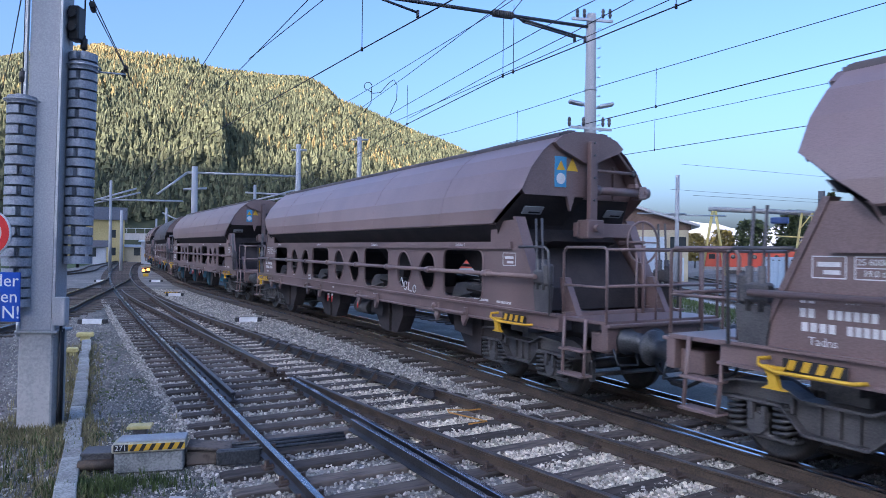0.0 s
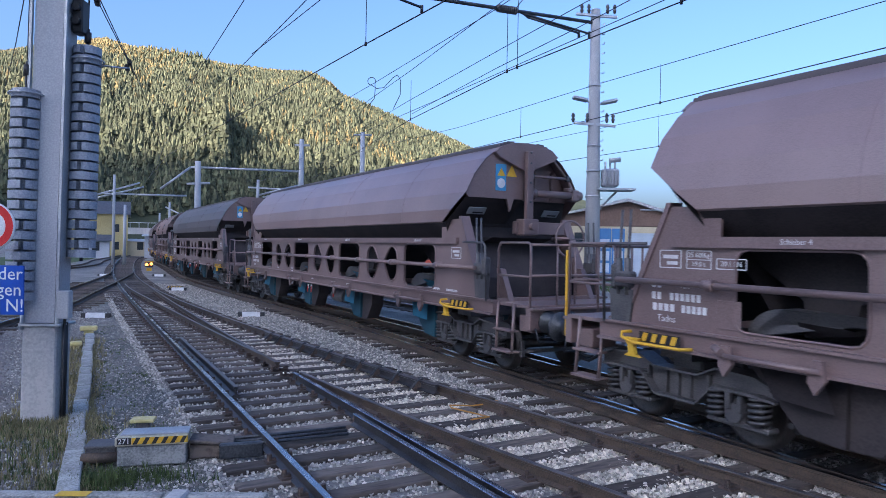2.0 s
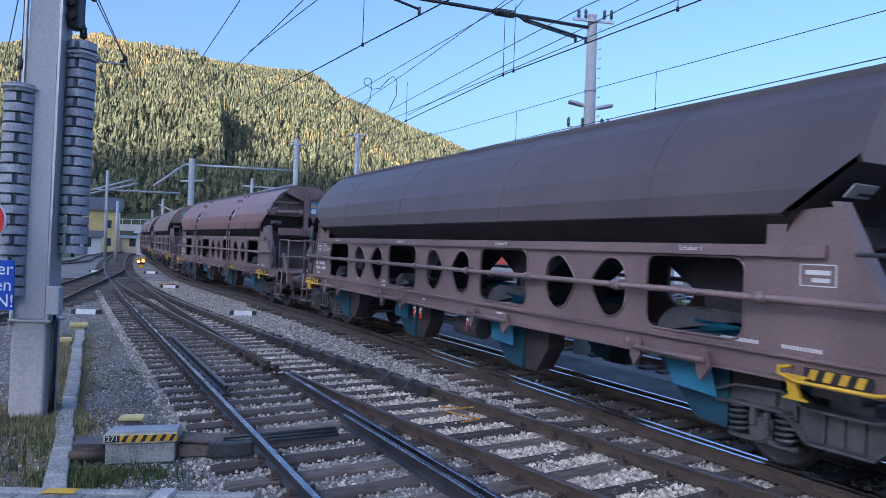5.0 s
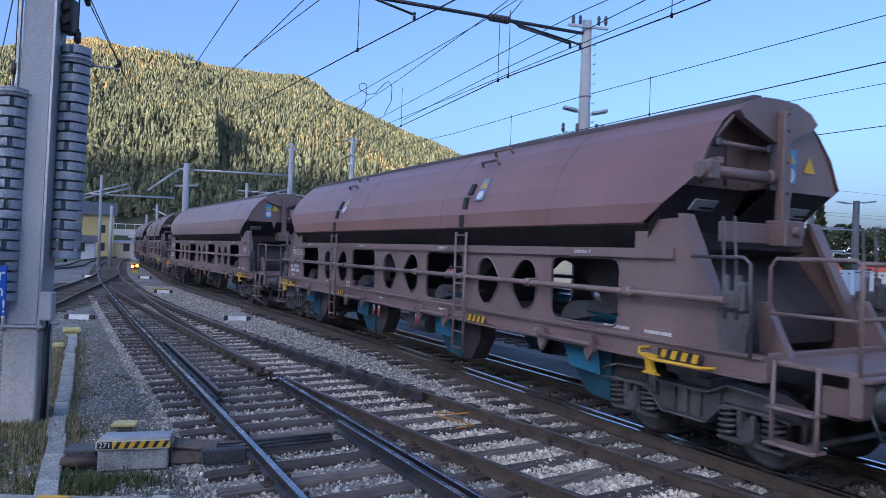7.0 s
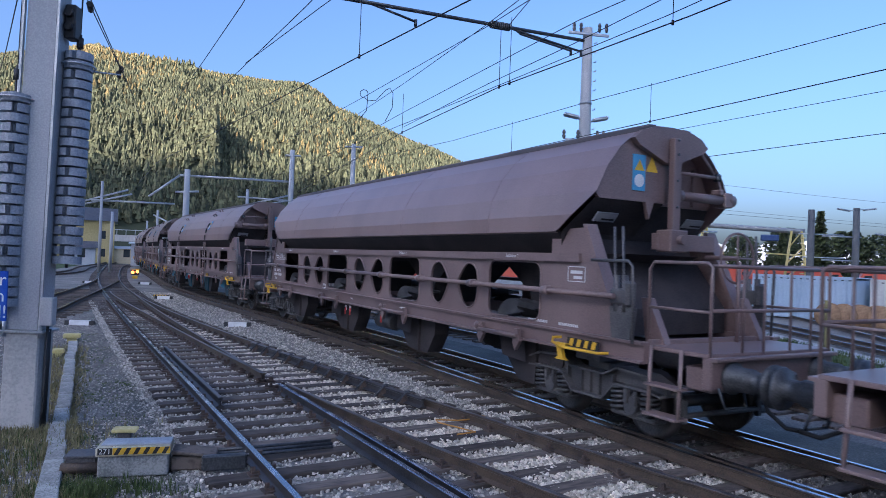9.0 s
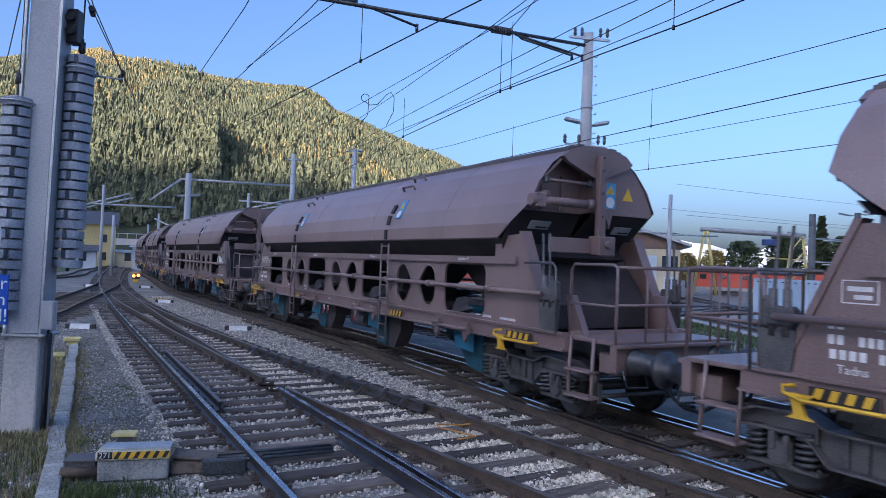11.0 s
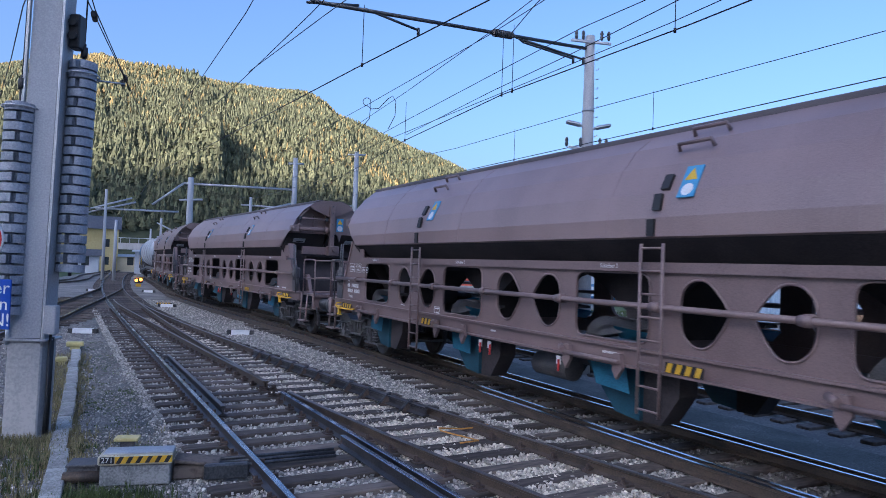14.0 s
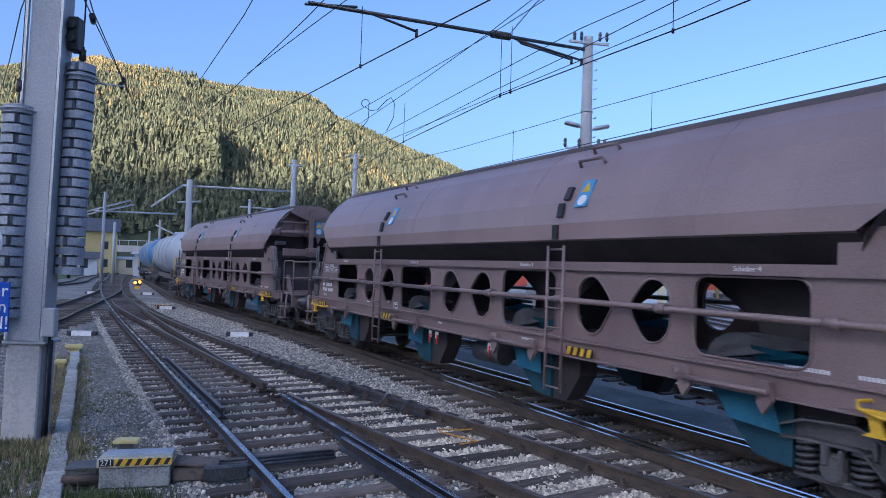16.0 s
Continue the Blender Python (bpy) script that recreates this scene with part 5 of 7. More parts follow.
for k in range(6):
    x0 = -0.2 + k * 0.1
    prism(bm, [(x0, 0.263), (x0 + 0.045, 0.263), (x0 + 0.085, 0.337), (x0 + 0.04, 0.337)], "y", -0.188, -0.186)
part("stripe", bm, BLACK, pm)
bm = bmesh.new()
box(bm, (-0.29, -0.184, 0.300), (0.15, 0.004, 0.075))
part("number_plate", bm, BLACK, pm)
text_part("lettering", "271", 0.085, Matrix.Translation((-0.29, -0.188, 0.300)) @ pose(0, 0, 0, 90, 0, 0), WHITE, pm, "white number 271")
bm = bmesh.new()
box(bm, (-0.56, 0.06, 0.22), (0.34, 0.30, 0.03), bev=0.006)
box(bm, (-0.56, 0.06, 0.12), (0.30, 0.26, 0.16))
part("side_box", bm, UNDER, pm, "dark side box with a steel lid")
bm = bmesh.new()
tube(bm, [(-0.75, -0.08, 0.1), (-0.36, -0.08, 0.1)], 0.06, 10)
part("pipe", bm, RUST, pm, "rusty pipe")
bm = bmesh.new()
box(bm, (0.64, 0.10, 0.20), (0.5, 0.34, 0.04), turn(0, 7, 0), bev=0.01)
box(bm, (0.62, 0.10, 0.09), (0.48, 0.28, 0.16), bev=0.02)
part("rod_cover", bm, SLEEPER, pm, "dark cover over the drive rods")
bm = bmesh.new()
for yy in (0.0, 0.16, 0.32):
    tube(bm, [(0.7, yy + 0.1, 0.10), (2.3, yy + 0.45, 0.09)], 0.022, 6)
box(bm, (0.98, -0.12, 0.12), (0.5, 0.09, 0.18), turn(0, 0, 5), bev=0.02)
part("drive_rod", bm, BUFFER, pm, "greasy drive rods")

# low markers
def marker(x, y, s, h, name, mats, label, cat, turned=0, z=-0.22):
    t = thing(name, pose(x, y, z, 0, 0, turned), label, cat)
    bm = bmesh.new()
    box(bm, (0, 0, h / 2), (s[0] * 0.55, s[1] * 0.6, h), bev=0.01)
    part("stub", bm, mats[0], t)
    bm = bmesh.new()
    box(bm, (0, 0, h + s[2] / 2), s, bev=min(s) * 0.2)
    part("cap", bm, mats[1], t)
    return t


PALEYEL = surface("faded_yellow_paint", (0.52, 0.44, 0.16), (0.66, 0.58, 0.28), 0.6, 0, 30, 5, 0.2)
marker(-9.62, 18.3, (0.42, 0.25, 0.12), 0.12, "cable_marker", (PALEYEL, PALEYEL), "low yellow cable marker beside the kerb", "marker", 25)
marker(-8.6, 15.8, (0.24, 0.2, 0.1), 0.10, "cable_marker", (PALEYEL, PALEYEL), "low yellow cable marker beside the kerb", "marker", 25)
marker(-4.03, 9.1, (0.30, 0.2, 0.045), 0.16, "marker_stub", (UNDER, PALEYEL), "small stub with a yellow plate on top", "marker", 12)
for x, y in ((-11.48, 22.3), (-6.70, 23.5), (-23.8, 47.3), (-20.4, 48.3), (-13.8, 35.0)):
    t = thing("clearance_post", pose(x, y, -0.22, 0, 0, 8), "white clearance bar with dark ends lying by the track", "marker", "clearance bars")
    bm = bmesh.new()
    prism(bm, [(-0.12, 0.0), (0.12, 0.0), (0.09, 0.16), (-0.09, 0.16)], "x", -0.30, 0.30)
    part("bar", bm, WHITE, t)
    for sx in (-1, 1):
        bm = bmesh.new()
        prism(bm, [(-0.118, 0.0), (0.118, 0.0), (0.088, 0.155), (-0.088, 0.155)], "x", sx * 0.305, sx * 0.44)
        part("dark_end", bm, BLACK, t)
# striped ramp marker and low shunting signals with two lit amber lamps
t = thing("striped_marker", pose(-14.6, 36.6, -0.22, 0, 0, 0), "low black and yellow striped cover between the tracks", "marker")
bm = bmesh.new()
box(bm, (0, 0, 0.06), (0.74, 0.3, 0.1), bev=0.01)
part("body", bm, BLACK, t)
bm = bmesh.new()
for k in range(5):
    prism(bm, [(-0.34 + k * 0.15, 0.02), (-0.27 + k * 0.15, 0.02), (-0.24 + k * 0.15, 0.11), (-0.31 + k * 0.15, 0.11)], "y", -0.156, -0.153)
    box(bm, (-0.29 + k * 0.15, 0, 0.114), (0.07, 0.28, 0.004))
part("stripe", bm, YELLOW, t)
AMBER = glow("lit_amber_lens", (1.0, 0.30, 0.04), 2.2)
for x, y, s in ((-24.9, 56.9, 0.8), (-50.5, 116.5, 0.8)):
    t = thing("shunting_signal", pose(x, y, -0.22, 0, 0, 20), "low shunting signal with two lit amber lamps on a striped foot", "signal", "shunting signals")
    bm = bmesh.new()
    box(bm, (0, 0, 0.12), (0.5 * s, 0.3, 0.24), bev=0.02)
    part("foot", bm, YELLOW, t)
    bm = bmesh.new()
    box(bm, (0, 0, 0.5), (0.78 * s, 0.25, 0.42), bev=0.05)
    part("lamp_case", bm, BLACK, t)
    for dx in (-0.22, 0.22):
        bm = bmesh.new()
        lathe(bm, [(0.0, -0.16), (0.11, -0.155), (0.13, -0.13), (0.0, -0.12)], 16, "y", (dx * s, 0, 0.52 + (0.06 if dx > 0 else 0)))
        part("lens", bm, AMBER, t)
    bm = bmesh.new()
    box(bm, (0, -0.02, 0.78), (0.95 * s, 0.36, 0.05), bev=0.01)
    part("hood", bm, YELLOW, t)

# ---- ballast ----
def stones(name, spots, seed, material, smin, smax, label, zc=-0.19):
    rng = np.random.RandomState(seed)
    order = np.array([(x, y, z) for z in (-0.62, 0.62) for x, y in ((-0.75, -0.75), (0.75, -0.75), (0.75, 0.75), (-0.75, 0.75))])
    F = np.array([(0, 3, 2, 1), (4, 5, 6, 7), (0, 1, 5, 4), (1, 2, 6, 5), (2, 3, 7, 6), (3, 0, 4, 7)])
    n = len(spots)
    sz = rng.uniform(smin, smax, (n, 1, 1)) * 0.5
    sq = rng.uniform(0.65, 1.25, (n, 1, 3))
    jit = 1 + rng.uniform(-0.38, 0.30, (n, 8, 3))
    a = rng.uniform(0, math.tau, n)
    b = rng.uniform(-0.7, 0.7, n)
    V = order[None] * sq * jit * sz
    ca, sa, cb, sb = np.cos(a)[:, None], np.sin(a)[:, None], np.cos(b)[:, None], np.sin(b)[:, None]
    x, y, z = V[..., 0], V[..., 1], V[..., 2]
    y, z = y * cb - z * sb, y * sb + z * cb
    x, y = x * ca - y * sa, x * sa + y * ca
    P = np.array(spots)
    V = np.stack([x + P[:, None, 0], y + P[:, None, 1], z + P[:, None, 2]], -1).reshape(-1, 3)
    Fa = (F[None] + (np.arange(n) * 8)[:, None, None]).reshape(-1, 4)
    ob = loft_mesh(name, V.tolist(), Fa.tolist(), material)
    return tagged(ob, label, "ballast", kind="stuff")


def strip_spots(count, seed, y0, y1, xa, xb, z0, z1, power=1.0):
    """Random places between two rail lines, thicker near the stand."""
    rng = np.random.RandomState(seed)
    out = []
    for _ in range(count):
        y = y0 + (y1 - y0) * rng.uniform() ** power
        u = rng.uniform()
        x = xa(y) * (1 - u) + xb(y) * u
        out.append((x, y, rng.uniform(z0, z1)))
    return out


def line_x(pts):
    p = np.array(pts)
    return lambda y: float(np.interp(y, p[:, 1], p[:, 0]))


xA, xD, xN = line_x(a_pts), line_x(d_pts), line_x(near_e)
xP = line_x([q for q in p_pts])
xQ = line_x([q for q in q_pts])
stones("pale_ballast", strip_spots(48000, 3, 4.5, 28, lambda y: max(xQ(y), xA(y) + 0.1) - 0.05, lambda y: xD(y) + 0.3, -0.235, -0.175, 1.5), 5, STONE, 0.028, 0.060, "pale limestone ballast between the sleepers")
stones("grimy_ballast", strip_spots(30000, 4, 4.5, 32, lambda y: xA(y) - 0.95, lambda y: xQ(y) if y < 36 else xD(y), -0.235, -0.185, 1.4), 6, STONE_MID, 0.024, 0.05, "grey and pale ballast between worn sleepers")
stones("grimy_ballast", strip_spots(28000, 8, 4.5, 40, lambda y: xD(y) + 0.2, lambda y: xN(y) + 0.3, -0.235, -0.19, 1.5), 7, STONE_MID, 0.026, 0.054, "brownish ballast beside the through track")
stones("grimy_ballast", strip_spots(12000, 9, 4.5, 34, lambda y: xN(y), lambda y: xN(y) + 2.4, -0.235, -0.19, 1.5), 10, STONE_DIRTY, 0.03, 0.065, "dark oily ballast under the through track")
stones("fine_gravel", strip_spots(18000, 11, 6.0, 26, lambda y: xA(y) - 4.2 - 0.05 * y, lambda y: xA(y) - 0.7, -0.216, -0.204, 1.7), 12, STONE_DIRTY, 0.014, 0.040, "fine gravel scattered on the path")
stones("fine_gravel", strip_spots(9000, 13, 6.0, 24, lambda y: xA(y) - 3.0 - 0.05 * y, lambda y: xA(y) - 0.7, -0.216, -0.206, 1.7), 14, STONE_MID, 0.012, 0.034, "pale grit scattered on the path")

# chairs and bolts where rails cross sleepers
rng = np.random.RandomState(21)
bm = bmesh.new()
bmb = bmesh.new()
tpl_v, tpl_f = [], []
tb = bmesh.new()
box(tb, (0, 0, -0.150), (0.34, 0.16, 0.03))
for dx in (-0.12, 0.12):
    tube(tb, [(dx, 0, -0.14), (dx, 0, -0.06)], 0.028, 6)
    box(tb, (dx * 0.8, 0, -0.125), (0.09, 0.07, 0.035))
tb.verts.index_update()
TV = np.array([v.co[:] for v in tb.verts])
TF = [[v.index for v in f.verts] for f in tb.faces]
tb.free()
verts, faces = [], []
for c, ln in sleepers_left:
    if c[1] > 32:
        continue
    for pts in (a_pts, d_pts, p_pts, q_pts):
        p = np.array(pts)
        rel = p - c
        along = rel @ np.array((-nrm[1], nrm[0]))
        j = int(np.argmin(abs(along)))
        u = float(rel[j] @ nrm)
        if abs(along[j]) < 0.4 and abs(u) < ln / 2:
            o = c + nrm * u
            b = len(verts)
            ca, sa = math.cos(hdg), math.sin(hdg)
            for v in TV:
                verts.append((o[0] + v[0] * ca - v[1] * sa, o[1] + v[0] * sa + v[1] * ca, v[2]))
            faces += [tuple(b + i for i in f) for f in TF]
s = 60.0
while s < 112:
    q, q2 = on_way(s), on_way(s + 0.5)
    h = math.atan2(q2.y - q.y, q2.x - q.x) + math.pi / 2
    for off in (-0.7525, 0.7525):
        b = len(verts)
        ca, sa = math.cos(h), math.sin(h)
        for v in TV:
            vx = v[0] + off
            verts.append((q.x + vx * ca - v[1] * sa, q.y + vx * sa + v[1] * ca, v[2]))
        faces += [tuple(b + i for i in f) for f in TF]
    s += 0.62
ch = loft_mesh("rail_chair", verts, faces, PLATE)
tagged(ch, "rusty rail chairs and bolts on the sleepers", "rail fastening", kind="stuff")
# guard rail brackets
for i in range(11):
    y = 11.8 + i * 0.56
    x = xD(y) - 0.16
    bm = bmesh.new()
    prism(bm, [(x - 0.17, -0.17), (x + 0.12, -0.17), (x + 0.05, 0.03), (x - 0.05, 0.03)], "y", y - 0.025, y + 0.025)
    br_ = part("guard_bracket", bm, PLATE, track_left, "bracket of the guard rail")
    for dy in (-0.07, 0.07):
        bm = bmesh.new()
        tube(bm, [(x - 0.22, y + dy, -0.15), (x - 0.10, y + dy, -0.02), (x - 0.04, y + dy, 0.05), (x + 0.03, y + dy, 0.055)], 0.013, 5)
        part("clip", bm, BUFFER, br_, "bent steel clip")
# orange cable left on the sleepers
bm = bmesh.new()
base = Vector((0.55, 10.3, -0.12))
tube(bm, [base + Vector(q) for q in ((0.15, 0.75, 0.0), (0.33, 0.55, 0.02), (0.25, 0.38, 0.03), (-0.1, 0.30, 0.0), (-0.45, 0.22, 0.02), (-0.42, 0.05, 0.02), (-0.1, -0.2, 0.01), (0.12, -0.45, 0.02), (-0.15, -0.55, 0.0))], 0.012, 5)
cb = part("cable", bm, surface("orange_cable", (0.45, 0.20, 0.03), (0.55, 0.27, 0.05), 0.5))
tagged(cb, "thin orange cable lying on the sleepers", "cable")


# ---- grass ----
def tufts(name, spots, seed, material, hmin, hmax, label):
    rng = np.random.RandomState(seed)
    verts, faces = [], []
    for (x, y, z) in spots:
        for k in range(5):
            a = rng.uniform(0, math.tau)
            h = rng.uniform(hmin, hmax)
            lean = rng.uniform(0.1, 0.7) * h
            w = rng.uniform(0.003, 0.007)
            ox, oy = rng.uniform(-0.03, 0.03), rng.uniform(-0.03, 0.03)
            b = len(verts)
            ca, sa = math.cos(a), math.sin(a)
            verts += [(x + ox - sa * w, y + oy + ca * w, z), (x + ox + sa * w, y + oy - ca * w, z),
                      (x + ox + ca * lean * 0.4 - sa * w * 0.8, y + oy + sa * lean * 0.4 + ca * w * 0.8, z + h * 0.6),
                      (x + ox + ca * lean * 0.4 + sa * w * 0.8, y + oy + sa * lean * 0.4 - ca * w * 0.8, z + h * 0.6),
                      (x + ox + ca * lean, y + oy + sa * lean, z + h)]
            faces += [(b, b + 1, b + 3, b + 2), (b + 2, b + 3, b + 4)]
    return tagged(loft_mesh(name, verts, faces, material), label, "grass", kind="stuff")


rng = np.random.RandomState(31)
sp = []
for _ in range(1500):
    u = rng.uniform()
    q = ka + kd * (u ** 1.3 * 12.5)
    off = -abs(rng.normal(0.1, 0.35)) - 0.08 if rng.uniform() < 0.75 else abs(rng.normal(0, 0.12)) + 0.09
    sp.append((q.x + off * kd.y, q.y - off * kd.x, -0.22))
for _ in range(650):
    sp.append((rng.normal(-5.75, 0.55), rng.normal(9.25, 0.35), -0.22))
sp = [q for q in sp if not (-6.05 < q[0] < -5.4 and 9.44 < q[1] < 10.0)]
tufts("grass", sp, 1, STRAW, 0.04, 0.15, "dry straw-coloured grass along the kerb and mast foot")
sp = [(rng.normal(-3.75, 0.2), rng.normal(7.1, 0.13), -0.22) for _ in range(380)] + [(rng.normal(-3.3, 0.35), rng.normal(7.35, 0.12), -0.22) for _ in range(150)]
sp += [(rng.uniform(-8, -4.5), rng.uniform(6.5, 9.3), -0.22) for _ in range(900)]
tufts("grass", sp, 2, GRASS, 0.04, 0.14, "green grass tuft beside the point machine")
# path surface between kerb and track, and weeds
bm = bmesh.new()
rows = []
for i in range(60):
    y = 4 + i * 0.6
    xl = ka.x + (y - ka.y) * kd.x / kd.y + 0.08
    rows.append([bm.verts.new((xl, y, -0.214)), bm.verts.new((xA(y) - 0.85, y, -0.214))])
for a, b in zip(rows, rows[1:]):
    if a[1].co.x > a[0].co.x:
        bm.faces.new((a[0], a[1], b[1], b[0]))
sp = []
for c in range(70):
    y = 6.5 + 14 * rng.uniform() ** 1.5
    xl = ka.x + (y - ka.y) * kd.x / kd.y + 0.1
    xc = xl + (xA(y) - 1.0 - xl) * rng.uniform() ** 1.8
    sp += [(xc + rng.normal(0, 0.12), y + rng.normal(0, 0.2), -0.214) for _ in range(14)]
tufts("grass", sp, 5, GRASS, 0.012, 0.04, "low moss and weeds creeping over the path")
pth = part("path", bm, ASPHALT)
tagged(pth, "dark gritty path between kerb and track", "path", kind="structure")

# ---- beyond the train: path, second line, verge and yard ----
def ribbon(name, pts_l, pts_r, z, material, label, cat):
    v = [(*p, z) for p in pts_l] + [(*p, z) for p in pts_r]
    n = len(pts_l)
    ob = loft_mesh(name, v, [(i, n + i, n + i + 1, i + 1) for i in range(n - 1)], material)
    return tagged(ob, label, cat, kind="structure")


far_sub = [q for q in far_e if -40 < q[1] < 60]
ribbon("path", offset_line(far_sub, 0.75), offset_line(far_sub, 2.0), -0.21, ASPHALT, "narrow dark asphalt path between two tracks", "path")
track_two = thing("track", None, "second line behind the train on dark sleepers", "railway track", kind="structure")
sweep_rail("rail", offset_line(far_sub, 3.0), track_two)
sweep_rail("rail", offset_line(far_sub, 4.5), track_two)
mid = np.array(offset_line(far_sub, 3.75))
for i in range(20, len(mid) - 40):
    d = mid[i + 1] - mid[i]
    lay(mid[i][0], mid[i][1], 2.5, math.atan2(d[1], d[0]) + math.pi / 2, track_two)
ribbon("verge", offset_line(far_sub, 5.6), offset_line(far_sub, 9.0), -0.205, LAWN, "weedy green verge beyond the second line", "verge")
ribbon("verge", smooth_line([(9.5, 12), (11, 20), (12.0, 30), (12.5, 60)]), smooth_line([(12.6, 12), (12.9, 20), (13.4, 30), (14.2, 60)]), -0.2, LAWN, "green grass verge", "verge")
ribbon("yard_edge", smooth_line([(12.7, 12), (13.0, 20), (13.5, 30), (14.3, 60)]), smooth_line([(13.5, 12), (13.8, 20), (14.2, 30), (14.9, 60)]), -0.19, CONCRETE, "pale concrete edge strip", "pavement")
track_yard = thing("track", None, "yard tracks with shiny rails in dark ballast", "railway track", kind="structure")
for ctrl in ([(13.9, 10), (14.3, 21.2), (14.5, 30.6), (15.0, 70)], [(14.9, 10), (15.3, 22.4), (15.9, 32.8), (16.4, 70)],
             [(15.0, 15), (17.1, 25.3), (20.2, 39.8), (24.5, 70)], [(16.4, 15), (18.7, 27.8), (22.0, 44.8), (26.0, 70)],
             [(12.0, 36), (20, 46), (30, 54), (50, 66)], [(12.0, 37.6), (20, 47.6), (30, 55.6), (50, 67.6)]):
    sweep_rail("rail", smooth_line(ctrl), track_yard)
rng = np.random.RandomState(77)
sp = [(rng.uniform(9.5, 13.4), rng.uniform(12, 45), -0.21) for _ in range(5000)]
tufts("grass", sp, 5, GRASS, 0.05, 0.2, "green grass on the verge")
bm = bmesh.new()
box(bm, (0, 0, 0), (0.14, 0.12, 1.8), bev=0.015)
yp = part("marker_post", bm, surface("mossy_yellow_post", (0.20, 0.18, 0.08), (0.34, 0.30, 0.14), 0.8, 0, 30, 4, 0.3))
yp.location = (12.1, 20.7, 0.65)
tagged(yp, "weathered yellowish concrete post in the grass", "post")

# container, white cabin and cable drums
def container(x, y, turned, L, H, W, paint, label):
    t = thing("container", pose(x, y, -0.22, 0, 0, turned), label, "container")
    bm = bmesh.new()
    n = int(L / 0.14)
    for yy, sg in ((-W / 2, -1), (W / 2, 1)):
        prev = None
        for i in range(2 * n + 1):
            xx = -L / 2 + 0.1 + i * (L - 0.2) / (2 * n)
            dep = 0.04 if (i // 2) % 2 else 0.015
            cur = [bm.verts.new((xx, yy - sg * dep, 0.2)), bm.verts.new((xx, yy - sg * dep, H))]
            if prev:
                bm.faces.new((prev[0], cur[0], cur[1], prev[1]))
            prev = cur
    for xx in (-L / 2 + 0.04, L / 2 - 0.04):
        box(bm, (xx, 0, H / 2 + 0.08), (0.05, W - 0.1, H - 0.3))
    part("wall", bm, paint, t)
    bm = bmesh.new()
    for sx in (-1, 1):
        for sy in (-1, 1):
            box(bm, (sx * (L / 2 - 0.08), sy * (W / 2 - 0.06), H / 2 + 0.08), (0.16, 0.12, H), bev=0.01)
    for zz in (0.16, H):
        for sy in (-1, 1):
            box(bm, (0, sy * (W / 2 - 0.05), zz), (L, 0.1, 0.15), bev=0.01)
    part("frame", bm, paint, t)
    bm = bmesh.new()
    box(bm, (0, 0, H + 0.04), (L - 0.1, W - 0.1, 0.04))
    part("roof", bm, paint, t)
    bm = bmesh.new()
    for i in range(int(L / 0.35)):
        box(bm, (-L / 2 + 0.25 + i * 0.35, -W / 2 - 0.002, H - 0.1), (0.12, 0.006, 0.05))
    part("vent", bm, BLACK, t)
    return t


PALEBLUE = surface("pale_blue_container_paint", (0.30, 0.40, 0.50), (0.40, 0.50, 0.60), 0.5, 0, 20, 0.8, 0.05, streak=0.3)
CREAMW = surface("off_white_panel_paint", (0.5, 0.5, 0.48), (0.64, 0.64, 0.61), 0.55, 0, 20, 0.8, 0.05, streak=0.3)
container(21.0, 37.6, -52, 5.4, 2.35, 2.4, PALEBLUE, "pale blue shipping container standing on the yard ground")
container(25.3, 34.0, -52, 5.0, 2.3, 2.4, CREAMW, "off-white container cabin standing on the yard ground")
WOOD = surface("weathered_drum_wood", (0.22, 0.13, 0.07), (0.36, 0.23, 0.13), 0.8, 0, 30, 5, 0.3)
for i, (x, y) in enumerate(((19.2, 32.7), (19.75, 32.4), (20.4, 32.1), (21.0, 31.7))):
    t = thing("cable_drum", pose(x, y, -0.22, 0, 0, -40 + 9 * i), "wooden cable drum standing on the yard ground", "cable drum", "cable drums")
    for sx in (-1, 1):
        bm = bmesh.new()
        lathe(bm, [(0.0, sx * 0.28), (0.58, sx * 0.28), (0.58, sx * 0.35), (0.0, sx * 0.35)], 22, "y", (0, 0, 0.58))
        part("flange", bm, WOOD, t)
    bm = bmesh.new()
    lathe(bm, [(0.0, -0.29), (0.42, -0.29), (0.42, 0.29), (0.0, 0.29)], 20, "y", (0, 0, 0.58))
    part("core", bm, (WHITE, BLACK, WHITE, WOOD)[i], t)

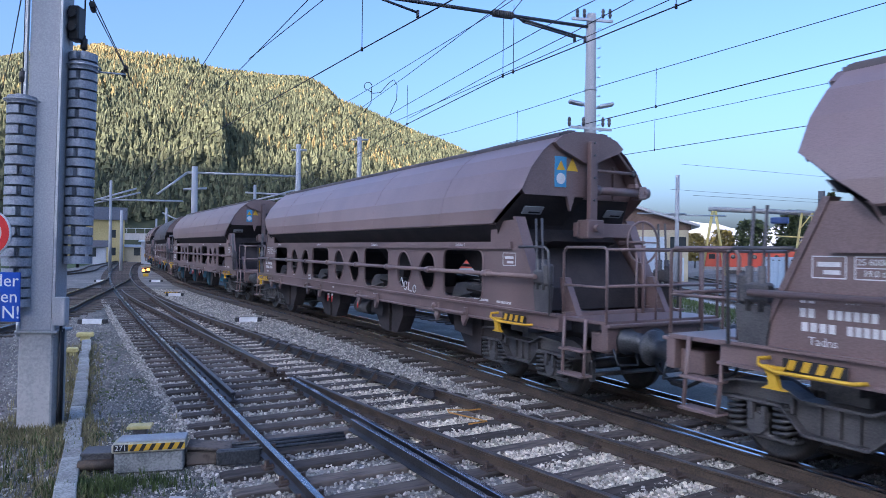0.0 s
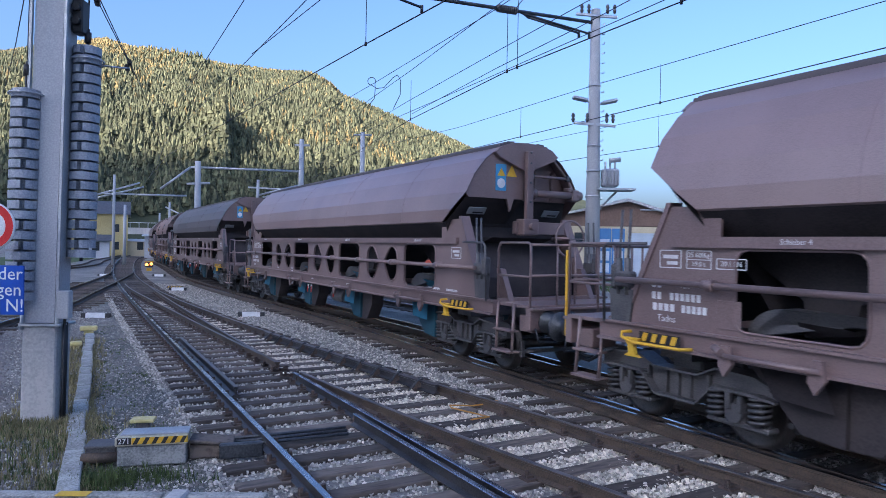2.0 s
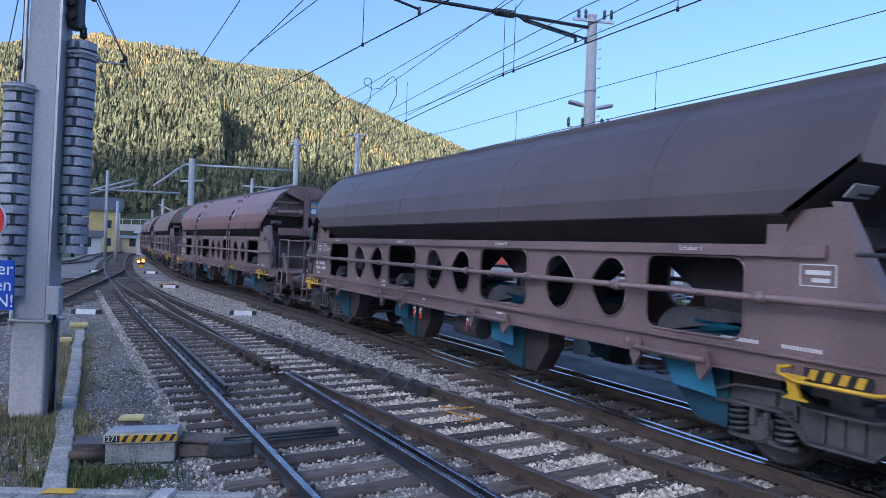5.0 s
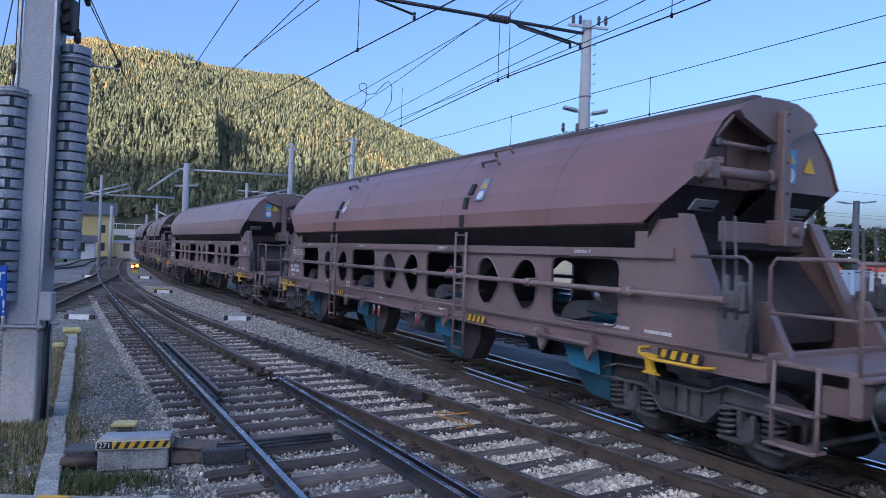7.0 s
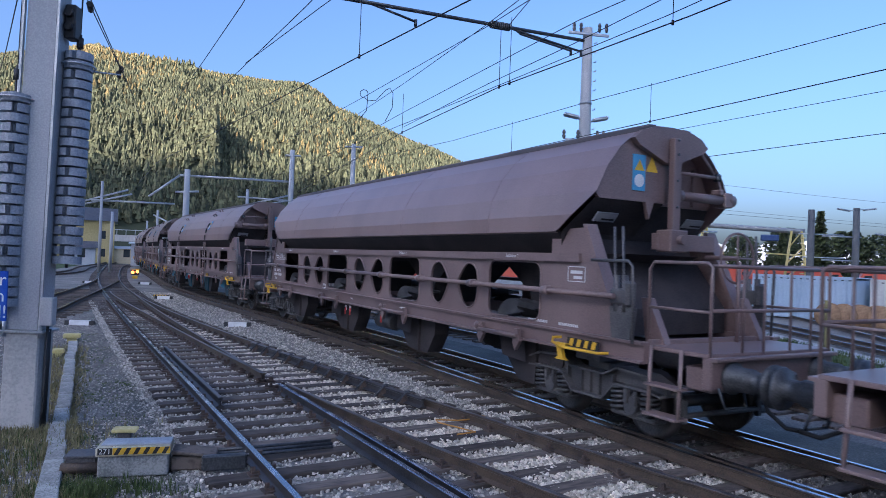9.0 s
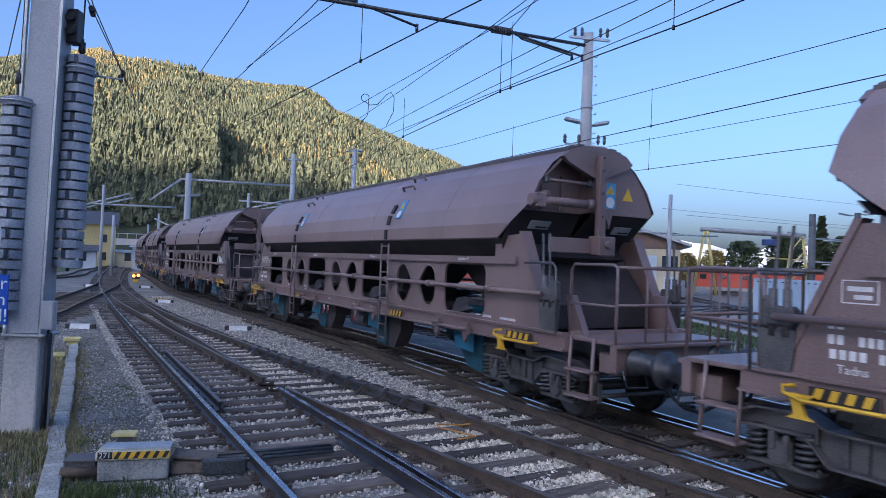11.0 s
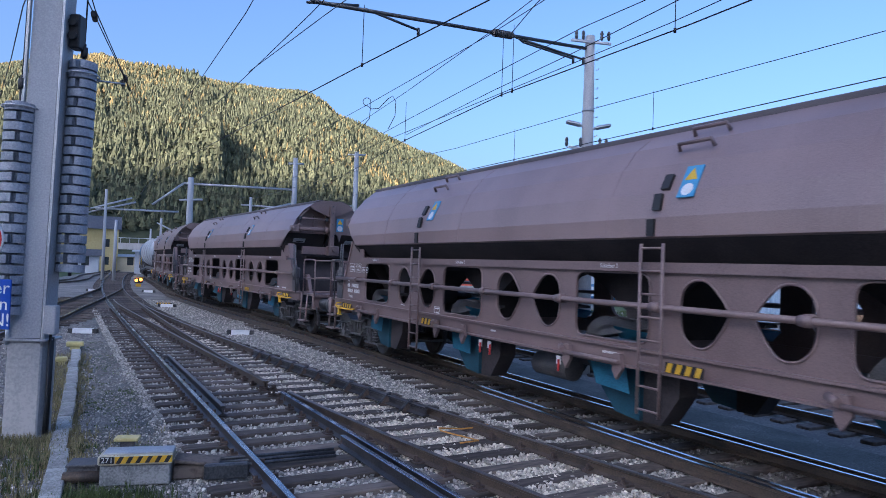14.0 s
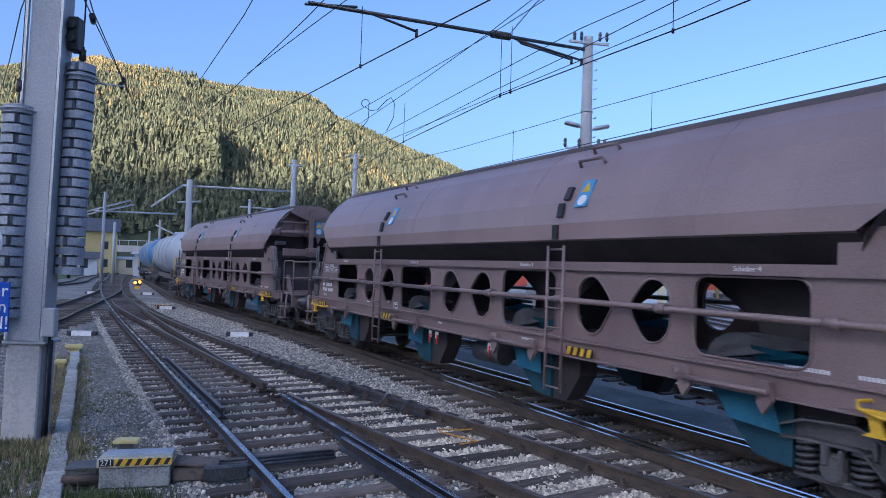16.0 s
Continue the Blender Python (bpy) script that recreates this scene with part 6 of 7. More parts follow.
# red electric locomotives standing in the yard
LOCORED = surface("red_locomotive_paint", (0.50, 0.075, 0.045), (0.60, 0.12, 0.07), 0.45, 0, 20, 0.6, 0.03, streak=0.4)
GLASS = surface("dark_window_glass", (0.02, 0.03, 0.035), (0.04, 0.05, 0.055), 0.08, 0, 20, 1, 0)
def locomotive(x, y, turned, L, sc=0.74):
    t = thing("locomotive", pose(x, y, -0.22, 0, 0, turned), "red electric locomotive with a grey skirt and dark roof, parked", "locomotive", "parked locomotives")
    bm = bmesh.new()
    prism(bm, [(-L / 2, 1.0), (L / 2, 1.0), (L / 2, 2.0), (L / 2 - 0.6, 3.0), (-L / 2 + 0.6, 3.0), (-L / 2, 2.0)], "y", -1.45, 1.45)
    part("body", bm, LOCORED, t)
    bm = bmesh.new()
    prism(bm, [(-L / 2 + 0.05, 0.62), (L / 2 - 0.05, 0.62), (L / 2 - 0.05, 0.995), (-L / 2 + 0.05, 0.995)], "y", -1.44, 1.44)
    part("skirt", bm, GALV, t)
    bm = bmesh.new()
    prism(bm, [(-1.2, 3.0), (1.2, 3.0), (0.9, 3.22), (-0.9, 3.22)], "x", -L / 2 + 0.9, L / 2 - 0.9)
    for i in range(6):
        tube(bm, [(-L / 2 + 2 + i * (L - 4) / 5, 0, 3.2), (-L / 2 + 2 + i * (L - 4) / 5, 0, 3.5)], 0.08, 6)
    part("roof", bm, UNDER, t)
    for sx in (-1, 1):
        bm = bmesh.new()
        box(bm, (sx * (L / 2 - 0.9), -1.452, 2.2), (0.7, 0.02, 0.55), bev=0.008)
        part("cab_window", bm, GLASS, t)
    for i in range(5):
        bm = bmesh.new()
        lathe(bm, [(0.0, -1.47), (0.22, -1.46), (0.25, -1.452), (0.0, -1.45)], 16, "y", (-L / 2 + 3.2 + i * (L - 6.4) / 4, 0, 2.2))
        part("porthole", bm, GLASS, t)
    for i in (-1, 1):
        bm = bmesh.new()
        box(bm, (i * L * 0.28, 0, 0.4), (3.2, 2.2, 0.5), bev=0.05)
        for dx in (-1, 1):
            tube(bm, [(i * L * 0.28 + dx, -1.0, 0.45), (i * L * 0.28 + dx, 1.0, 0.45)], 0.45, 16)
        part("bogie", bm, UNDER, t)
    return t


locomotive(38.6, 78.4, -27, 15.5)
locomotive(53.6, 70.8, -27, 15.5)
locomotive(1.8, 60, 8, 12)
locomotive(-8, 62, 6, 12)
# ---- workshop with brown gable roof ----
CREAM = surface("cream_render", (0.45, 0.40, 0.27), (0.58, 0.52, 0.36), 0.85, 0, 12, 0.5, 0.15)
ROOFBROWN = surface("brown_gable_cladding", (0.13, 0.085, 0.065), (0.20, 0.135, 0.105), 0.75, 0, 10, 0.5, 0.15)
DOORBLUE = surface("blue_door_paint", (0.05, 0.16, 0.36), (0.07, 0.21, 0.44), 0.5, 0, 20, 1, 0.03)
SHUTTER = surface("pale_blue_shutter_sky_pane", (0.42, 0.50, 0.58), (0.52, 0.60, 0.67), 0.5, 0.1, 20, 1, 0.03)
shop = thing("workshop", pose(17.0, 61.6, -0.22, 0, 0, -14), "cream workshop with brown gable, blue doors and roller shutter", "building")
bm = bmesh.new()
prism(bm, [(-7.2, 0), (5.0, 0), (5.0, 4.6), (-7.2, 4.6)], "y", 0.0, 24.0)
part("wall", bm, CREAM, shop)
bm = bmesh.new()
prism(bm, [(-7.4, 4.62), (5.2, 4.62), (5.2, 5.02), (-0.5, 6.8), (-7.4, 5.35)], "y", -0.06, 23.9)
part("gable", bm, ROOFBROWN, shop)
bm = bmesh.new()
prism(bm, [(-8.0, 5.22), (-0.5, 6.85), (5.9, 4.85), (5.9, 5.08), (-0.5, 7.12), (-1.9, 6.85), (-1.9, 6.72), (-8.0, 5.42)], "y", -0.7, 24.5)
part("roof", bm, GALV, shop, "low grey metal roof with wide eaves")
for x0, x1, z1, mt, nm in ((-3.1, -0.72, 4.4, DOORBLUE, "door"), (-0.45, 3.0, 4.0, SHUTTER, "roller_shutter")):
    bm = bmesh.new()
    if nm == "door":
        for k in range(2):
            xa, xb = x0 + k * (x1 - x0) / 2 + 0.03, x0 + (k + 1) * (x1 - x0) / 2 - 0.03
            box(bm, ((xa + xb) / 2, -0.05, z1 / 2), (xb - xa, 0.08, z1), bev=0.01)
    else:
        box(bm, ((x0 + x1) / 2, -0.02, z1 / 2), (x1 - x0, 0.04, z1))
    d = part(nm, bm, mt, shop)
    if nm == "roller_shutter":
        for k in range(20):
            bm = bmesh.new()
            box(bm, ((x0 + x1) / 2, -0.06, 0.09 + k * z1 / 20), (x1 - x0, 0.05, z1 / 20 - 0.03))
            part("slat", bm, mt, d)
    if nm == "door":
        for k in range(2):
            xa = x0 + k * (x1 - x0) / 2
            for z in (0.8, 1.9, 3.0, 3.9):
                bm = bmesh.new()
                box(bm, (xa + (x1 - x0) / 4, -0.095, z), (0.84, 0.02, 0.86 if z < 3.5 else 0.6))
                # lower panes take the pale shutter colour as a painted sky reflection
                part("pane", bm, SHUTTER if z < 3.5 else DOORBLUE, d)
for xx in (-6.2, -4.6, 3.75, 4.5):
    bm = bmesh.new()
    box(bm, (xx, -0.03, 3.5), (1.3 if xx < 0 else 0.6, 0.08, 1.0), bev=0.01)
    wdw = part("window", bm, GLASS, shop)
bm = bmesh.new()
box(bm, (4.15, -0.04, 1.1), (1.0, 0.08, 2.1), bev=0.01)
part("door", bm, SHUTTER, shop, "pale blue side door")
# yellow gantry crane
CRANE = surface("faded_crane_yellow", (0.50, 0.40, 0.12), (0.62, 0.52, 0.22), 0.6, 0, 15, 0.8, 0.05)
crane = thing("gantry_crane", None, "faded yellow gantry crane with a lattice leg and blue hoist", "crane")
cl, cr = Vector((31.6, 79.2, -0.22)), Vector((40.2, 75.0, -0.22))
cd = (cr - cl).normalized()
cn = Vector((-cd.y, cd.x, 0))
bm = bmesh.new()
tube(bm, [cl + Vector((0, 0, 7.75)) - cd * 0.6, cr + Vector((0, 0, 7.1)) + cd * 0.8], 0.28, 4)
part("girder", bm, surface("grey_girder", (0.25, 0.26, 0.26), (0.36, 0.37, 0.37), 0.6), crane)
for sg in (-1, 1):
    bm = bmesh.new()
    tube(bm, [cl + Vector((0, 0, 7.5)) + cd * 0.15 * sg, cl + cd * 1.3 * sg + cn * 0.3], 0.17, 6)
    part("leg", bm, CRANE, crane)
for i, (a, b) in enumerate(((-1, -1), (1, -1), (1, 1), (-1, 1))):
    bm = bmesh.new()
    tube(bm, [cr + cd * 0.5 * a + cn * 0.5 * b + Vector((0, 0, 7.1)), cr + cd * 1.3 * a + cn * 1.0 * b], 0.13, 5)
    part("leg", bm, CRANE, crane)
bm = bmesh.new()
for k in range(4):
    f0, f1 = k / 4, (k + 1) / 4
    for b in (-1, 1):
        w0, w1 = 1.3 - 0.8 * f0, 1.3 - 0.8 * f1
        tube(bm, [cr - cd * w0 + cn * 0.8 * b + Vector((0, 0, 7.1 * f0)), cr + cd * w1 + cn * 0.8 * b + Vector((0, 0, 7.1 * f1))], 0.07, 5)
tube(bm, [cr - cd * 3 + Vector((0, 0, 4.6)), cr + cd * 1.2 + Vector((0, 0, 4.4))], 0.09, 5)
for k in range(10):
    tube(bm, [cr + cd * 0.35 - cn + Vector((0, 0, 0.5 + k * 0.65)), cr + cd * 0.85 - cn + Vector((0, 0, 0.5 + k * 0.65))], 0.05, 4)
part("lattice", bm, CRANE, crane)
bm = bmesh.new()
q = cl.lerp(cr, 0.72) + Vector((0, 0, 6.35))
box(bm, q, (1.9, 0.8, 0.7), turn(0, 0, math.degrees(math.atan2(cd.y, cd.x))), bev=0.1)
part("hoist", bm, surface("blue_hoist", (0.03, 0.06, 0.16), (0.05, 0.09, 0.22), 0.5), crane, "blue hoist trolley")


# ---- poles and catenary ----
def pole(x, y, h, r, label, lamps=(), arms=(), mat=None):
    t = thing("pole", pose(x, y, -0.22), label, "pole", "yard poles")
    bm = bmesh.new()
    tube(bm, [(0, 0, 0), (0, 0, h)], [r, r * 0.8], 10)
    part("shaft", bm, mat or MASTGREY, t)
    for dx, z in lamps:
        bm = bmesh.new()
        sg = 1 if dx > 0 else -1
        tube(bm, [(0, 0, z), (dx * 0.5, 0, z)], 0.03, 6)
        box(bm, (dx, 0, z + 0.04), (abs(dx), 0.22, 0.12), turn(0, -sg * 8, 0), bev=0.04)
        part("lamp", bm, GALV, t, "grey street-lamp head")
    for x0, x1, z in arms:
        bm = bmesh.new()
        tube(bm, [(x0, 0, z), (x1, 0, z)], 0.05, 6)
        part("arm", bm, GALV, t)
    return t


pole(16.3, 47.3, 8.0, 0.17, "grey steel pole with catenary arms", arms=((-2.8, 0.6, 5.3), (-0.6, 3.4, 5.2)))
pole(29.2, 52.4, 7.5, 0.30, "thick dark grey pole beside the container", arms=((-1.0, 2.6, 5.6), (-0.6, 2.6, 3.8)), mat=surface("dark_pole", (0.09, 0.095, 0.10), (0.14, 0.145, 0.15), 0.7))
pole(31.8, 50.9, 7.6, 0.28, "dark grey pole with two lamp heads", lamps=((-1.0, 7.4), (1.0, 7.5)), arms=((-2.6, 0.4, 5.4), (-2.6, 0.4, 3.6)), mat=bpy.data.materials["dark_pole"])
pole(36.5, 54.0, 5.9, 0.09, "thin grey pole with two lamp heads", lamps=((-0.8, 5.8), (0.8, 5.9)))

# the mast beside the through track
m1 = thing("catenary_mast", pose(3.76, 17.42, -0.22, -1.0, 0, 0), "round concrete catenary mast with lamps and insulators beside the track", "mast")
bm = bmesh.new()
tube(bm, [(0, 0, 0), (0, 0, 8.75)], [0.225, 0.120], 16)
part("shaft", bm, MASTPALE, m1)
for z in (3.9, 4.55, 5.2, 6.75):
    bm = bmesh.new()
    r = 0.228 - 0.012 * z
    lathe(bm, [(r, z), (r + 0.012, z), (r + 0.012, z + 0.05), (r, z + 0.05)], 16, "z")
    part("clamp_band", bm, GALV, m1)
for k in range(20):
    bm = bmesh.new()
    tube(bm, [(0.16, -0.05, 3.6 + k * 0.25), (0.22, -0.07, 3.6 + k * 0.25), (0.22, -0.07, 3.64 + k * 0.25)], 0.012, 4)
    part("climbing_iron", bm, GALV, m1)
for sg, z in ((-1, 6.44), (1, 6.38)):
    bm = bmesh.new()
    tube(bm, [(0, 0, z - 0.1), (sg * 0.25, -0.05, z - 0.06)], 0.025, 6)
    box(bm, (sg * 0.38, -0.08, z - 0.02), (0.4, 0.18, 0.09), turn(0, -sg * 12, 0), bev=0.03)
    part("lamp", bm, GALV, m1, "grey lamp head")
for z, xs in ((8.62, (-0.38, -0.2, 0.28, 0.46)), (5.82, (-0.56, -0.20, 0.30, 0.46))):
    bm = bmesh.new()
    box(bm, (0, -0.12, z - 0.06), (1.05, 0.06, 0.06), turn(0, 4, 0))
    part("crossarm", bm, GALV, m1)
    for x in xs:
        bm = bmesh.new()
        lathe(bm, [(0.0, z - 0.04), (0.025, z - 0.03), (0.05, z + 0.05), (0.03, z + 0.09), (0.05, z + 0.13), (0.03, z + 0.2), (0.0, z + 0.22)], 8, "z", (x, -0.12, 0.02))
        part("insulator", bm, UNDER, m1, "brown pin insulator")
bm = bmesh.new()
box(bm, (0.55, -0.05, 4.1), (0.95, 0.5, 0.05))
tube(bm, [(0.05, 0, 3.5), (0.6, 0, 4.05)], 0.03, 5)
part("bracket", bm, GALV, m1)
bm = bmesh.new()
box(bm, (0.42, -0.05, 4.4), (0.42, 0.36, 0.46), bev=0.05)
for k in range(5):
    box(bm, (0.26 + k * 0.08, -0.25, 4.38), (0.02, 0.08, 0.36))
for dx in (0.3, 0.42, 0.54):
    tube(bm, [(dx, -0.05, 4.6), (dx, -0.05, 4.82)], 0.025, 6)
tube(bm, [(0.4, -0.05, 4.85), (0.68, -0.05, 4.88)], 0.06, 8)
part("transformer", bm, MASTGREY, m1, "small grey transformer")
# long cantilever towards the left tracks
b0, b1 = Vector((3.78, 17.6, 8.2)), Vector((-2.8, 13.75, 7.7))
arm = thing("cantilever", None, "long steel cantilever tube with a ribbed insulator over the tracks", "catenary arm")
bm = bmesh.new()
tube(bm, [b0, b1], 0.045, 8)
part("tube", bm, BUFFER, arm)
bm = bmesh.new()
tube(bm, [b0.lerp(b1, 0.33), b0.lerp(b1, 0.41)], 0.06, 10)
ins = part("insulator", bm, UNDER, arm, "dark ribbed insulator")
for k in range(9):
    bm = bmesh.new()
    tube(bm, [b0.lerp(b1, 0.335 + k * 0.008), b0.lerp(b1, 0.339 + k * 0.008)], 0.095, 10)
    part("shed", bm, UNDER, ins)
for f0, f1, dz0, dz1 in ((0.315, 0.03, -0.03, -0.30), (0.29, 0.075, -0.11, -0.32), (0.315, 0.285, 0.0, -0.12), (0.84, 0.67, 0.03, -0.24), (0.86, 1.01, 0.08, -0.04)):
    bm = bmesh.new()
    tube(bm, [b0.lerp(b1, f0) + Vector((0, 0, dz0)), b0.lerp(b1, f1) + Vector((0, 0, dz1))], 0.03, 6)
    part("steady_arm", bm, BUFFER, arm)
for f, dz in ((0.03, -0.30), (0.075, -0.32), (0.67, -0.24)):
    bm = bmesh.new()
    tube(bm, [b0.lerp(b1, f) + Vector((0, 0, dz + 0.05)), b0.lerp(b1, f) + Vector((0, 0, dz - 0.12))], 0.035, 6)
    part("wire_clamp", bm, BUFFER, arm)


def wires(name, lines, r, label):
    made = []
    for pts in lines:
        t = []
        for a, b in zip(pts, pts[1:]):
            a, b = Vector(a), Vector(b)
            n = 6
            for k in range(n):
                f = k / n
                t.append(a.lerp(b, f))
        t.append(Vector(pts[-1]))
        bm = bmesh.new()
        tube(bm, t, r, 5)
        made.append(tagged(part(name, bm, WIRE), label, "wire", "overhead wires"))
    return made


def dropper(a, b):
    bm = bmesh.new()
    tube(bm, [a, b], 0.006, 4)
    tube(bm, [Vector(b) + Vector((0, 0, 0.03)), Vector(b) - Vector((0, 0, 0.03))], 0.02, 6)
    tagged(part("dropper", bm, WIRE), "thin dropper between two overhead wires", "wire", "overhead wires")


wires("contact_wire", [
    [(4.6, 1.5, 5.5), (0.07, 8.45, 5.5), (-1.31, 10.6, 5.5), (-10.3, 24.9, 5.5), (-20.6, 45, 5.5), (-38, 80, 5.5)],
    [(5.3, 4.0, 5.6), (3.12, 8.6, 5.6), (1.06, 12.5, 5.6), (-0.97, 17.46, 5.6), (-7.3, 35.6, 5.6)],
    [(10.0, 4.4, 5.6), (6.87, 10.58, 5.6), (2.13, 19.9, 5.6), (-3.5, 31, 5.6), (-18, 60, 5.6)],
    [(14.5, 7.5, 5.6), (8.74, 17.54, 5.6), (5.9, 22.56, 5.6), (-2, 36.5, 5.6)]], 0.010, "dark overhead contact wire")
carriers = wires("carrier_wire", [
    [(-1.0, 7.0, 7.1), (-3.78, 12.67, 7.0), (-5.94, 16.8, 7.0), (-9.0, 22.6, 7.0), (-18, 42, 7.0)],
    [(0.5, 6.8, 7.0), (-2.52, 12.35, 6.9), (-4.78, 16.46, 6.9), (-12.4, 30.1, 6.9), (-22, 50, 6.9)],
    [(0.3, 9.4, 7.4), (-2.39, 13.16, 7.2), (-4.84, 16.67, 7.0)],
    [(6.0, 7.3, 6.9), (3.99, 12.1, 6.9), (1.22, 17.9, 6.9), (-3.97, 28.6, 6.9), (-15, 51, 6.9)],
    [(3.0, 10.4, 7.6), (0.98, 14.7, 7.5), (-2.52, 21.9, 7.5), (-4.13, 25.1, 7.5), (-9.5, 36, 7.5)],
    [(3.9, 10.21, 7.0), (3.31, 11.37, 7.0), (2.55, 12.77, 7.0), (1.11, 16.14, 7.0), (-1.27, 21.8, 7.0), (-7.0, 35.97, 7.0)],[(1.95, 12.2, 7.6), (1.61, 13.07, 7.6), (0.93, 14.98, 7.6), (-1.14, 20.34, 7.6), (-4.31, 28.15, 7.6)],[(4.27, 9.67, 6.8), (3.69, 10.82, 6.8), (2.61, 13.56, 6.8), (1.17, 16.88, 6.8), (-1.22, 22.92, 6.8)],[(1.93, 12.06, 7.5), (1.7, 12.95, 7.5), (1.42, 14.56, 7.5)],
    [(11.3, 6.5, 7.0), (8.02, 12.37, 7.0), (4.24, 19.07, 7.0), (0.51, 26.4, 7.0), (-4.1, 33.6, 7.0), (-15, 53, 7.0)],
    [(17.0, 7.6, 7.2), (10.59, 19.34, 7.2), (6.82, 26.15, 7.2), (-2, 42, 7.2)],
    [(-4.6, 8.3, 6.2), (-5.21, 10.0, 6.0), (-7.41, 16.4, 6.0), (-14, 34, 6.0)],
    [(-5.05, 8.9, 6.3), (-7.2, 15.8, 6.0)],
    [(-5.6, 9.2, 6.2), (-6.27, 10.0, 6.0), (-8.13, 12.7, 6.0), (-14, 21, 6.0)],
    [(14, 40, 7.6), (26, 47, 7.8), (60, 62, 7.9)], [(14, 42, 6.3), (26, 49, 6.4), (60, 64, 6.5)], [(14, 38, 5.6), (30, 46, 5.7), (60, 58, 5.7)]], 0.009, "dark overhead carrier wire")
for x, y, z, h in ((4.65, 14.95, 5.6, 0.85), (2.13, 19.92, 5.6, 0.9), (6.6, 21.3, 5.6, 1.0), (-1.31, 10.6, 5.5, 0.95), (1.06, 12.5, 5.6, 1.2), (1.22, 12.2, 5.6, 1.2), (-0.97, 17.46, 5.6, 1.0), (-5.6, 17.4, 5.5, 1.2), (3.0, 8.85, 5.6, 0.9)):
    dropper((x, y, z + h), (x, y, z))
# loop of jumper cable
bm = bmesh.new()
c0 = Vector((-2.80, 22.0, 7.78))
way = [(0.15, -1.0), (0.40, -0.68), (0.42, -0.37)] + [(0.30 + 0.13 * math.cos(a), -0.13 + 0.13 * math.sin(a)) for a in [-0.6 + k * 0.6 for k in range(10)]] + [(0.46, -0.36), (0.70, -0.33), (0.99, 0.0), (1.13, 0.09), (1.24, -0.09), (1.23, -0.55), (1.02, -1.0)]
tube(bm, [c0 + Vector((x, 0, z)) for x, z in way], 0.012, 5)
part("jumper_cable", bm, WIRE, carriers[4], "looped jumper cable clamped to the wire")

# insulators in the wires near the left mast
for i, q in enumerate(((-5.42, 10.4, 6.03), (-6.55, 13.9, 6.0), (-6.7, 14.1, 5.95))):
    bm = bmesh.new()
    tube(bm, [Vector(q) + Vector((-0.06, 0.14, 0.0)), Vector(q) - Vector((-0.06, 0.14, 0.0))], 0.045, 8)
    tagged(part("insulator", bm, BLACK), "dark insulator in the guy wire", "insulator", "wire insulators")


# far masts and gantries
def far_mast(x, y, h, r, label, beams=()):
    t = thing("catenary_mast", pose(x, y, -0.22), label, "mast", "far catenary masts")
    bm = bmesh.new()
    tube(bm, [(0, 0, 0), (0, 0, h)], [r, r * 0.75], 8)
    part("shaft", bm, MASTGREY, t)
    for p in beams:
        bm = bmesh.new()
        tube(bm, p, 0.09, 6)
        part("beam", bm, GALV, t)
    return t


far_mast(-20.7, 56.3, 9.2, 0.32, "pale concrete mast with a long cantilever beam", [[(-0.6, 0, 8.7), (8.2, 2.4, 8.75)], [(-0.6, 0, 8.7), (-2.6, -1.2, 6.75)], [(-0.9, 0, 7.3), (1.0, 0, 7.4)]])
far_mast(-12.6, 58.6, 11.5, 0.27, "tall pale mast behind the train", [[(-0.6, 0, 11.0), (0.7, 0, 11.0)]])
far_mast(-8.7, 69.4, 14.0, 0.30, "tall pale mast behind the train", [[(-0.9, 0, 13.7), (0.9, 0, 13.7)], [(-1.6, 0, 8.0), (-0.2, 0, 8.5)]])
far_mast(-33.0, 67.2, 9.0, 0.17, "pale lattice mast by the yard throat", [[(-1, 0, 7.1), (6.2, 2.6, 7.2)], [(-2.0, 0, 6.9), (2.2, 0.8, 8.3)], [(-2.0, 0, 6.6), (2.6, 0.8, 7.9)]])
far_mast(-31.6, 66.6, 6.0, 0.18, "pale mast by the yard throat")
far_mast(-33.5, 82, 7.2, 0.18, "thin pale mast far along the line", [[(-0.5, 0, 6.6), (3.0, 0, 5.0)]])
far_mast(-36.4, 86, 6.0, 0.16, "thin pale mast far along the line")
far_mast(-29.0, 88, 7.4, 0.18, "thin pale mast far along the line", [[(-6, 0, 5.4), (5, 0, 5.2)]])
far_mast(-24.5, 92, 6.6, 0.18, "thin pale mast far along the line", [[(-3, 0, 6.0), (9, 2, 6.2)], [(-3, 0, 4.8), (9, 2, 4.9)]])
far_mast(-19.5, 70, 9.0, 0.2, "thin pale mast behind the train", [[(-1, 0, 8.2), (7, 2, 8.0)], [(0, 0, 7.4), (4, 1, 8.6)], [(0.5, 0, 7.2), (4.6, 1, 8.2)]])

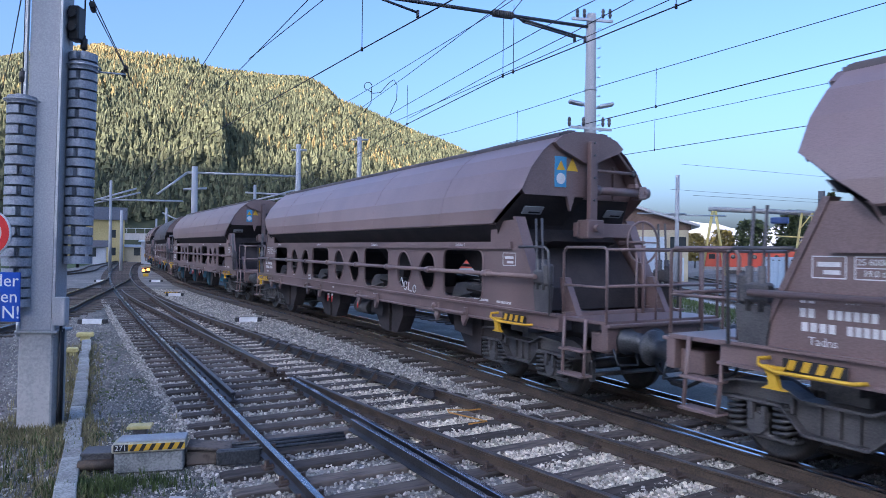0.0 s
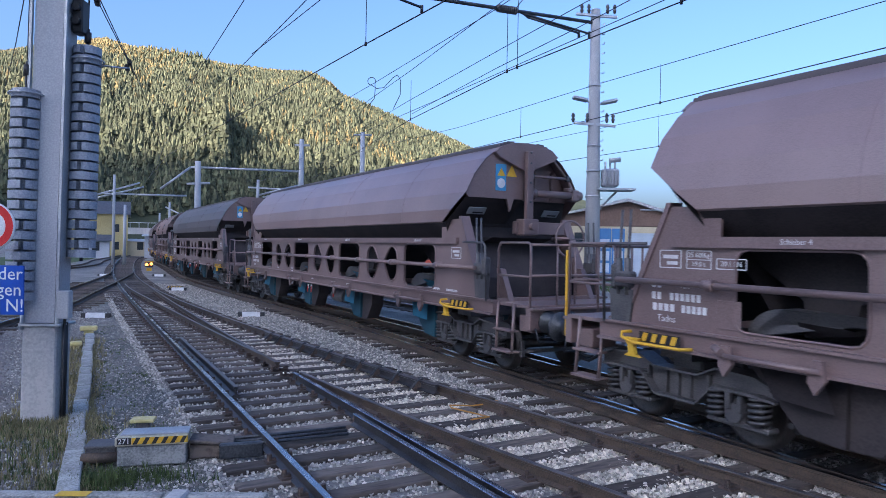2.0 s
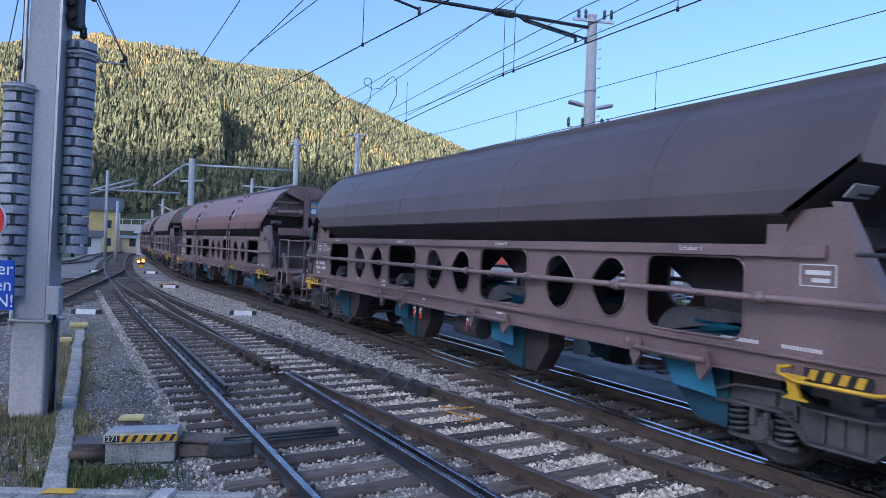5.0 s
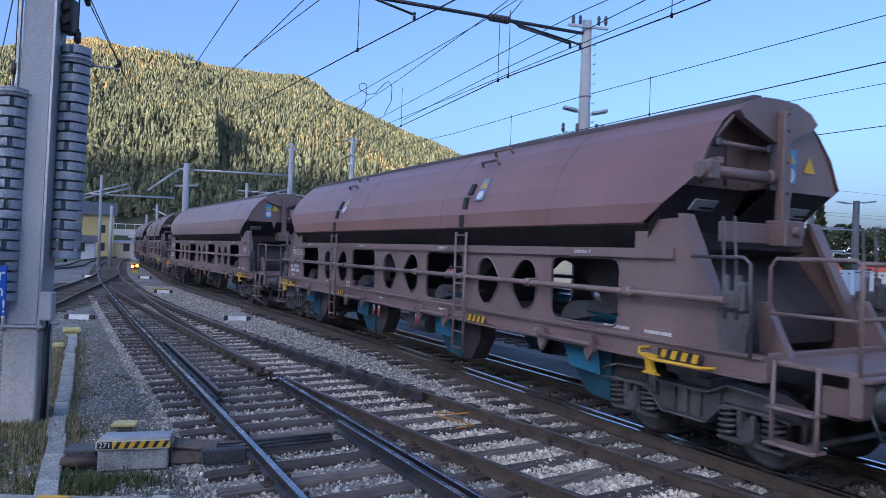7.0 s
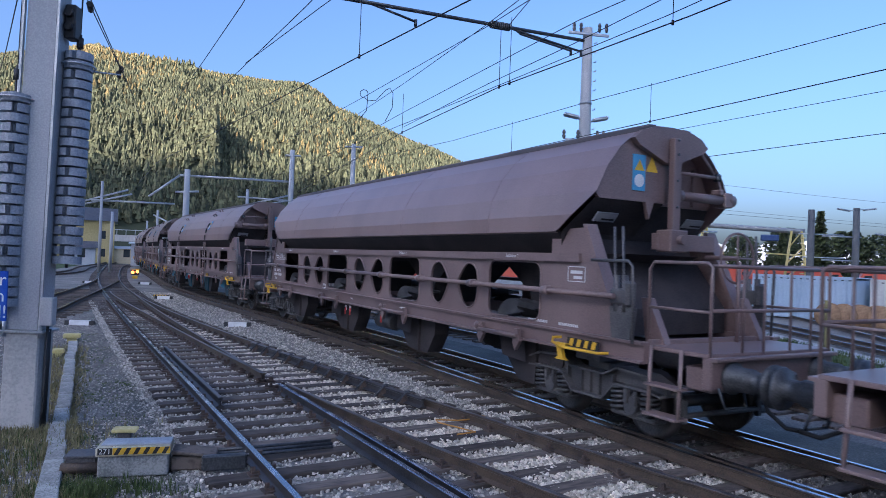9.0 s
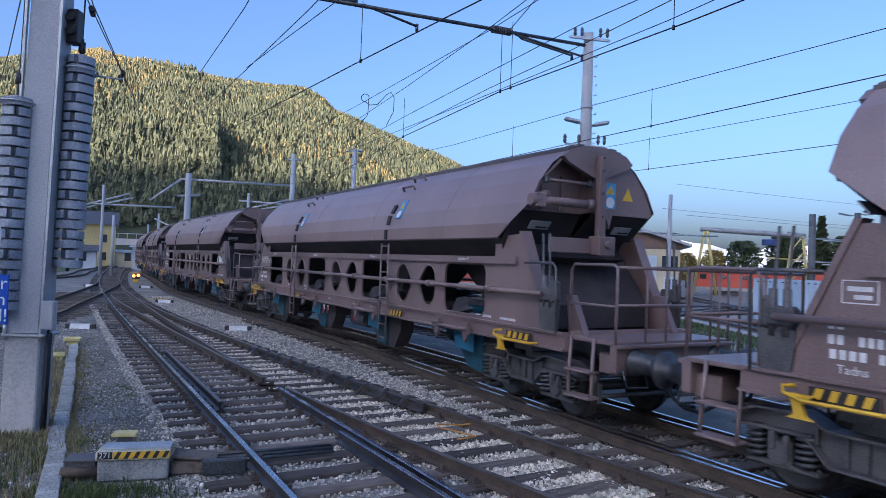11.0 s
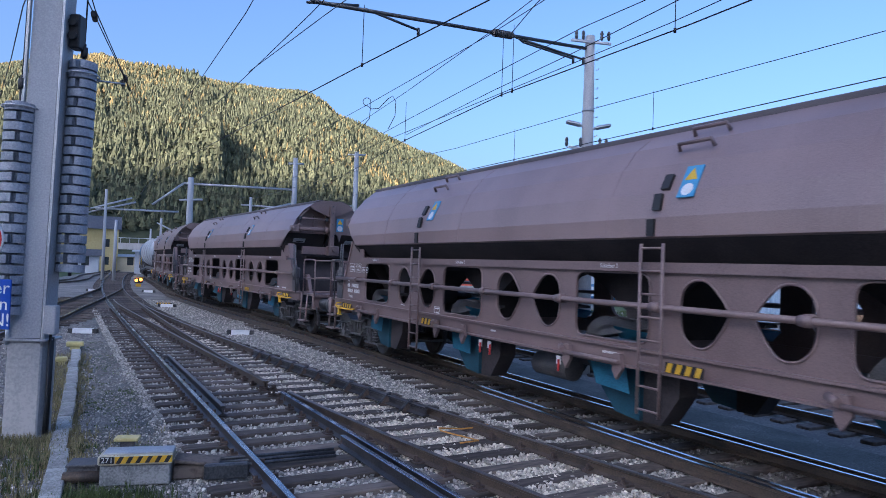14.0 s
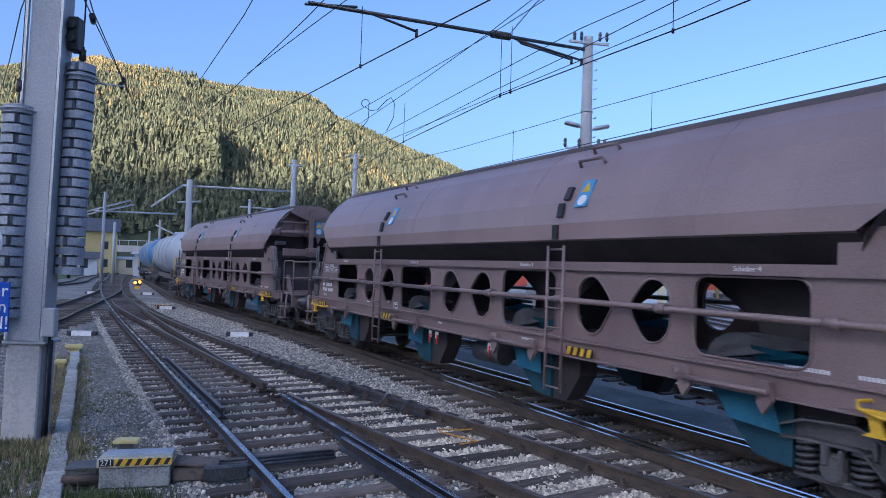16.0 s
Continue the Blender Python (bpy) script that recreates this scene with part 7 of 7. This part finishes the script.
# low houses at the far end
def house(x, y, turned, w, d, h, rise, wall, roof, label, rows=1, cols=3):
    t = thing("house", pose(x, y, -0.22, 0, 0, turned), label, "house", "houses at the yard end")
    bm = bmesh.new()
    prism(bm, [(-w / 2, 0), (w / 2, 0), (w / 2, h), (-w / 2, h)], "y", -d / 2, d / 2)
    part("wall", bm, wall, t)
    bm = bmesh.new()
    prism(bm, [(-d / 2 - 0.4, h), (d / 2 + 0.4, h), (0, h + rise)], "x", -w / 2 - 0.4, w / 2 + 0.4)
    part("roof", bm, roof, t)
    for r in range(rows):
        for c in range(cols):
            bm = bmesh.new()
            box(bm, (-w / 2 + w * (c + 0.5) / cols, -d / 2 - 0.01, 1.6 + r * 2.7), (0.9, 0.08, 1.2), bev=0.01)
            part("window", bm, GLASS, t)
    return t


OCHRE = surface("ochre_render", (0.42, 0.34, 0.14), (0.55, 0.46, 0.22), 0.85, 0, 6, 0.3, 0.1)
PALEWALL = surface("pale_grey_wall", (0.42, 0.46, 0.5), (0.55, 0.58, 0.6), 0.8, 0, 6, 0.3, 0.1)
house(-57, 106, 25, 13, 10, 6.4, 2.2, OCHRE, UNDER, "ochre house with a dark roof at the yard end", 2, 4)
house(-47.5, 92, 25, 3.2, 3, 2.3, 0.9, PALEWALL, UNDER, "small white hut with a dark roof", 1, 1)
house(-41.7, 97, 20, 2.4, 4, 3.1, 0.25, PALEWALL, PALEWALL, "pale grey flat-roofed cabin beside the line", 1, 1)
house(-46.5, 108, 20, 7.5, 4, 2.3, 0.4, CREAM, PALEWALL, "low cream wall building beside the line", 1, 2)
# road bridge far behind
br = thing("bridge", None, "pale concrete road bridge with railing far along the line", "bridge")
bm = bmesh.new()
prism(bm, [(-80, 3.6), (-48, 3.6), (-48, 5.0), (-80, 5.0)], "y", 150, 156)
part("deck", bm, CONCRETE, br)
bm = bmesh.new()
for i in range(17):
    tube(bm, [(-80 + i * 2, 150, 5.0), (-80 + i * 2, 150, 6.1)], 0.07, 5)
tube(bm, [(-80, 150, 6.1), (-48, 150, 6.1)], 0.08, 5)
part("railing", bm, GALV, br)
for x in (-74, -62, -52):
    bm = bmesh.new()
    box(bm, (x, 153, 1.7), (1.4, 5, 3.9), bev=0.05)
    part("pier", bm, CONCRETE, br)
ribbon("verge", [(-60, 62), (-56, 90), (-58, 120)], [(-36, 62), (-46.5, 90), (-53, 120)], -0.2, LAWN, "green verge at the yard end", "verge")


# ---- trees ----
def tree(x, y, h, spread, seed, leaf, label, conifer=False):
    rng = random.Random(seed)
    t = thing("tree", pose(x, y, -0.22), label, "tree", "trees behind the yard")
    bm = bmesh.new()
    tube(bm, [(0, 0, 0), (0.1, 0, h * 0.4), (0, 0.1, h * 0.92)], [h * 0.022, h * 0.016, h * 0.004], 7)
    for k in range(9):
        a = rng.uniform(0, math.tau)
        z = h * rng.uniform(0.3, 0.75)
        l = spread * rng.uniform(0.4, 0.8)
        tube(bm, [(0, 0, z), (l * 0.5 * math.cos(a), l * 0.5 * math.sin(a), z + h * 0.05), (l * math.cos(a), l * math.sin(a), z + h * 0.13)], [h * 0.009, h * 0.005, h * 0.002], 5)
    part("trunk", bm, UNDER, t)
    verts, faces = [], []
    for k in range(2600):
        if conifer:
            f = rng.uniform(0.12, 1.0)
            rad = spread * (1 - f) * (0.5 + 0.5 * abs(math.sin(f * 26))) * rng.uniform(0.5, 1.0) + 0.1
            z = h * f
        else:
            f = rng.uniform(0.22, 1.0)
            rad = spread * math.sqrt(max(0, 1 - ((f - 0.55) / 0.5) ** 2)) * rng.uniform(0.35, 1.05)
            z = h * f
        a = rng.uniform(0, math.tau)
        if noise.noise(Vector((math.cos(a) * 2, math.sin(a) * 2, f * 5 + seed))) < -0.18:
            continue
        c = Vector((rad * math.cos(a), rad * math.sin(a), z))
        s = rng.uniform(0.2, 0.5) * h / 9
        u = Vector((rng.gauss(0, 1), rng.gauss(0, 1), rng.gauss(0, 0.7))).normalized()
        v = u.orthogonal().normalized()
        b = len(verts)
        verts += [tuple(c + u * s), tuple(c + v * s * 0.6), tuple(c - u * s), tuple(c - v * s * 0.6)]
        faces.append((b, b + 1, b + 2, b + 3))
    loft_mesh("crown", verts, faces, leaf, t)
    return t


LEAF = surface("dark_tree_leaves", (0.035, 0.05, 0.018), (0.075, 0.09, 0.03), 0.8, 0, 2, 0.4, 0, wear=0.5)
YLEAF = surface("yellowing_leaves", (0.20, 0.15, 0.03), (0.30, 0.22, 0.05), 0.8, 0, 2, 0.4, 0, wear=0.4)
for i, (x, y, h, s, lf, con) in enumerate(((56, 108, 9.5, 3.0, LEAF, 0), (60, 105, 12.0, 2.6, LEAF, 1), (63, 103, 9, 3.2, LEAF, 0), (50, 110, 8.0, 3.0, LEAF, 0), (67, 101, 8.6, 3.6, LEAF, 0),
                                           (72, 98, 7.6, 3.4, LEAF, 0), (46, 112, 6.4, 2.4, YLEAF, 0), (42, 113, 5.8, 2.2, YLEAF, 0), (38, 114, 7.2, 1.8, LEAF, 1), (53.5, 104, 8.5, 2.0, LEAF, 1), (78, 95, 7.4, 3.6, LEAF, 0), (33, 116, 6, 2.5, YLEAF, 0))):
    tree(x, y, h, s, 100 + i, lf, "yellowing autumn tree behind the yard" if lf is YLEAF else ("dark conifer behind the yard" if con else "dark green tree behind the yard"), bool(con))
# far mountains, paled by haze put into their colour
bm = bmesh.new()
prev = None
rowa, rowb = [], []
for i in range(70):
    a = 6 + i * 1.0
    e = 0.030 + 0.018 * noise.noise(Vector((a * 0.16, 2.2, 0))) + 0.008 * noise.noise(Vector((a * 0.7, 5.2, 0))) + 0.012 * math.exp(-((a - 20.5) / 2.5) ** 2)
    rowa.append(bm.verts.new((3300 * math.sin(radians(a)), 3300 * math.cos(radians(a)), max(e, 0.004) * 3300)))
    rowb.append(bm.verts.new((2500 * math.sin(radians(a)), 2500 * math.cos(radians(a)), -1)))
for i in range(69):
    bm.faces.new((rowb[i], rowb[i + 1], rowa[i + 1], rowa[i]))
mt = part("backdrop", bm, FARHAZE)
tagged(mt, "mountains far down the valley, haze in their pale colour", "mountain", kind="structure")


def motions():
    """The train rolls past at a steady pace; bogies steer on the curve and wheels turn."""
    def run(t):
        return SPEED * t + float(np.interp(t, (0, 2, 4, 6.5, 8.5, 11.5, 13, 16), (0.08, -0.12, -0.22, -0.16, -0.12, 0.20, 0.24, 0.28)))

    def heading(a, b):
        d = b - a
        return math.atan2(d.y, d.x)
    for k, wg in train.items():
        rows, steer = [], {8.0: [], -8.0: []}
        for i in range(33):
            t = i * 0.5
            s = S_START + run(t) - WAGON * k
            f, r = on_way(s + 8.0), on_way(s - 8.0)
            h = heading(r, f)
            mid = (f + r) / 2
            rows.append((t, pose(mid.x, mid.y, 0, 0, 0, math.degrees(h))))
            for off in steer:
                hb = heading(on_way(s + off - 0.9), on_way(s + off + 0.9))
                dh = (hb - h + math.pi) % math.tau - math.pi
                steer[off].append((t, pose(off, 0, 0, 0, 0, math.degrees(dh))))
        walk(wg, rows)
        for bg in [c for c in wg.children if c.name.startswith("bogie")]:
            walk(bg, steer[8.0 if bg.location.x > 0 else -8.0])
            if k > 9:
                continue
            for ws in [c for c in bg.children if c.name.startswith("wheelset")]:
                ax = ws.location.x
                spin = []
                for i in range(0, 241):
                    t = i / 15
                    spin.append((t, Matrix.Translation((ax, 0, 0.46)) @ Matrix.Rotation(run(t) / 0.46, 4, "Y")))
                walk(ws, spin)


motions()
